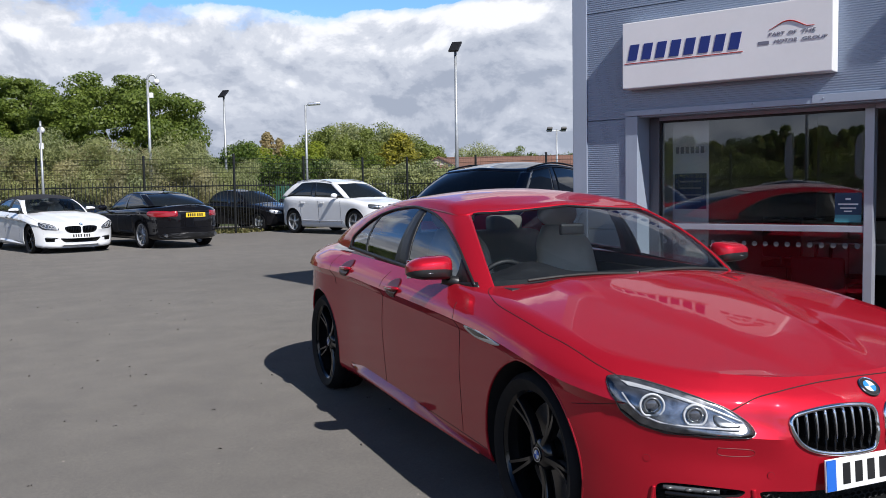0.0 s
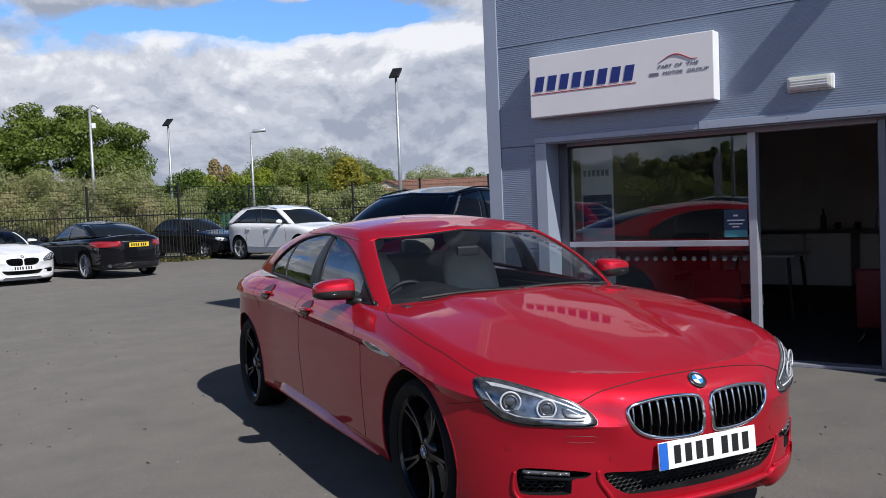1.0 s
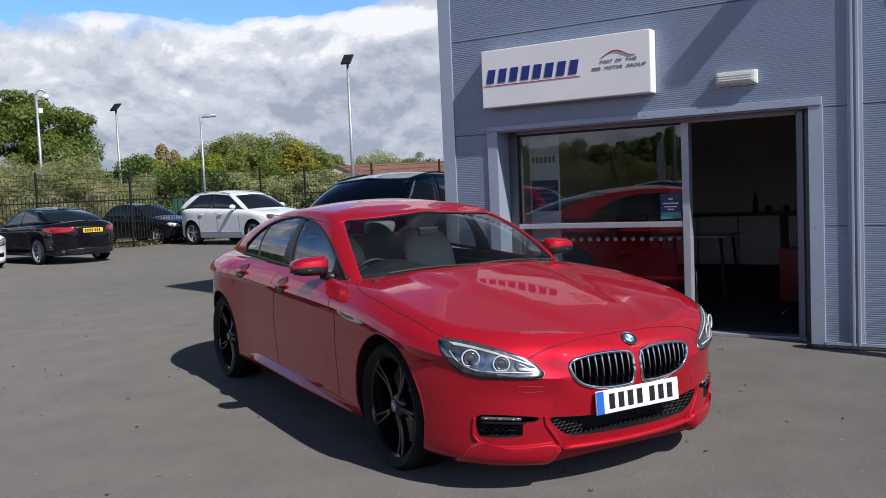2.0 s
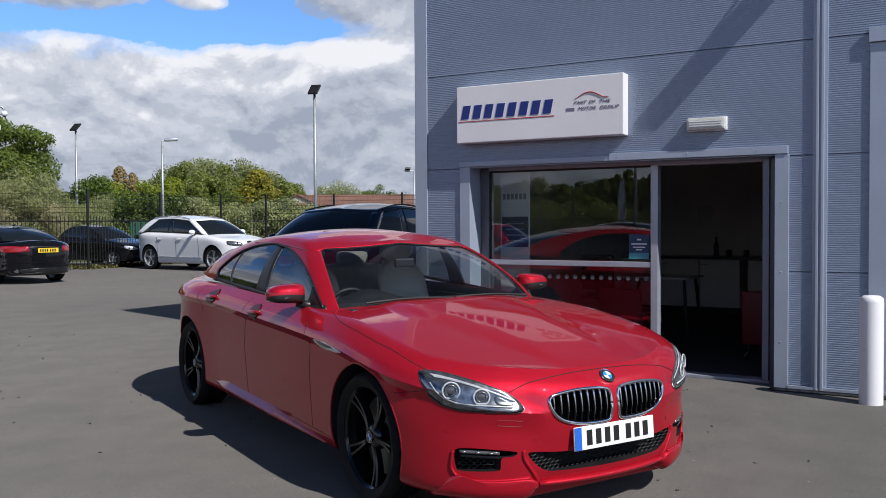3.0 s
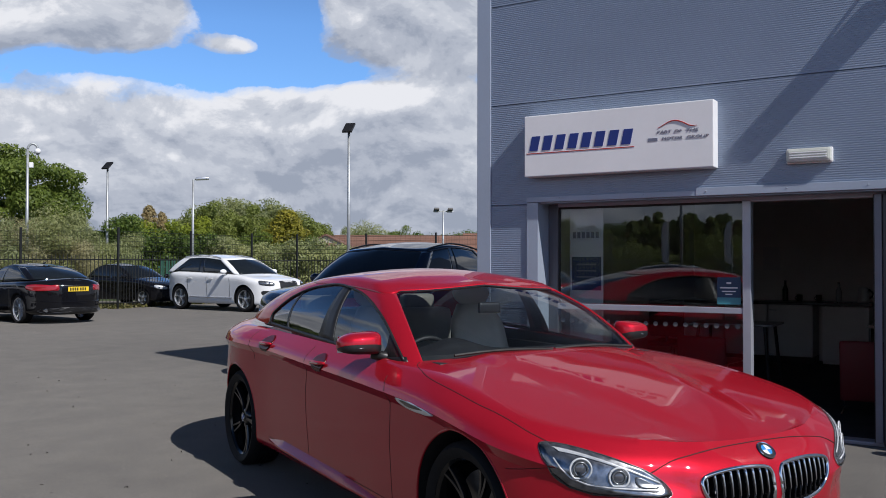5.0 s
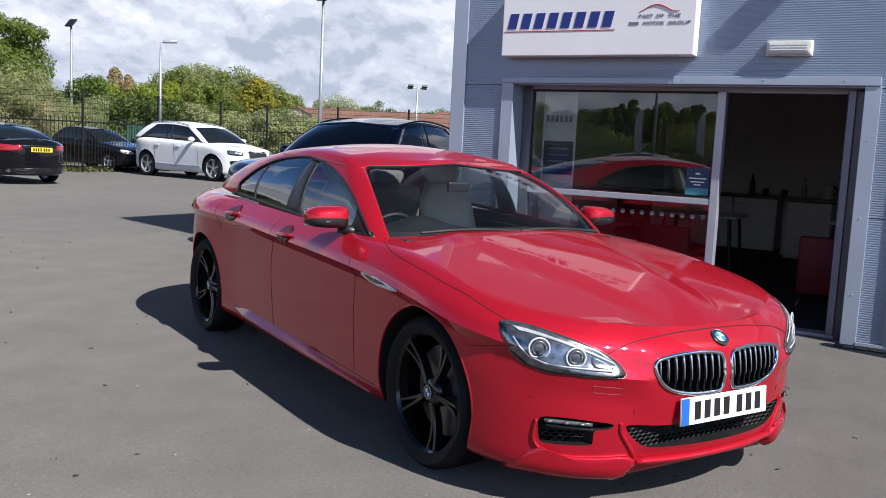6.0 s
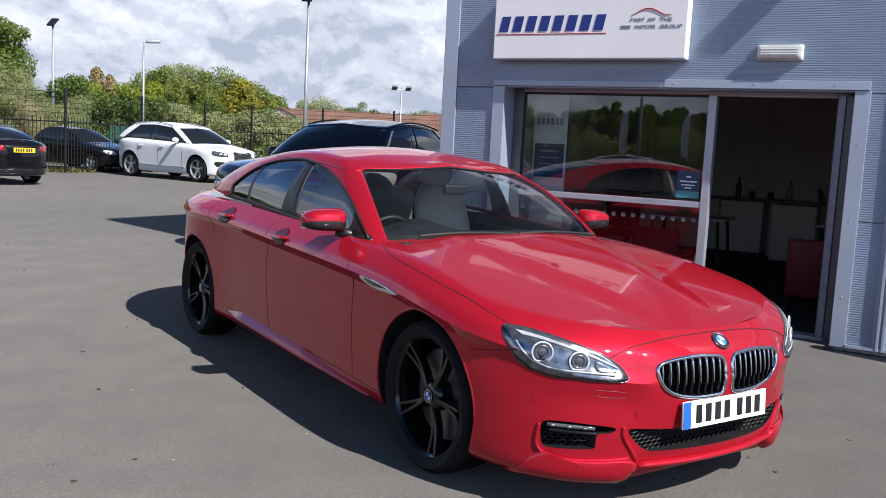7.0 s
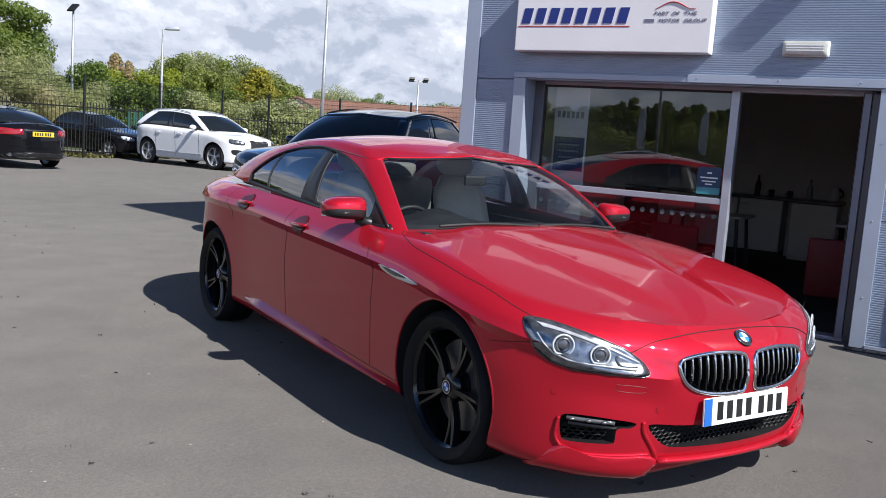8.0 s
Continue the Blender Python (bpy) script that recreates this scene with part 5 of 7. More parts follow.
        bmesh.ops.bisect_plane(b, geom=b.verts[:] + b.edges[:] + b.faces[:], plane_co=(0, 0, -0.012), plane_no=(-0.26, 0, 1), clear_inner=True)
        bmesh.ops.bisect_plane(lowb, geom=lowb.verts[:] + lowb.edges[:] + lowb.faces[:], plane_co=(0, 0, -0.012), plane_no=(-0.26, 0, 1), clear_outer=True)
        part("mirror_cap", b, coat, o, f"{tone} mirror cap", smooth=True)
        part("mirror_base", lowb, M_BLACK, o, "black mirror underside", smooth=True)
        part("indicator_strip", tube([Vector((0.098 * math.cos(a * math.pi / 16) ** 0.8, s * 0.108 * math.sin(a * math.pi / 16), -0.004 - 0.016 * a / 7)) for a in range(0, 8)], 0.0035, 6), M_RIMGREY, o, "clear indicator strip", smooth=True)
        part("mirror_glass", boxes((-0.052, -0.046, -0.098, 0.098, -0.04, 0.05), bevel=0.002), M_CHROME, o)
        part("mirror_arm", rods(((0.0, -s * 0.07, -0.045), (0.03, -s * 0.20, -0.075), 0.024, 0.032), n=12), M_BLACK, o, smooth=True)
    # wipers
    for (x0, y0), (x1, y1) in (((-0.52, -0.02), (-0.60, -0.58)), ((-0.53, 0.55), (-0.55, 0.02))):
        b = tube([Vector((x0 + (x1 - x0) * t / 8, y0 + (y1 - y0) * t / 8, 0.975 + 0.012 * math.sin(math.pi * t / 8) - 0.02 * abs(y0 + (y1 - y0) * t / 8))) for t in range(9)], 0.008, 6)
        part("wiper", b, M_MESH, root)
    part("cowl", boxes((-0.75, -0.54, -0.70, 0.70, 0.905, 0.935), bevel=0.01), M_DASH, root)
    # cabin fittings
    dash = bmesh.new()
    rows = []
    for x, z in ((-0.62, 0.90), (-0.75, 0.93), (-0.85, 0.945), (-0.95, 0.945), (-1.05, 0.93), (-1.16, 0.87), (-1.2, 0.72), (-1.18, 0.55)):
        rows.append([(x - 0.03 * math.cos(y * 2.4), y, z + 0.085 * math.exp(-((y + 0.37) / 0.19) ** 2) * max(0.0, 1 - abs(x + 0.98) / 0.26)) for y in [-0.70 + 0.07 * i for i in range(21)]])
    grid(dash, rows)
    part("dashboard", solid(dash, 0.02), M_DASH, root, "black dashboard", smooth=True)
    for sy in (-0.37, 0.37):
        seat = new("front_seat")
        seat.parent = root
        seat.matrix_basis = pose(-1.63, sy, 0.475)
        back = bmesh.new()
        rows = []
        for i in range(13):
            t = i / 12
            w = 0.225 - 0.02 * t - 0.09 * max(0, t - 0.8) / 0.2
            x = -0.05 - 0.22 * t
            rows.append([(x + 0.075 * math.sin(a * math.pi / 6) + (0.03 * abs(math.cos(a * math.pi / 6)) if math.sin(a * math.pi / 6) > 0 else 0), w * math.cos(a * math.pi / 6), 0.08 + 0.60 * t) for a in range(12)])
        vs = grid(back, rows, close=True)
        back.faces.new(vs[-1])
        bmesh.ops.recalc_face_normals(back, faces=back.faces)
        part("seat_back", back, M_CREAM, seat, "cream leather seat back", smooth=True)
        b = bmesh.new()
        bmesh.ops.create_uvsphere(b, u_segments=20, v_segments=12, radius=1.0, matrix=pose(-0.285, 0, 0.755, 0, -12, 0) @ Matrix.Diagonal((0.055, 0.145, 0.095, 1)))
        part("headrest", b, M_CREAM, seat, smooth=True)
        part("cushion", boxes((-0.1, 0.42, -0.26, 0.26, -0.06, 0.10), bevel=0.04), M_CREAM, seat, smooth=True)
    rs = part("rear_seat", boxes((-2.75, -2.55, -0.62, 0.62, 0.55, 1.10), bevel=0.05), M_CREAM, root, "cream leather rear seat", smooth=True)
    for yy in (-0.4, 0.4):
        part("rear_headrest", boxes((-2.78, -2.66, yy - 0.13, yy + 0.13, 1.08, 1.20), bevel=0.035), M_CREAM, rs, smooth=True)
    sw = [Vector((-1.28 + 0.06 * math.sin(a * math.pi / 18), -0.37 + 0.168 * math.cos(a * math.pi / 18), 0.835 + 0.165 * math.sin(a * math.pi / 18))) for a in range(37)]
    wh = part("steering_wheel", tube(sw, 0.014, 8), M_DASH, root, "black steering wheel with silver spokes", smooth=True)
    part("wheel_boss", rods(((-1.20, -0.37, 0.84), (-1.28, -0.37, 0.86), 0.055, 0.07)), M_DASH, wh)
    part("wheel_spokes", rods(((-1.275, -0.54, 0.86), (-1.275, -0.20, 0.86), 0.011), ((-1.275, -0.37, 0.86), (-1.29, -0.37, 0.70), 0.011)), M_SILVER, wh)
    part("inside_mirror", boxes((-1.16, -1.13, -0.075, 0.075, 1.135, 1.20), bevel=0.014), M_BLACK, root)
    part("cabin_lining", boxes((-3.0, -0.62, -0.735, -0.70, 0.53, 0.90), (-3.0, -0.62, 0.70, 0.735, 0.53, 0.90)), M_DASH, root)
    # rear end
    for s in (1, -1):
        tl = closed_loop([(s * 0.50, 0.78), (s * 0.62, 0.86), (s * 0.80, 0.885), (s * 0.86, 0.85), (s * 0.80, 0.77), (s * 0.62, 0.74)], 4)
        part("tail_light", skin.sheet("-x", tl, 0.004, 0.01, 5), M_TAIL, root, "dark red tail light", smooth=True)
        so = closed_loop([(-4.0, 0.885), (-3.85, 0.90), (-3.64, 0.885), (-3.62, 0.865), (-3.78, 0.79), (-3.88, 0.73), (-4.0, 0.70)], 4)
        part("tail_light", skin.sheet("y" if s > 0 else "-y", so, 0.004, 0.01, 5), M_TAIL, root, "dark red tail light", smooth=True)
    for x in (0.0, -S["wheelbase"]):
        for s in (1, -1):
            wheel(root, 0.334, 0.271, 0.235, (5, (-0.10, 0.10), 0.0125, 0.77), M_RIM, x, s * 0.797)


M_HEADLINER = surface("headliner_grey", (0.12, 0.12, 0.12), 0.9, 0, 0.1)
M_FOGLED = surface("fog_led_grey", (0.16, 0.165, 0.17), 0.2, 0.5, 0.2)
M_SEAM = surface("seam_red", (0.12, 0.004, 0.008), 0.6, 0, 0.1)
M_MESH = surface("mesh_black", (0.006, 0.006, 0.006), 0.7, 0, 0.2)
M_GAP = surface("panel_gap", (0.030, 0.003, 0.005), 0.8, 0, 0.1)
# body red darkened to stand for the shade in the handle cups
M_CUPSHADE = surface("cup_shade_red", (0.07, 0.004, 0.007), 0.3, 0, 0.1, spec=0.3)
M_LAMPBED = surface("headlamp_bed", (0.36, 0.365, 0.38), 0.22, 0.85, 0.5, 30, 90)
M_PROJ = surface("projector_lens", (0.10, 0.105, 0.12), 0.08, 0.3, 0.1, 20, 60, coat=0.8)
M_RIMGREY = surface("projector_grey", (0.20, 0.21, 0.22), 0.25, 0.7, 0.1)
M_BROW = surface("brow_white", (0.62, 0.63, 0.65), 0.25, 0.3, 0.15, 30, 120)
M_RINGWHITE = surface("ring_light", (0.55, 0.57, 0.59), 0.2, 0, 0.05, coat=0.5)
M_DASH = surface("dash_black", (0.018, 0.018, 0.020), 0.6, 0, 0.15, 12, 150, bump=0.1)
M_TAIL = surface("tail_red", (0.07, 0.005, 0.005), 0.12, 0, 0.1, coat=0.8)
hero_car(HERO, coupe)


# ---- other cars: the same loft from main sizes ----
def car_spec(wb, fo, ro, w, R, nose, cowl, mid, tail, bonnet, deck, ws, roof, glass_w, roof_w, arch=0.03):
    """wb wheelbase, fo/ro overhangs, w half-width; shoulder heights nose, cowl, mid, tail; bonnet (nose, cowl) and deck heights on the middle line;
    ws = (screen base x, screen top x, roof end x, rear glass base x); roof = (front, peak, end) heights."""
    st = [-wb - ro, -wb, -wb * 0.5, -0.4, 0.35, fo]
    sh = [tail, tail - 0.01, mid, cowl, cowl * 0.45 + nose * 0.55, nose]
    fr = ((0.0, 0.90, -0.06, 0.10), (0.06, 0.96, -0.01, 0.03), (0.18, 0.975, 0.0, 0.0), (0.40, 0.985, 0.0, 0.0), (0.66, 0.995, -0.004, 0.0), (0.86, 1.0, -0.02, 0.02), (0.94, 0.97, -0.05, 0.06), (1.0, 0.885, -0.13, 0.12))
    rows = []
    for f, k, xf, xr in fr:
        rows.append(([0.22 + (z - 0.22) * f for z in sh], w * k, fo + xf, -wb - ro + xr))
    wb0, wt, re, rb = ws
    return dict(stations=st, rows=rows, front=(0.10, 2.6, 2.1), rear=(-wb + 0.1, 2.8, 2.2), wheelbase=wb, R=R, arch=R + arch, halfwidth=w, creases=(5,), sub=2, cols=(14, 24, 12), across=8,
                top=[(fo - 0.13, nose + 0.005), (fo - 0.3, bonnet[0]), (-0.1, (bonnet[0] + bonnet[1]) / 2 + 0.03), (wb0 - 0.02, bonnet[1]), (wb0 - 0.5, mid + 0.02), (rb + 0.1, deck), (-wb - ro + 0.15, deck - 0.01), (-wb - ro, tail)],
                house_base=(wb0, rb, glass_w, wb0 - 0.4, rb + 0.5, 2.6, 2.2), house_roof=(wt, re, roof_w, wt - 0.2, re + 0.3, 2.6, 2.2),
                belt=[(wb0, bonnet[1] - 0.03), (wb0 - 0.5, mid - 0.02), (-wb * 0.5, mid), (rb, deck - 0.02)],
                roof=[(wt, roof[0]), ((wt + re) / 2, roof[1]), (re, roof[2])], cant=0.05, bow=0.03)


def plain_car(name, m, S, body_mat, label, wheels, rim_mat, pillars=(0.30, 0.47, 0.70), top_mat=None, roof_mat=None, mir=(0.34, 1.0), roofv=0.745):
    """A parked car with body, dark windows, pillars, wheels and lamps."""
    root = thing(name, m, label, "car")
    shell = loft_car(S)
    skin = Skin(shell)
    body = part("body", cut(shell, *arch_cutters(S)), body_mat, root)
    sharp_by_angle(body, 30)
    line_recesses(body, S, skin, M_LINER, M_LINER)
    hs = House(S)
    P, c = hs.patch, (lambda val: (lambda v: val))
    a, b, d = pillars
    part("windscreen", P(c(0.0), c(0.225), 0.0, 0.80, 16, 8, 1, 0.0, 0.004, both=True), M_DARKGLASS, root, "dark windscreen", smooth=True)
    part("rear_window", P(c(0.79), c(1.0), 0.0, 0.80, 14, 8, 1, 0.0, 0.004, both=True), top_mat or M_DARKGLASS, root, smooth=True)
    for s in (1, -1):
        part("side_window", P(c(a - 0.03), c(b), 0.0, 0.80, 10, 8, s, 0.0, 0.004), top_mat or M_DARKGLASS, root, smooth=True)
        part("side_window", P(c(b), c(0.79), 0.0, 0.80, 12, 8, s, 0.0, 0.004), top_mat or M_DARKGLASS, root, smooth=True)
        part("front_pillar", P(c(0.212), lambda v: a - 0.015 + 0.05 * v, 0.0, 0.76, 5, 10, s, 0.005, 0.012), body_mat, root, smooth=True)
        part("rear_pillar", P(lambda v: d - 0.06 * v, c(0.80), 0.0, 0.76, 8, 10, s, 0.005, 0.012), roof_mat or body_mat, root, smooth=True)
        part("door_pillar", P(lambda v: b - 0.012, lambda v: b + 0.012, 0.0, 0.76, 2, 8, s, 0.003, 0.006), M_GLOSSBLACK, root)
    part("roof_panel", P(c(0.0), c(1.0), roofv, 1.0, 50, 8, 1, 0.005, 0.012, both=True), roof_mat or body_mat, root, smooth=True)
    w, wb = S["halfwidth"], S["wheelbase"]
    for x in (0.0, -wb):
        for s in (1, -1):
            wheel(root, S["R"], wheels[0], 0.24, wheels[1], rim_mat, x, s * (w - 0.145), cap=False)
    zs = S["rows"][5][0]
    for s in (1, -1):
        sd = "y" if s > 0 else "-y"
        for x in (-0.62, -wb * 0.56, -wb + 0.42):
            part("shut_line", skin.line(sd, [(x - 0.02, zs[2] + 0.02), (x, zs[2] - 0.2), (x + 0.02, 0.34)], 0.004), M_LINER, root)
        for x in (-wb * 0.56 + 0.2, -wb + 0.55):
            pts = [skin.drop(sd, x - 0.1 + 0.02 * i, zs[2] - 0.035)[0] + Vector((0, s * 0.018, 0)) for i in range(11)]
            part("door_handle", tube(pts, 0.012, 6), body_mat, root, smooth=True)
        bm = bmesh.new()
        bmesh.ops.create_uvsphere(bm, u_segments=16, v_segments=10, radius=1.0, matrix=Matrix.Translation((S["house_base"][0] - mir[0], s * (w + 0.06), S["rows"][-1][0][3] + 0.10)) @ Matrix.Diagonal((0.07 * mir[1], 0.12 * mir[1], 0.075 * mir[1], 1)))
        o = part("door_mirror", bm, body_mat, root, smooth=True)
        part("mirror_arm", rods(((S["house_base"][0] - mir[0], s * (w - 0.08), S["rows"][-1][0][3] + 0.03), (S["house_base"][0] - mir[0], s * (w + 0.02), S["rows"][-1][0][3] + 0.06), 0.025)), M_BLACK, o)
    return root, skin


M_LAMPCLEAR = surface("lamp_clear", (0.55, 0.56, 0.58), 0.3, 0.2, 0.3, 20, 80)


def front_face(root, skin, S, lamp, kid=None, low=None, lamp_mat=None):
    """Headlights, grille and lower intakes from (y, z) outlines."""
    for s in (1, -1):
        o = closed_loop([(s * y, z) for y, z in lamp], 4)
        h = part("headlight", skin.sheet("x", o, 0.006, 0.012, 5), lamp_mat or M_LAMPCLEAR, root, "clear headlight", smooth=True)
        part("lens", skin.sheet("x", o, 0.014, 0.01, 5, 0.006), M_LENS, h, smooth=True)
        cy, cz = sum(p[0] for p in lamp) / len(lamp), sum(p[1] for p in lamp) / len(lamp)
        for k in (-0.05, 0.055):
            q, _ = skin.drop("x", s * (cy + k), cz)
            b = bmesh.new()
            bmesh.ops.create_uvsphere(b, u_segments=12, v_segments=8, radius=0.036, matrix=Matrix.Translation(q))
            part("projector", b, M_CHROME, h, smooth=True)
    if kid:
        for s in (1, -1):
            o = closed_loop([(s * y, z) for y, z in kid], 4)
            g = part("grille", skin.sheet("x", o, 0.006, 0.012, 5), M_GLOSSBLACK, root, "dark barred grille")
            edge = [skin.drop("x", *p)[0] for p in o]
            part("surround", tube([p + Vector((0.008, 0, 0)) for p in edge if p] + [edge[0] + Vector((0.008, 0, 0))], 0.008, 6), M_CHROME, g)
            ys = [p[0] for p in o]
            for i in range(1, 8):
                y = min(ys) + (max(ys) - min(ys)) * i / 8
                zz = sorted(p[1] for p in o if abs(p[0] - y) < 0.05)
                q0, q1 = skin.drop("x", y, zz[0] + 0.01)[0], skin.drop("x", y, zz[-1] - 0.01)[0]
                if q0 and q1:
                    part("slat", rods((q0 + Vector((0.008, 0, 0)), q1 + Vector((0.008, 0, 0)), 0.005), n=5), M_SILVER, g)
    for i, lo in enumerate(low or ()):
        for s in ((1, -1) if min(y for y, z in lo) > 0.1 else (1,)):
            part("intake", skin.sheet("x", closed_loop([(s * y, z) for y, z in lo], 4), 0.005, 0.012, 5), M_BLACK, root, "black lower intake")


def rear_face(root, skin, lamp, mat):
    for s in (1, -1):
        part("tail_light", skin.sheet("-x", closed_loop([(s * y, z) for y, z in lamp], 4), 0.008, 0.02, 5), mat, root, "red tail light", smooth=True)


M_SOFTTOP = surface("soft_top_cloth", (0.016, 0.017, 0.022), 0.9, 0, 0.15, 6, 200, bump=0.2)
M_TAILRED = surface("tail_lamp_red", (0.33, 0.012, 0.022), 0.12, 0, 0.1, coat=0.8)
FIVE = (5, (0.0,), 0.036)
TEN = (5, (-0.15, 0.15), 0.016)
SEVEN = (7, (0.0,), 0.022)

# white convertible of the same family, nose towards the red car
conv = thing("convertible", pose(8.05, 18.72, 0, 0, 0, -98.0), "white convertible with black soft top, parked by the fence", "car")
hero_car(HERO, conv, "white", M_WHITEPAINT, M_SOFTTOP, M_GLOSSBLACK, M_STEEL, M_STEEL, False)

# black saloon, tail towards the camera
S = car_spec(2.909, 0.90, 1.15, 0.939, 0.345, 0.72, 0.92, 0.96, 1.02, (0.80, 0.98), 1.09, (-0.50, -1.30, -2.55, -3.50), (1.38, 1.455, 1.39), 0.80, 0.58)
a = math.radians(82.5)
saloon, skin = plain_car("saloon", pose(10.45 + 2.909 * math.cos(a), 17.85 + 2.909 * math.sin(a), 0, 0, 0, 82.5), S, M_BLACKPAINT, "black saloon car seen from behind, parked", (0.288, (10, (0.0,), 0.013)), M_SILVER, pillars=(0.30, 0.47, 0.735))
rear_face(saloon, skin, [(0.43, 0.875), (0.50, 0.905), (0.70, 0.935), (0.89, 0.925), (0.885, 0.80), (0.72, 0.785), (0.56, 0.80), (0.46, 0.83)], M_TAILRED)
for s in (1, -1):
    part("tail_light", skin.sheet("y" if s > 0 else "-y", closed_loop([(-3.94, 0.925), (-3.86, 0.92), (-3.70, 0.885), (-3.78, 0.835), (-3.95, 0.795)], 4), 0.006, 0.012, 4), M_TAILRED, saloon, "red tail light", smooth=True)
    q, n = skin.drop("-x", s * 0.66, 0.33)
    part("exhaust_pipe", rods((q + Vector((0.05, 0, 0)), q - Vector((0.03, 0, 0)), 0.045), n=16), M_CHROME, saloon, "round chrome exhaust")
q, n = skin.drop("-x", 0, 0.83)
number_plate(saloon, pose(q.x - 0.012, 0, 0.83, 0, 0, 180), M_PLATEYELLOW, False)
part("chrome_strip", skin.line("-x", [(-0.42, 0.905), (0.0, 0.915), (0.42, 0.905)], 0.012, 0.004), M_BLACK, saloon)
part("diffuser", skin.sheet("-x", closed_loop([(-0.72, 0.36), (0.0, 0.40), (0.72, 0.36), (0.66, 0.26), (0.0, 0.25), (-0.66, 0.26)], 4), 0.01, 0.02, 4), M_BLACK, saloon)
part("bumper_crease", skin.line("-x", [(-0.85, 0.55), (-0.5, 0.53), (0.0, 0.525), (0.5, 0.53), (0.85, 0.55)], 0.008), M_BLACKPAINT, saloon)
bm = tube([Vector((-2.35 - 0.14 * t / 5, 0, 1.44 + 0.045 * t / 5)) for t in range(6)], lambda t: 0.022 - 0.012 * t, 6)
part("roof_fin", bm, M_BLACKPAINT, saloon)

# white sport utility car
S = car_spec(3.0, 0.98, 1.09, 0.99, 0.385, 0.92, 1.11, 1.16, 1.21, (0.99, 1.15), 1.21, (-0.20, -1.18, -3.30, -4.02), (1.65, 1.745, 1.69), 0.88, 0.66, 0.045)
SUVH = -94.0
a = math.radians(SUVH)
lfx, lfy = -math.sin(a), math.cos(a)
suv, skin = plain_car("suv", pose(16.55 + 3.0 * math.cos(a) + 0.86 * lfx, 20.05 + 3.0 * math.sin(a) + 0.86 * lfy, 0, 0, 0, SUVH), S, M_WHITEPAINT, "white large sport utility car with silver wheels, parked", (0.285, TEN), M_SILVER, pillars=(0.30, 0.495, 0.69), roofv=0.70, mir=(0.62, 1.0))
front_face(suv, skin, S, [(0.86, 0.94), (0.70, 0.925), (0.55, 0.88), (0.56, 0.80), (0.74, 0.80), (0.88, 0.84)], None, [[(0.0, 0.94), (0.30, 0.93), (0.36, 0.86), (0.30, 0.55), (0.0, 0.50), (-0.30, 0.55), (-0.36, 0.86), (-0.30, 0.93)], [(0.50, 0.60), (0.82, 0.64), (0.80, 0.50), (0.54, 0.47)]], M_RIMGREY)
for i in range(7):
    y = -0.27 + 0.09 * i
    q0, q1 = skin.drop("x", y, 0.56)[0], skin.drop("x", y, 0.90)[0]
    part("grille_bar", rods((q0 + Vector((0.01, 0, 0)), q1 + Vector((0.01, 0, 0)), 0.008), n=5), M_CHROME, suv)
for s in (1, -1):
    part("roof_rail", tube([Vector((-1.35 - 1.75 * t / 14, s * 0.675, curve_of(S["roof"])(-1.35 - 1.75 * t / 14) - 0.045 + 0.03 * math.sin(math.pi * t / 14) ** 0.5)) for t in range(15)], 0.014, 6), M_SILVER, suv, "silver roof rail")
    part("sill_trim", skin.line("y" if s > 0 else "-y", [(-0.5, 0.42), (-1.5, 0.415), (-2.5, 0.43)], 0.02, 0.0), M_SILVER, suv)

# dark blue sport utility car beside the showroom's end wall, nose out
S = car_spec(2.65, 0.74, 0.98, 0.94, 0.37, 1.04, 1.14, 1.14, 1.16, (1.10, 1.22), 1.18, (-0.30, -1.10, -2.85, -3.45), (1.66, 1.745, 1.69), 0.84, 0.63, 0.04)
dsuv, skin = plain_car("suv", pose(5.47, 5.05, 0, 0, 0, 184), S, M_NAVYPAINT, "dark blue sport utility car parked beside the end wall", (0.27, TEN), M_SILVER, pillars=(0.30, 0.47, 0.735), mir=(0.66, 0.8))
front_face(dsuv, skin, S, [(0.86, 0.93), (0.66, 0.90), (0.50, 0.85), (0.52, 0.78), (0.74, 0.78), (0.87, 0.83)], None, [[(0.0, 0.90), (0.40, 0.88), (0.36, 0.74), (0.0, 0.72), (-0.36, 0.74), (-0.40, 0.88)], [(0.0, 0.55), (0.6, 0.55), (0.5, 0.38), (0.0, 0.36), (-0.5, 0.38), (-0.6, 0.55)]])
for s in (1, -1):
    part("roof_rail", tube([Vector((-1.25 - 1.55 * t / 14, s * 0.625, curve_of(S["roof"])(-1.25 - 1.55 * t / 14) - 0.045 + 0.022 * math.sin(math.pi * t / 14) ** 0.5)) for t in range(15)], 0.012, 6), M_BLACK, dsuv, "black roof rail")

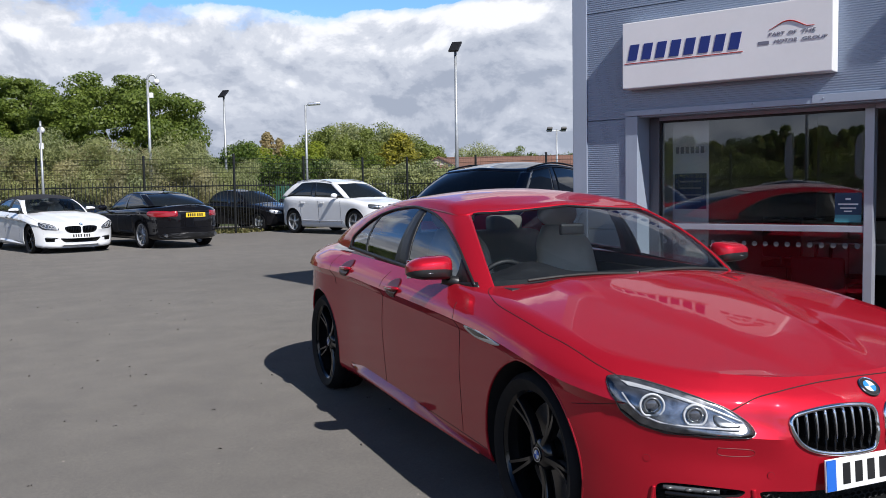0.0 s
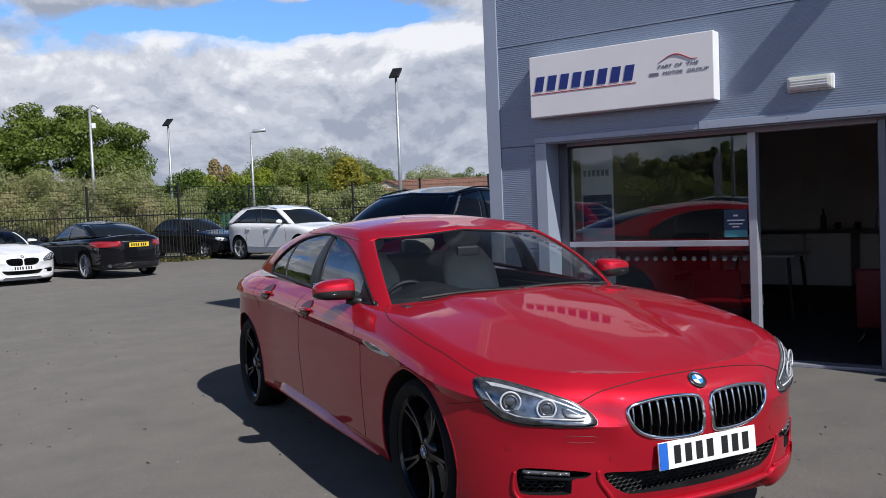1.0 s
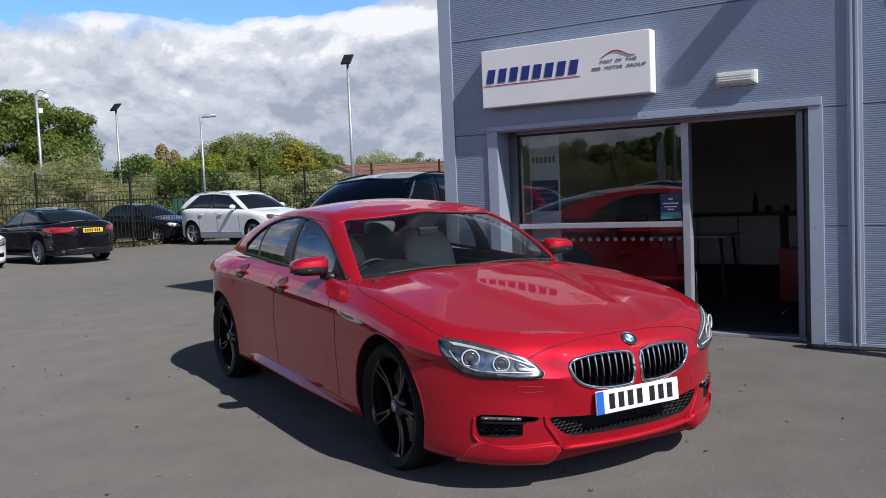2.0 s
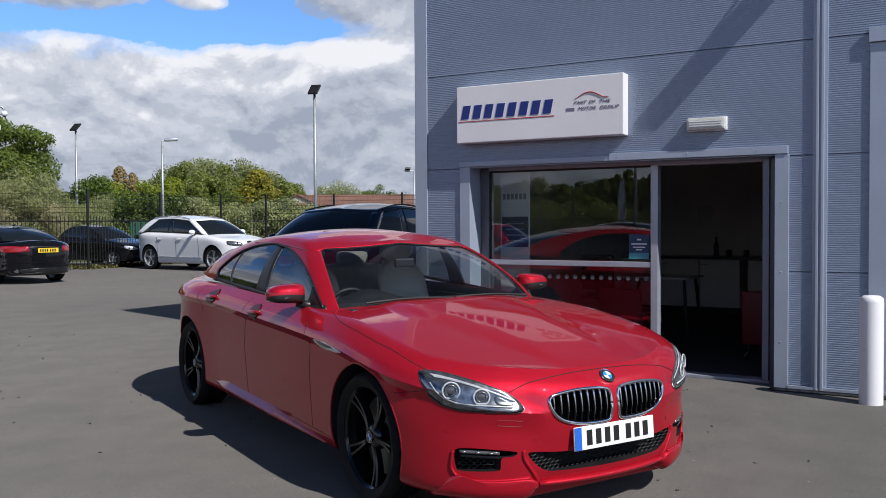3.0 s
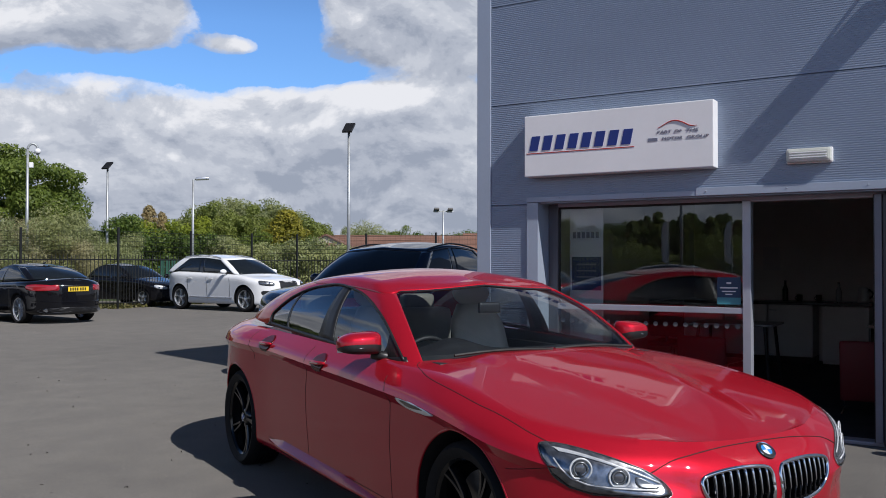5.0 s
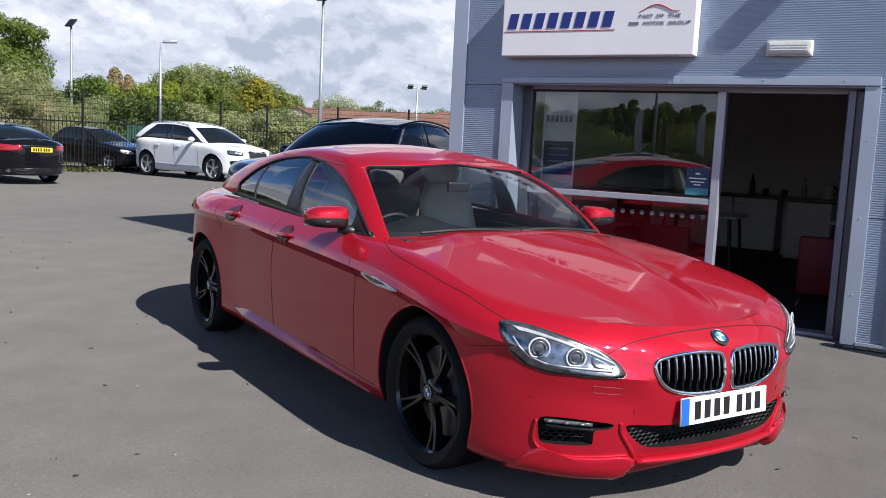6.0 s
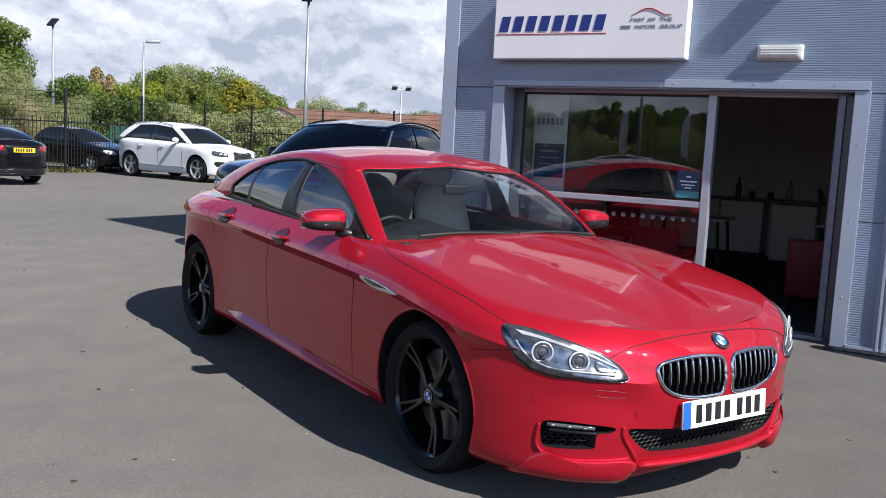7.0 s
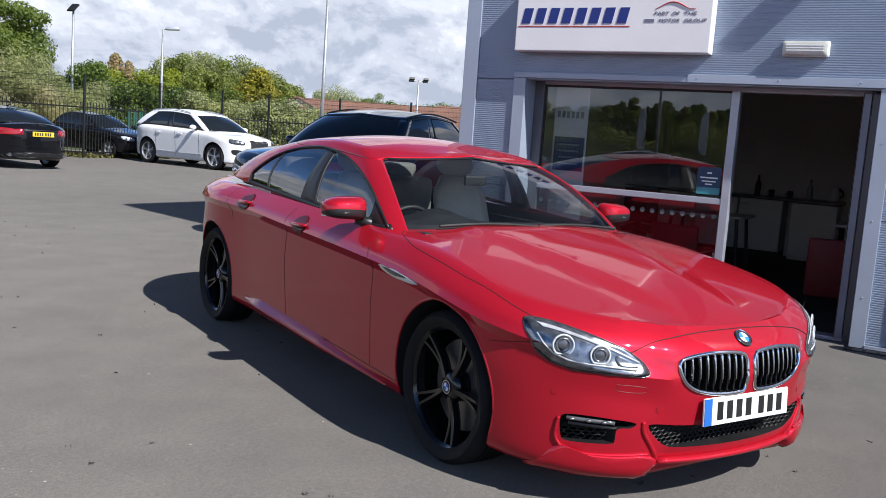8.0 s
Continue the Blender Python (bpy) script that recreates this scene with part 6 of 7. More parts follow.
# dark hatchbacks
HATCH = car_spec(2.62, 0.85, 0.72, 0.90, 0.32, 0.72, 0.92, 0.96, 1.0, (0.80, 1.0), 1.02, (-0.45, -1.30, -2.65, -3.15), (1.39, 1.46, 1.40), 0.77, 0.56)
for k, (x, y, h, mat, lab) in enumerate(((17.6, 22.2, -88, M_BLACKPAINT, "black hatchback parked behind the railings"), (13.0, 30.2, -60, M_BLACKPAINT, "black hatchback parked in the far row"), (14.6, 28.6, -60, M_NAVYPAINT, "dark blue hatchback parked in the far row"),
                                         (-9.5, 6.9, 80, M_NAVYPAINT, "dark blue hatchback parked across the yard"), (-6.6, 9.5, 86, M_RED, "red hatchback parked across the yard"))):
    hb, skin = plain_car("hatchback", pose(x, y, 0, 0, 0, h), HATCH, mat, lab, (0.22, FIVE), M_SILVER, pillars=(0.30, 0.47, 0.72))
    front_face(hb, skin, HATCH, [(0.78, 0.74), (0.62, 0.72), (0.48, 0.66), (0.50, 0.60), (0.66, 0.60), (0.80, 0.65)], None, [[(0.0, 0.64), (0.40, 0.64), (0.38, 0.58), (0.0, 0.57), (-0.38, 0.58), (-0.40, 0.64)], [(0.0, 0.42), (0.5, 0.43), (0.45, 0.30), (0.0, 0.29), (-0.45, 0.30), (-0.5, 0.43)]])

# ---- signs and fittings on the facade ----
sign = thing("fascia_sign", pose(FX, 0.93, 2.526), "white box sign with navy lettering bars above the window", "sign")
part("tray", boxes((-0.143, 0.0, -0.875, 0.875, -0.284, 0.284), bevel=0.008), M_SIGNWHITE, sign)
for i in range(8):
    y = 0.822 - 0.1275 * i
    q = [(y, -0.044), (y - 0.084, -0.044), (y - 0.112, 0.090), (y - 0.028, 0.090)]
    b = bmesh.new()
    grid(b, [[(x, a, z) for a, z in q] for x in (-0.1475, -0.143)], close=True)
    b.faces.new([b.verts.new((-0.1475, a, z)) for a, z in q])
    bmesh.ops.remove_doubles(b, verts=b.verts, dist=0.0001)
    part("slanted_bar", b, M_NAVY, sign)
part("underline", boxes((-0.1465, -0.143, -0.19, 0.85, -0.072, -0.065)), M_SIGNRED, sign, "thin red line")
arc = [Vector((-0.1465, -0.40 - 0.34 * t / 20, 0.075 + 0.055 * math.sin(math.pi * min(1, t / 17)) ** 1.3)) for t in range(21)]
part("red_arc", tube(arc, lambda t: 0.002 + 0.003 * math.sin(math.pi * t), 6), M_SIGNRED, sign, "thin red curved line")
for text, y, z, w_ in (("PART", -0.455, 0.038, 0.125), ("OF", -0.575, 0.038, 0.065), ("THE", -0.695, 0.038, 0.105), ("MOTOR", -0.525, -0.020, 0.175), ("GROUP", -0.74, -0.020, 0.185)):
    words(text, 0.038, Matrix.Translation((-0.146, y, z)) @ pose(0, 0, 0, 90, 0, -90), M_LETTERGREY, sign, extrude=0.0015, shear=0.15, width=w_)
part("word_bar", boxes((-0.1465, -0.143, -0.398, -0.315, -0.034, -0.008)), M_LETTERGREY, sign)

lamp = thing("bulkhead_light", pose(FX, -0.672, 2.302), "white bulkhead light above the door", "light")
part("base", boxes((-0.03, 0.0, -0.175, 0.175, -0.062, 0.062), bevel=0.012), M_SIGNWHITE, lamp)
part("diffuser", boxes((-0.095, -0.03, -0.168, 0.168, -0.055, 0.055), bevel=0.022), surface("frosted_diffuser", (0.60, 0.62, 0.56), 0.25, 0, 0.12, 12, 60, coat=0.3), lamp, "frosted ribbed diffuser", smooth=False)
for k in (-0.02, 0.0, 0.02):
    part("rib", boxes((-0.099, -0.094, -0.14, 0.14, k - 0.004, k + 0.004), bevel=0.001), M_SIGNWHITE, lamp)

flood = thing("floodlight", pose(FX, -1.58, 3.81), "black floodlight on a bracket high on the wall", "light")
part("bracket_arm", rods(((0, 0.13, 0.22), (-0.24, 0.125, 0.02), 0.012), ((0, -0.13, 0.22), (-0.24, -0.125, 0.02), 0.012), ((-0.24, 0.13, 0.02), (-0.24, 0.1, 0.02), 0.02), ((-0.24, -0.13, 0.02), (-0.24, -0.1, 0.02), 0.02), n=8), M_BLACK, flood)
part("wall_plate", boxes((-0.012, 0.0, -0.16, 0.16, 0.16, 0.28), bevel=0.003), M_BLACK, flood)
part("cable", tube([Vector((-0.10 * (1 - t / 8), 0.02, 0.05 * (t / 8) + 0.10 * math.sin(math.pi * t / 8) - 0.03)) for t in range(9)], 0.005, 6), M_BLACK, flood)
part("housing", box(bmesh.new(), -0.17, 0.17, -0.105, 0.105, -0.055, 0.055, 0.015, pose(-0.28, 0, 0.0, 0, -6, 0)), M_BLACK, flood)
part("front_glass", box(bmesh.new(), -0.15, 0.15, -0.09, 0.09, -0.061, -0.0545, 0.002, pose(-0.28, 0, 0.0, 0, -6, 0)), M_DARKGLASS, flood)

bol = thing("bollard", pose(3.93, -2.03, 0), "tall white round protective bollard by the wall", "bollard")
part("post", lathe([(0.0, 0.855), (0.06, 0.85), (0.085, 0.83), (0.088, 0.80), (0.088, 0.0)], 32, "z"), M_SIGNWHITE, bol, smooth=True)
# kerb strip, drain cover, and a black slatted strip under the wall
cover = thing("drain_cover", pose(3.55, -2.35, 0.004), "small dark iron drain cover in the asphalt", "drain")
part("plate", boxes((-0.16, 0.16, -0.16, 0.16, -0.004, 0.006), bevel=0.002), M_BLACK, cover)
for i in range(6):
    part("slot", boxes((-0.12, 0.12, -0.11 + 0.044 * i - 0.008, -0.11 + 0.044 * i + 0.008, 0.006, 0.008)), M_STEEL, cover)

# thin black strip with cross slats, laid along the wall foot
foot_run = thing("foot_strip", pose(FX - 0.115, -1.22, 0.0), "dark slatted strip along the foot of the wall", "drain")
part("strip_bed", boxes((-0.055, 0.055, -5.0, 0.0, -0.002, 0.005)), M_BLACK, foot_run)
part("edge", boxes((-0.066, -0.055, -5.0, 0.0, -0.002, 0.010), (0.055, 0.066, -5.0, 0.0, -0.002, 0.010)), M_FENCE, foot_run)
for i in range(50):
    part("slat", boxes((-0.055, 0.055, -0.06 - 0.1 * i, -0.035 - 0.1 * i, 0.005, 0.009)), M_MESH, foot_run)

# ---- office behind the glass ----
M_CUP = surface("cupboard_white", (0.70, 0.70, 0.68), 0.4, 0, 0.04)
M_WORKTOP = surface("worktop_black", (0.02, 0.02, 0.022), 0.3, 0, 0.2)
M_REDSEAT = surface("red_upholstery", (0.13, 0.008, 0.012), 0.6, 0, 0.1, 6, 150, bump=0.1)
M_TABLE = surface("table_top_grey", (0.35, 0.34, 0.32), 0.4, 0, 0.06)
for i, y in enumerate((1.75, 1.13, 0.51)):
    cab = thing("kitchen_cabinet", pose(10.15, y, 0.02), "white base cabinet with slab door", "cabinet", "base cabinets")
    part("carcass", boxes((0.0, 0.58, -0.30, 0.30, 0.10, 0.84)), M_CUP, cab)
    part("door", boxes((-0.02, 0.0, -0.295, 0.295, 0.11, 0.83), bevel=0.003), M_CUP, cab)
    part("handle", rods(((-0.04, 0.18, 0.76), (-0.04, 0.28, 0.76), 0.006)), M_STEEL, cab)
    part("plinth", boxes((0.04, 0.58, -0.30, 0.30, 0.0, 0.10)), M_WORKTOP, cab)
fridge = thing("under_counter_fridge", pose(10.12, -0.22, 0.02), "white fridge standing under the worktop", "fridge")
part("case", boxes((0.02, 0.6, -0.30, 0.30, 0.02, 0.83), bevel=0.01), M_CUP, fridge)
part("door", boxes((-0.03, 0.015, -0.30, 0.30, 0.06, 0.83), bevel=0.012), M_CUP, fridge)
part("foot", boxes((0.05, 0.1, -0.25, -0.2, 0.0, 0.02), (0.05, 0.1, 0.2, 0.25, 0.0, 0.02)), M_BLACK, fridge)
top = part("worktop", boxes((10.09, 10.745, -0.56, 2.045, 0.862, 0.902), bevel=0.004), M_WORKTOP, label="long black laminate worktop over the cabinets", category="worktop")
M_BOTTLE = surface("bottle_dark", (0.03, 0.05, 0.03), 0.15, 0, 0.1)
M_WATER = surface("bottle_pale", (0.5, 0.55, 0.55), 0.2, 0, 0.1)
for y, h, mat, lab in ((0.62, 0.30, M_BOTTLE, "dark green glass bottle on the worktop"), (-0.10, 0.28, M_WATER, "clear spray bottle on the worktop")):
    o = thing("bottle", pose(10.4, y, 0.902), lab, "bottle")
    part("body", lathe([(0.0, 0.0), (0.038, 0.0), (0.04, 0.02), (0.04, h * 0.55), (0.016, h * 0.78), (0.014, h * 0.95), (0.0, h * 0.95)], 20, "z"), mat, o, smooth=True)
    part("cap", rods(((0, 0, h * 0.95), (0, 0, h), 0.017)), M_BLACK, o)
for y in (0.42, 0.16):
    o = thing("mug", pose(10.38, y, 0.902), "dark cup standing on the worktop", "cup")
    part("cup", lathe([(0.0, 0.005), (0.03, 0.0), (0.04, 0.03), (0.042, 0.10), (0.038, 0.10), (0.034, 0.02), (0.0, 0.012)], 20, "z"), M_BLACK, o, smooth=True)
    part("handle", tube([Vector((0, 0.04 + 0.025 * math.sin(math.pi * t / 8), 0.025 + 0.05 * t / 8)) for t in range(9)], 0.005, 6), M_BLACK, o)
ket = thing("kettle", pose(10.4, -0.42, 0.902), "white cordless kettle on the worktop", "kettle")
part("jug", lathe([(0.0, 0.0), (0.075, 0.0), (0.08, 0.03), (0.065, 0.19), (0.05, 0.215), (0.0, 0.225)], 24, "z"), M_CUP, ket, smooth=True)
part("handle", tube([Vector((0, -0.06 - 0.06 * math.sin(math.pi * t / 10), 0.05 + 0.14 * t / 10)) for t in range(11)], 0.012, 8), M_BLACK, ket, smooth=True)
part("socket", boxes((10.735, 10.748, -0.78, -0.62, 1.08, 1.17), bevel=0.003), M_CUP, None, "white double socket on the back wall", category="socket")


def chair(m, lab):
    c = thing("visitor_chair", m, lab, "chair", "red visitor chairs")
    part("seat", boxes((-0.22, 0.24, -0.23, 0.23, 0.42, 0.47), bevel=0.02), M_REDSEAT, c, smooth=True)
    part("backrest", box(bmesh.new(), -0.03, 0.03, -0.24, 0.24, 0.0, 0.56, 0.025, pose(-0.25, 0, 0.15, 0, -6, 0)), M_REDSEAT, c, smooth=True)
    for s in (1, -1):
        pts = [Vector(p) for p in ((-0.25, s * 0.23, 0.40), (-0.22, s * 0.23, 0.44), (0.22, s * 0.23, 0.44), (0.25, s * 0.23, 0.42), (0.25, s * 0.23, 0.03), (0.22, s * 0.23, 0.012), (-0.24, s * 0.23, 0.012))]
        part("frame", tube(pts, 0.011, 8), M_CHROME, c, "chrome cantilever tube")
    return c


chair(pose(5.95, -0.93, 0.02, 0, 0, 4), "red upholstered chair with chrome cantilever frame")
chair(pose(5.72, 0.47, 0.02, 0, 0, -6), "red upholstered chair with chrome cantilever frame")
tab = thing("high_table", pose(7.1, 0.55, 0.02), "small grey table on splayed dark legs", "table")
part("tabletop", boxes((-0.35, 0.35, -0.45, 0.45, 0.73, 0.755), bevel=0.006), M_TABLE, tab)
for sx in (1, -1):
    for sy in (1, -1):
        part("leg", rods(((sx * 0.27, sy * 0.36, 0.73), (sx * 0.33, sy * 0.42, 0.0), 0.018)), M_BLACK, tab)
desk = thing("desk", pose(7.9, -1.15, 0.02), "pale desk with panel legs", "desk")
part("desktop", boxes((-0.4, 0.4, -0.4, 0.4, 0.71, 0.74), bevel=0.004), M_TABLE, desk)
for sy in (1, -1):
    part("panel_leg", boxes((-0.36, 0.36, sy * 0.37 - 0.012, sy * 0.37 + 0.012, 0.0, 0.71)), M_BLACK, desk)
oc = thing("office_chair", pose(7.3, 1.35, 0.02), "black office chair beside the table", "chair")
part("seat", boxes((-0.24, 0.24, -0.24, 0.24, 0.44, 0.50), bevel=0.025), M_DASH, oc, smooth=True)
part("backrest", boxes((-0.27, -0.22, -0.21, 0.21, 0.56, 1.0), bevel=0.022), M_DASH, oc, smooth=True)
part("column", rods(((0, 0, 0.06), (0, 0, 0.45), 0.028), ((-0.24, 0, 0.5), (-0.24, 0, 0.6), 0.02)), M_BLACK, oc)
for k in range(5):
    a = k * 2 * math.pi / 5
    part("foot", rods(((0, 0, 0.09), (0.28 * math.cos(a), 0.28 * math.sin(a), 0.02), 0.018)), M_BLACK, oc)
ban = thing("roller_banner", pose(4.70, 1.40, 0.02, 0, 0, 0), "grey roller banner with a dark blue lower panel", "banner")
M_BAN = surface("banner_grey", (0.62, 0.63, 0.65), 0.6, 0, 0.05)
M_BANBLUE = surface("banner_blue", (0.012, 0.03, 0.12), 0.5, 0, 0.06)
part("screen", boxes((-0.002, 0.002, -0.17, 0.17, 0.08, 1.95)), M_BAN, ban)
part("blue_panel", boxes((-0.006, -0.003, -0.15, 0.15, 1.16, 1.48)), M_BANBLUE, ban)
part("base", boxes((-0.05, 0.05, -0.19, 0.19, 0.0, 0.08), bevel=0.01), M_ALU, ban)
part("text_bars", boxes(*[(-0.006, -0.003, 0.14 - 0.047 * i - 0.03, 0.14 - 0.047 * i, 1.66, 1.72) for i in range(6)], *[(-0.008, -0.006, -0.10, 0.10, 1.40 - 0.06 * i, 1.415 - 0.06 * i) for i in range(4)]), M_LETTERGREY, ban)
pos = part("wall_notice", boxes((10.735, 10.745, 0.75, 1.0, 1.35, 1.7)), M_CUP, label="white notice on the back wall", category="notice")

# ---- railings round the yard ----
FENCE_H = 2.35
# the run along y = 36 is unseen, added to darken the coupe's side
line_far = [(-15.0, 36.0), (-12.0, 36.0), (-9.0, 36.0), (-6.0, 36.0), (-3.0, 36.0), (0.0, 36.0), (2.5, 36.0), (5.0, 36.0), (8.6, 31.8), (11.75, 27.59), (13.94, 24.63), (15.55, 21.9), (18.98, 22.3), (21.74, 22.0), (23.2, 21.0), (23.8, 18.1), (24.3, 15.3), (24.9, 12.4), (25.4, 9.5)]
line_yard = [(-19.0, -14.0 + 3.0 * i) for i in range(13)]
bar_mesh = bpy.data.meshes.new("bar")
bm = rods(((0, 0, 0.10), (0, 0, 1.74), 0.0115), n=6)
bm.to_mesh(bar_mesh)
bm.free()
bar_mesh.materials.append(M_FENCE)


def railings(pts, label, step=0.125):
    f = thing("railings", pose(0, 0, 0), label, "fence")
    for i, (x, y) in enumerate(pts):
        part("post", boxes((x - 0.031, x + 0.031, y - 0.031, y + 0.031, 0.0, FENCE_H + 0.27), bevel=0.006), M_FENCE, f)
        if i + 1 == len(pts):
            break
        a, b = Vector((x, y, 0)), Vector((*pts[i + 1], 0))
        for z in (0.18, 1.58):
            part("rail", rods((a + Vector((0, 0, z)), b + Vector((0, 0, z)), 0.02), n=6), M_FENCE, f)
        for z in (1.86, 2.02, 2.18, 2.34, 2.50):
            part("wire", rods((a + Vector((0, 0, z)), b + Vector((0, 0, z)), 0.006), n=4), M_FENCE, f)
        if step < 0.15:
            m = int((b - a).length / 0.1)
            part("wire_mesh", rods(*[(a + (b - a) * k / m + Vector((0, 0, 1.74)), a + (b - a) * k / m + Vector((0, 0, 2.52)), 0.0035) for k in range(1, m)], n=4), M_FENCE, f)
        n = int((b - a).length / step)
        for k in range(1, n):
            o = new("bar", bar_mesh)
            o.parent = f
            o.location = a + (b - a) * k / n
    return f


railings(line_far, "black steel railings round the car park")
railings(line_yard, "black steel railings across the yard", 0.16)
gf = thing("green_fence", pose(19.6, 24.9, 0, 0, 0, -38), "green steel fence panels beyond the railings", "fence")
M_GREENF = surface("fence_green", (0.018, 0.085, 0.055), 0.5, 0.1, 0.1)
for i in range(14, 26):
    part("pale", boxes((-2.6 + 0.2 * i, -2.46 + 0.2 * i, -0.01, 0.01, 0.05, 1.6)), M_GREENF, gf)
part("rail", boxes((0.1, 2.7, 0.01, 0.05, 1.3, 1.36), (0.1, 2.7, 0.01, 0.05, 0.4, 0.46)), M_GREENF, gf)

# ---- lamp columns ----
def column(x, y, h, r, kind, label, turn=0.0, lower=None):
    o = thing("street_lamp", pose(x, y, 0, 0, 0, turn), label, "lamp post", "lamp posts")
    part("pole", rods(((0, 0, 0), (0, 0, h), r, r * 0.62), n=14), M_STEEL, o, smooth=True)
    part("base_collar", rods(((0, 0, 0), (0, 0, 1.1), r * 1.35), n=14), lower or M_STEEL, o)
    if kind == "flood":
        part("yoke", rods(((0, 0, h), (0.06, 0, h + 0.12), 0.03), n=8), M_BLACK, o)
        part("lamp_head", box(bmesh.new(), -0.28, 0.28, -0.17, 0.17, -0.035, 0.035, 0.02, pose(-0.02, 0, h + 0.16, 0, -38, 0)), M_BLACK, o, "tilted black flat lamp head")
    elif kind == "arm":
        part("arm", rods(((0, 0, h), (0.25, 0, h + 0.02), 0.03), n=8), M_STEEL, o)
        part("lamp_head", box(bmesh.new(), 0.12, 0.72, -0.13, 0.13, -0.04, 0.10, 0.035, pose(0, 0, h, 0, -4, 0)), M_SILVER, o, "pale horizontal lamp head", smooth=True)
    elif kind == "camera":
        pts = [Vector((0.17 - 0.17 * math.cos(math.pi * t / 12), 0, h + 0.2 * math.sin(math.pi * t / 12))) for t in range(13)]
        part("swan_neck", tube(pts, r * 0.6, 8), M_STEEL, o, smooth=True)
        bm_ = bmesh.new()
        bmesh.ops.create_uvsphere(bm_, u_segments=18, v_segments=10, radius=0.115, matrix=Matrix.Translation((0.34, 0, h - 0.07)))
        part("camera_dome", bm_, M_SIGNWHITE, o, "white dome camera", smooth=True)
        part("dome_window", lathe([(0.0, -0.09), (0.05, -0.07), (0.085, -0.02), (0.095, 0.0)], 16, "z"), M_DARKGLASS, o).location = (0.34, 0, h - 0.12)
        part("side_box", boxes((0.05, 0.20, -0.07, 0.07, h - 0.70, h - 0.5), bevel=0.02), M_SIGNWHITE, o)
    elif kind == "twin":
        for s in (1, -1):
            part("lamp_head", box(bmesh.new(), -0.3, 0.3, -0.2, 0.2, -0.08, 0.08, 0.02, pose(0, s * 0.55, h, 0, 20, 0)), M_BLACK, o)
        part("cross_arm", rods(((0, -0.8, h - 0.1), (0, 0.8, h - 0.1), 0.04), n=8), M_STEEL, o)
    return o


column(20.27, 16.23, 5.85, 0.07, "flood", "tall galvanised lamp post with a tilted black floodlight", 20)
column(23.55, 32.79, 5.85, 0.075, "flood", "galvanised lamp post with a black floodlight", 20)
column(26.01, 29.82, 5.42, 0.075, "arm", "grey lamp post with a horizontal lantern", -45)
column(16.84, 28.71, 5.75, 0.072, "camera", "white post with a dome security camera", -40, M_BLACK)
column(56.65, 34.74, 5.8, 0.10, "twin", "distant post with two floodlights", 40)
column(11.30, 26.30, 3.55, 0.05, "camera", "white post with a security camera", 60)
column(-11.0, 5.0, 6.0, 0.05, "flood", "galvanised lamp post across the yard", 0)
for x, y in ((-12.5, 5.8), (-13.6, 4.3)):
    fl = thing("feather_flag", pose(x, y, 0), "white feather flag on a thin pole", "flag", "feather flags")
    part("pole", rods(((0, 0, 0), (0, 0, 2.75), 0.018, 0.010), n=8), M_STEEL, fl)
    b = bmesh.new()
    grid(b, [[(0.02 + 0.03 * math.sin(3 * z), 0.02 + w_ * k / 4, z) for k in range(5)] for z, w_ in ((1.45, 0.04), (1.52, 0.14), (1.6, 0.19), (2.05, 0.20), (2.4, 0.18), (2.62, 0.11), (2.70, 0.02))])
    part("cloth", solid(b, 0.004), M_SIGNWHITE, fl, smooth=True)
    part("foot", lathe([(0.0, 0.06), (0.2, 0.05), (0.22, 0.0), (0.0, 0.0)], 18, "z"), M_BLACK, fl)

# ---- houses beyond the trees ----
M_BRICK = surface("brick_red", (0.30, 0.12, 0.08), 0.85, 0, 0.2, 1.5, 25)
M_TILE = surface("roof_tiles_red", (0.20, 0.105, 0.075), 0.8, 0, 0.2, 0.8, 12)
M_STUCCO = surface("stucco_cream", (0.55, 0.50, 0.44), 0.85, 0, 0.1)


def house(x, y, turn, L, D, eave, ridge, wall_mat, label):
    h = thing("house", pose(x, y, 0, 0, 0, turn), label, "house", "houses")
    b = boxes((-L / 2, L / 2, -D / 2, D / 2, 0, eave))
    for s in (1, -1):
        b.faces.new([b.verts.new((s * L / 2, yy, z)) for yy, z in ((-D / 2, eave), (D / 2, eave), (0, ridge - 0.1))])
    part("wall", b, wall_mat, h)
    b = bmesh.new()
    for s in (1, -1):
        n = 12
        rows = []
        for i in range(n + 1):
            t = i / n
            yy, z = s * (D / 2 + 0.3) * (1 - t), eave - 0.15 + (ridge - eave + 0.15) * t
            rows.append([(xx, yy, z) for xx in (-L / 2 - 0.2, L / 2 + 0.2)])
            if i < n:
                rows.append([(xx, s * (D / 2 + 0.3) * (1 - (i + 1) / n), z + (ridge - eave + 0.15) / n - 0.03) for xx in (-L / 2 - 0.2, L / 2 + 0.2)])
        grid(b, rows)
    r = part("roof", solid(b, 0.08), M_TILE, h, "red tiled pitched roof")
    for k in range(3):
        xx = -L / 2 + L * (k + 0.5) / 3
        for s in (1, -1):
            w_ = part("window", boxes((xx - 0.55, xx + 0.55, s * D / 2 - 0.05, s * D / 2 + 0.05, 1.0, 2.2), bevel=0.01), M_SIGNWHITE, h)
            part("pane", boxes((xx - 0.48, xx + 0.48, s * (D / 2 + 0.03) - 0.03, s * (D / 2 + 0.03) + 0.03, 1.07, 2.13)), M_DARKGLASS, w_)
    return h


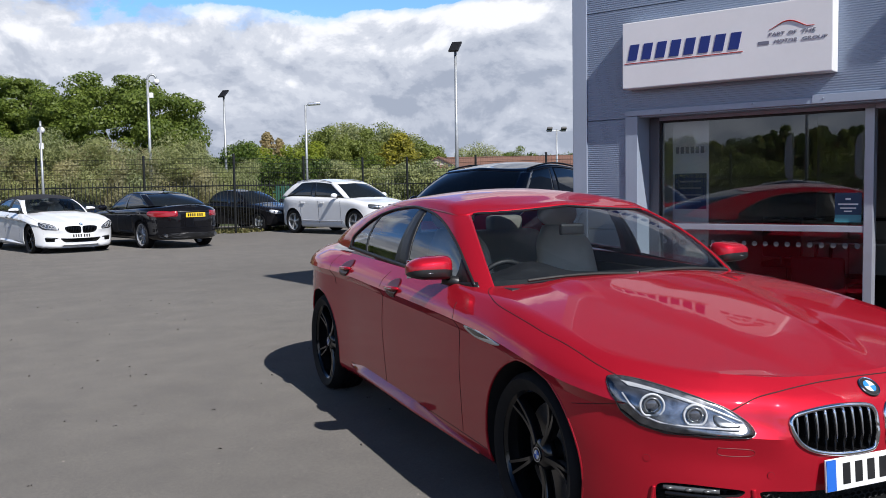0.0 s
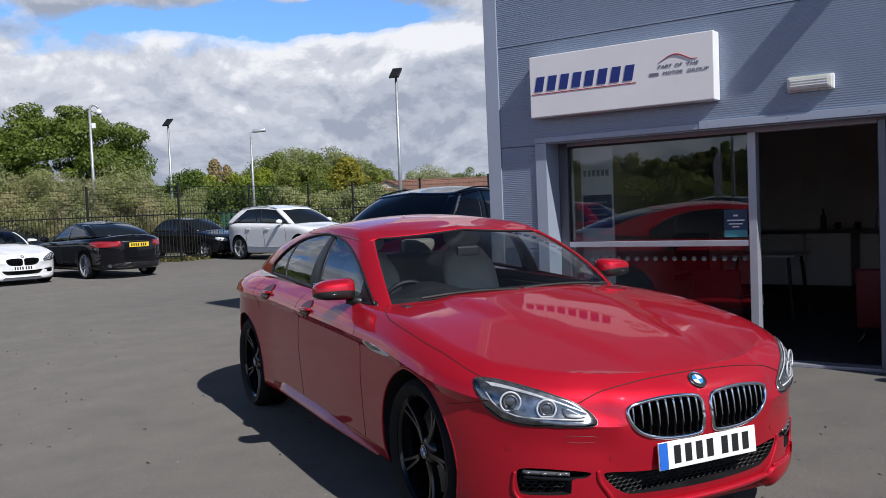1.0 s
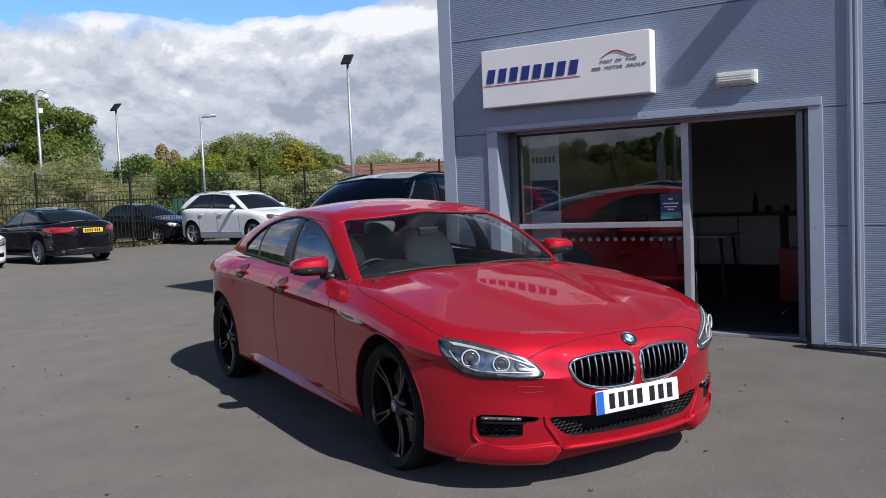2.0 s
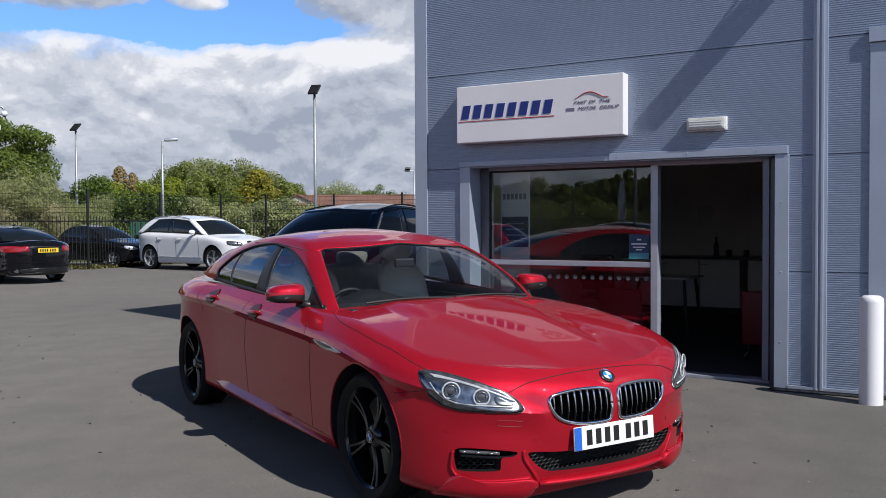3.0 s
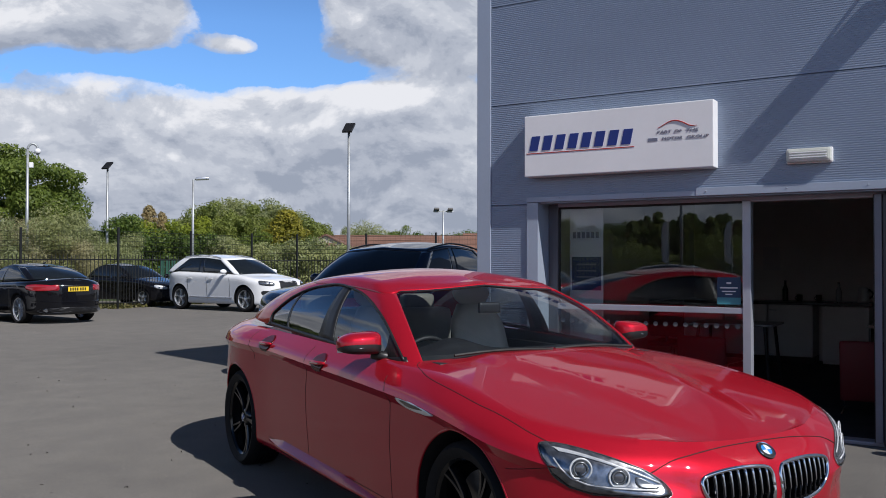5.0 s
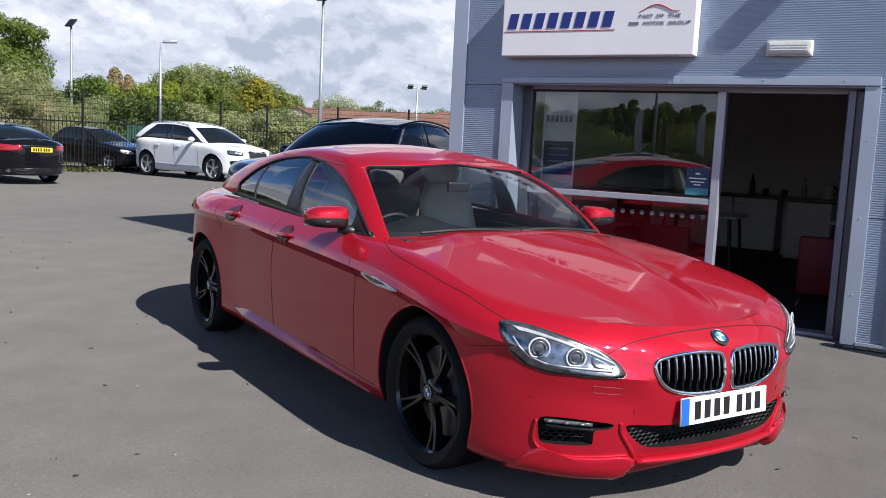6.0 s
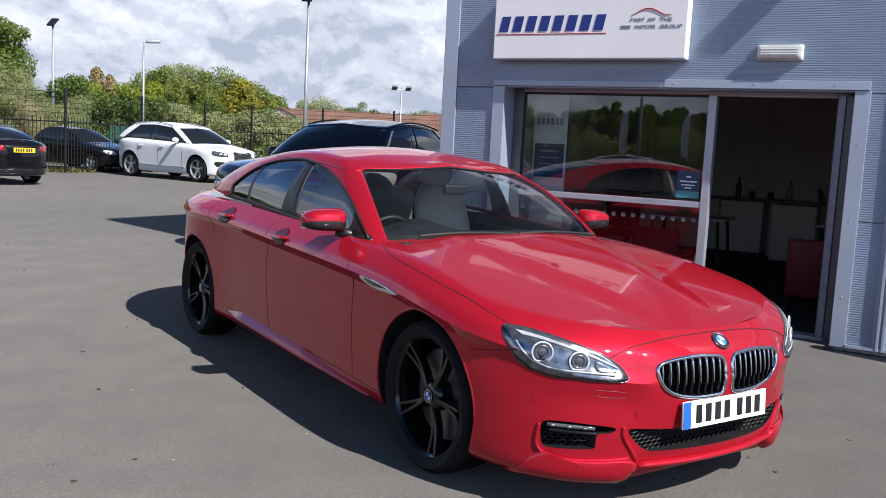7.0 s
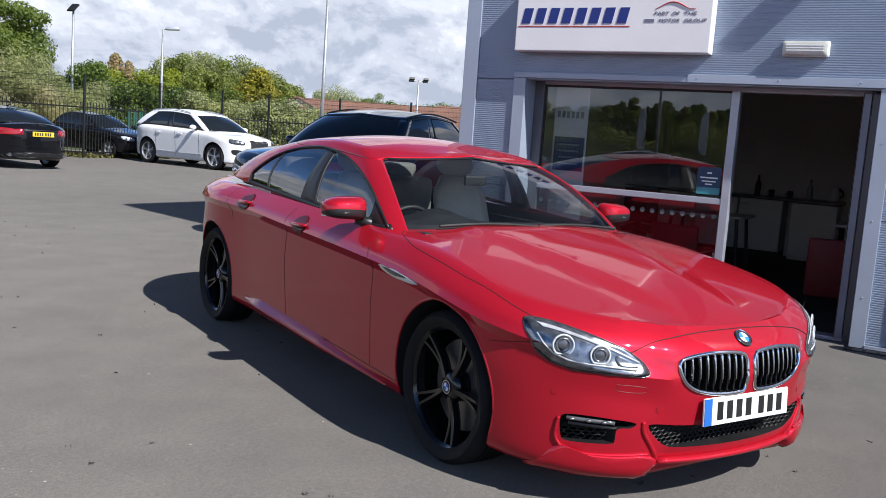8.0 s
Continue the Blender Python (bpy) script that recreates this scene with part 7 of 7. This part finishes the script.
house(68.0, 47.5, -58, 15, 7.5, 2.5, 4.35, M_BRICK, "brick bungalow with a red tiled roof")
house(57.0, 46.5, 32, 6, 7, 2.3, 4.0, M_STUCCO, "cream stucco bungalow with a red tiled roof")
house(76.0, 37.0, -60, 12, 8, 2.6, 4.6, M_BRICK, "brick bungalow with a red tiled roof")
house(50.0, 45.0, -40, 7, 6, 1.9, 3.2, M_BRICK, "brick bungalow with a red tiled roof")

# ---- trees, hedges and grass ----
M_BARK = surface("bark", (0.10, 0.075, 0.055), 0.9, 0, 0.25, 3, 30, bump=0.4)
M_LEAF = leaf_material("leaves_green", (0.092, 0.138, 0.026), (0.145, 0.20, 0.037), (0.215, 0.272, 0.06))
M_LEAFOLIVE = leaf_material("leaves_olive", (0.25, 0.29, 0.135), (0.31, 0.34, 0.165), (0.37, 0.39, 0.21))
M_LEAFYELLOW = leaf_material("leaves_yellow", (0.15, 0.16, 0.025), (0.27, 0.255, 0.035), (0.43, 0.385, 0.06))
M_LEAFDARK = leaf_material("leaves_dark", (0.06, 0.11, 0.025), (0.105, 0.165, 0.035), (0.18, 0.235, 0.06))
M_LEAFBROWN = leaf_material("leaves_brown", (0.27, 0.22, 0.12), (0.37, 0.30, 0.17), (0.48, 0.40, 0.25))
M_LEAFWOOD = leaf_material("leaves_wood", (0.15, 0.19, 0.045), (0.20, 0.245, 0.06), (0.27, 0.31, 0.095))
M_LEAFHEDGE = leaf_material("leaves_hedge", (0.22, 0.27, 0.03), (0.29, 0.34, 0.04), (0.36, 0.41, 0.06))
M_LEAFSTRAW = leaf_material("leaves_straw", (0.34, 0.32, 0.19), (0.40, 0.38, 0.235), (0.46, 0.44, 0.29))
M_GRASS = leaf_material("grass_blades", (0.09, 0.10, 0.035), (0.15, 0.145, 0.06), (0.25, 0.22, 0.11))


def leaves(name, clumps, per, size, seed, material, parent, kind="", label="", category="", flat=0.8, aspect=0.62):
    """Leaf sprays round clump centres (x, y, z, radius): small bent quads facing many ways."""
    rng = np.random.default_rng(seed)
    cl = np.array(clumps, float)
    n = len(cl) * per
    c = np.repeat(cl, per, axis=0)
    d = rng.normal(size=(n, 3))
    d /= np.linalg.norm(d, axis=1)[:, None]
    rad = rng.uniform(0.35, 1.0, (n, 1)) ** 0.5
    p = c[:, :3] + d * rad * c[:, 3:4] * np.array([1, 1, flat])
    # leaves lie roughly along the clump's outside, tipped to the sky
    face = d + rng.normal(scale=0.42, size=(n, 3)) + np.array([0, 0, 0.3])
    u = np.cross(rng.normal(size=(n, 3)), face)
    u /= np.linalg.norm(u, axis=1)[:, None] + 1e-9
    v = np.cross(u, face)
    v /= np.linalg.norm(v, axis=1)[:, None] + 1e-9
    s = size * rng.uniform(0.55, 1.35, (n, 1))
    a, b = u * s, v * s * aspect
    verts = np.stack([p - a, p + b * 0.9 - a * 0.1, p + a, p - b], 1).reshape(-1, 3)
    idx = np.arange(n * 4).reshape(-1, 4)
    me = bpy.data.meshes.new(name)
    me.from_pydata(verts.tolist(), [], idx.tolist())
    me.materials.append(material)
    ob = new(name, me)
    ob.parent = parent
    return tagged(ob, label, category, "", kind)


def clump_cloud(rng, n, centre, radii, r0, r1, hollow=0.55, low=-0.75):
    out = []
    while len(out) < n:
        d = rng.normal(size=3)
        d /= np.linalg.norm(d)
        if d[2] < low:
            continue
        k = rng.uniform(hollow, 1.0) * (1 + 0.22 * noise.noise(Vector((d[0] * 2.1 + centre[0], d[1] * 2.1 + centre[1], d[2] * 2.1))))
        out.append((centre[0] + d[0] * radii[0] * k, centre[1] + d[1] * radii[1] * k, centre[2] + d[2] * radii[2] * k, rng.uniform(r0, r1)))
    return out


def tree(name, x, y, h, spread, seed, mat, label, clumps=90, per=80, leaf=0.16, base=0.18, trunk=0.22, flat=0.8, clump=(0.16, 0.30), hollow=0.5):
    t = thing(name, pose(x, y, 0), label, "tree")
    rng = np.random.default_rng(seed)
    zc = h * (1 + base) / 2
    rz = h * (1 - base) / 2
    b = bmesh.new()
    rod(b, (0, 0, 0), (0, 0, h * 0.35), trunk, trunk * 0.7, 10)
    for k in range(7):
        a = 2 * math.pi * k / 7 + rng.uniform(-0.3, 0.3)
        r = spread * rng.uniform(0.35, 0.7)
        z1 = h * rng.uniform(0.5, 0.85)
        mid = (r * 0.45 * math.cos(a), r * 0.45 * math.sin(a), h * 0.3 + (z1 - h * 0.3) * 0.6)
        rod(b, (0, 0, h * rng.uniform(0.2, 0.34)), mid, trunk * 0.5, trunk * 0.3, 7)
        rod(b, mid, (r * math.cos(a), r * math.sin(a), z1), trunk * 0.3, trunk * 0.08, 6)
    part("trunk", b, M_BARK, t, smooth=True)
    cl = clump_cloud(rng, clumps, (0, 0, zc), (spread, spread, rz), spread * clump[0], spread * clump[1], hollow)
    leaves("crown", cl, per, leaf, seed + 1, mat, t, flat=flat)
    return t


def bearing(deg, dist):
    return -3.0 + dist * math.cos(math.radians(deg)), -2.0 + dist * math.sin(math.radians(deg))


# the big trees; past 75 degrees unseen, added to darken the coupe's side
for az, d, h, sp, sd, mat in ((59.0, 47, 7.0, 4.3, 11, M_LEAF), (64.5, 51, 7.3, 3.6, 12, M_LEAF), (69.5, 50, 7.0, 3.8, 13, M_LEAF), (74.0, 52, 7.2, 4.0, 14, M_LEAF), (80.0, 52, 7.4, 4.2, 15, M_LEAF), (86.0, 50, 7.0, 4.0, 16, M_LEAF), (92.0, 52, 7.3, 4.2, 17, M_LEAF), (98.0, 50, 7.0, 4.0, 18, M_LEAF)):
    x, y = bearing(az, d)
    tree("tree", x, y, h, sp, sd, mat, "broad green sycamore in full leaf beyond the railings, some added out of view", 210, 400, 0.075, flat=0.5, clump=(0.13, 0.24), hollow=0.66)
for az, d, h, sp, sd, mat, lab in ((47.9, 84, 5.6, 2.6, 21, M_LEAFOLIVE, "olive green tree at the edge of the wood"), (46.6, 82, 6.6, 3.2, 22, M_LEAFWOOD, "fresh green tree at the edge of the wood"), (44.9, 88, 7.6, 3.8, 23, M_LEAFOLIVE, "tall olive tree in the wood"),
                                  (43.2, 90, 7.7, 3.8, 24, M_LEAFWOOD, "tall green tree of the wood"), (41.6, 88, 6.9, 3.6, 25, M_LEAFOLIVE, "olive green tree of the wood"), (40.2, 86, 5.6, 3.0, 26, M_LEAFWOOD, "green tree at the edge of the wood"), (42.4, 86, 6.6, 3.0, 38, M_LEAFOLIVE, "olive green tree of the wood"),
                                  (45.7, 92, 7.9, 4.0, 27, M_LEAFOLIVE, "tall olive tree in the wood"), (44.0, 84, 6.6, 3.2, 39, M_LEAFWOOD, "fresh green tree of the wood"),
                                  (51.6, 70, 4.2, 1.5, 31, M_LEAFDARK, "small dark green tree in leaf"), (53.6, 66, 3.9, 1.5, 32, M_LEAF, "small fresh green tree in leaf"), (36.6, 150, 8.8, 5.0, 33, M_LEAFOLIVE, "distant olive tree above the roofs"),
                                  (34.3, 150, 7.6, 4.5, 34, M_LEAF, "distant green tree above the roofs"), (32.6, 140, 6.2, 5.0, 35, M_LEAFDARK, "distant dark green tree above the roofs"), (30.3, 120, 6.0, 4.5, 36, M_LEAF, "distant green tree above the roofs"), (28.0, 120, 6.2, 4.5, 37, M_LEAF, "distant green tree above the roofs")):
    x, y = bearing(az, d)
    tree("tree", x, y, h, sp, sd, mat, lab, 150, 190, 0.105, 0.02)


def pointed_tree(name, az, d, h, sp, seed, mat, label, per=130, leaf=0.09, power=0.6):
    """A tree whose clumps climb to a point, with a thin trunk."""
    x, y = bearing(az, d)
    t = thing(name, pose(x, y, 0), label, "tree")
    rng_ = np.random.default_rng(seed)
    part("trunk", rods(((0, 0, 0), (0, 0, h * 0.9), 0.12, 0.02), n=8), M_BARK, t, smooth=True)
    cl = []
    for k in range(150):
        q = rng_.uniform(0.04, 1.0)
        r = sp * (1 - q) ** power * math.sqrt(rng_.uniform(0.2, 1.0)) * rng_.uniform(0.85, 1.12)
        a = rng_.uniform(0, 2 * math.pi)
        cl.append((r * math.cos(a), r * math.sin(a), h * q, sp * rng_.uniform(0.13, 0.24)))
    leaves("crown", cl, per, leaf, seed + 1, mat, t)
    return t


pointed_tree("conifer", 41.8, 60, 4.8, 2.7, 28, M_LEAFYELLOW, "golden yellow conifer behind the railings")
pointed_tree("conifer", 43.0, 60, 3.7, 1.3, 29, M_LEAFYELLOW, "small golden yellow conifer behind the railings")
pointed_tree("young_tree", 50.1, 74, 6.0, 1.5, 30, M_LEAFBROWN, "copper brown young tree in leaf", 60, 0.10, 0.6)
pointed_tree("young_tree", 49.3, 75, 5.5, 1.3, 40, M_LEAFBROWN, "copper brown young tree in leaf", 60, 0.10, 0.6)


def hedge(name, az0, az1, d0, d1, h0, h1, n, seed, mat, label, per=150, leaf=0.095, r=(0.4, 0.75), aspect=0.62):
    """A run of shrubs from one bearing to another, of rough height."""
    rng = np.random.default_rng(seed)
    cl = []
    for i in range(n):
        t = rng.uniform()
        az, d = az0 + (az1 - az0) * t, d0 + (d1 - d0) * t + rng.uniform(-1.3, 1.3)
        x, y = bearing(az, d)
        h = (h0 + (h1 - h0) * t) * (0.82 + 0.30 * noise.noise(Vector((x * 0.55, y * 0.55, seed))) + 0.1 * rng.uniform())
        cl.append((x, y, rng.uniform(0.15, 1.0) ** 0.7 * h, rng.uniform(*r)))
    return leaves(name, cl, per, leaf, seed + 5, mat, None, "stuff", label, "shrubs", aspect=aspect)


# scrub past 75 degrees is unseen, put there for the coupe's dark reflection
hedge("willow_scrub", 104, 54.2, 36, 37, 3.9, 3.4, 800, 41, M_LEAFOLIVE, "tangled olive willow scrub beyond the railings", per=400, leaf=0.062, aspect=0.28)
hedge("willow_scrub", 56, 51.0, 38, 40, 3.2, 2.6, 130, 42, M_LEAFOLIVE, "tangled olive willow scrub beyond the railings", per=400, leaf=0.062, aspect=0.28)
hedge("willow_scrub", 67, 53.5, 36.7, 37.3, 3.3, 2.7, 260, 52, M_LEAFSTRAW, "dry straw coloured willow twigs", per=320, leaf=0.065, r=(0.3, 0.6), aspect=0.2)
hedge("hedge", 52.4, 46.6, 45, 46, 3.5, 3.3, 170, 43, M_LEAFDARK, "dense dark green hedge", per=220, leaf=0.07)
hedge("hedge", 52.0, 46.8, 46, 47, 3.85, 3.7, 110, 44, M_LEAFHEDGE, "bright green hedge top", per=200, leaf=0.07, r=(0.3, 0.5))
hedge("shrubs", 47.2, 37.5, 47, 46, 2.9, 2.4, 230, 45, M_LEAFOLIVE, "low olive shrubs behind the railings", per=200, leaf=0.068)
hedge("shrubs", 44.5, 39.5, 58, 60, 3.5, 3.0, 110, 46, M_LEAF, "green shrubs behind the railings", per=200, leaf=0.075)
hedge("far_wood", 40.5, 27.0, 105, 105, 4.3, 4.6, 220, 47, M_LEAFDARK, "distant band of dark trees", per=70, leaf=0.3, r=(0.9, 1.6))
hedge("far_wood", 80, 47, 100, 100, 5.0, 5.2, 420, 48, M_LEAFDARK, "distant band of dark trees", per=60, leaf=0.34, r=(1.0, 1.8))
# planting across the yard, behind the walk
hedge("yard_hedge", 100, 230, 29, 25, 2.6, 2.6, 700, 51, M_LEAFWOOD, "long green hedge across the yard", per=230, leaf=0.062, r=(0.5, 0.9))
for k, az in enumerate((104, 111, 118, 125, 131, 136, 140, 143, 145.5, 148, 150.5, 152.5, 154.5, 156.5, 171, 177, 184, 194, 205, 216)):
    x, y = bearing(az, 88 + 5 * (k % 3))
    tree("tree", x, y, 5.9 + 1.0 * ((k * 7) % 3) / 2, 2.6 + 0.8 * (k % 2), 60 + k, (M_LEAFWOOD, M_LEAFDARK, M_LEAFOLIVE)[k % 3], "green tree behind the yard hedge", 90, 170, 0.13, 0.04)
for k in range(20):
    az = 157.2 + 0.62 * k
    pointed_tree("poplar", az, 86 + 2 * (k % 3), 6.2 + 1.0 * ((k * 5) % 4) / 3, 1.7, 90 + k, M_LEAFDARK if k % 3 else M_LEAFWOOD, "narrow green poplar behind the yard hedge", 90, 0.13, 0.45)

# grass under and behind the railings
rng = np.random.default_rng(5)
pts = []
for (x0, y0), (x1, y1) in zip(line_far, line_far[1:]):
    L = math.hypot(x1 - x0, y1 - y0)
    nx, ny = (y1 - y0) / L, -(x1 - x0) / L
    if nx * x0 + ny * y0 < 0:
        nx, ny = -nx, -ny
    for _ in range(int(L * 40)):
        t, o = rng.uniform(), rng.uniform(-0.15, 1.2)
        pts.append((x0 + (x1 - x0) * t + nx * o, y0 + (y1 - y0) * t + ny * o, 0.04, 0.10))
leaves("grass", pts, 9, 0.06, 77, M_GRASS, None, "stuff", "rough grass along the foot of the railings", "grass", 0.9)
verge = bmesh.new()
grid(verge, [[(*bearing(az, d), 0.01) for az in range(20, 82, 2)] for d in (36.5, 60, 200, 900)])
part("verge", verge, surface("rough_turf", (0.055, 0.075, 0.025), 0.95, 0, 0.3, 0.5, 12, bump=0.3), None, "rough green turf beyond the railings", kind="structure", category="ground")

# grit and leaf litter on the asphalt
rng = np.random.default_rng(9)
bits = [(-0.87, 1.32, 0.004, 0.025), (-0.95, 1.09, 0.004, 0.02), (-0.64, 1.10, 0.004, 0.02)]
bits += [(rng.uniform(-3.5, 4.0), rng.uniform(-2.0, 9.0), 0.003, rng.uniform(0.004, 0.02)) for _ in range(130)]
leaves("grit", bits, 3, 0.010, 91, surface("grit", (0.05, 0.045, 0.04), 0.9, 0, 0.3), None, "stuff", "scattered grit and leaf bits on asphalt", "litter", 0.15)
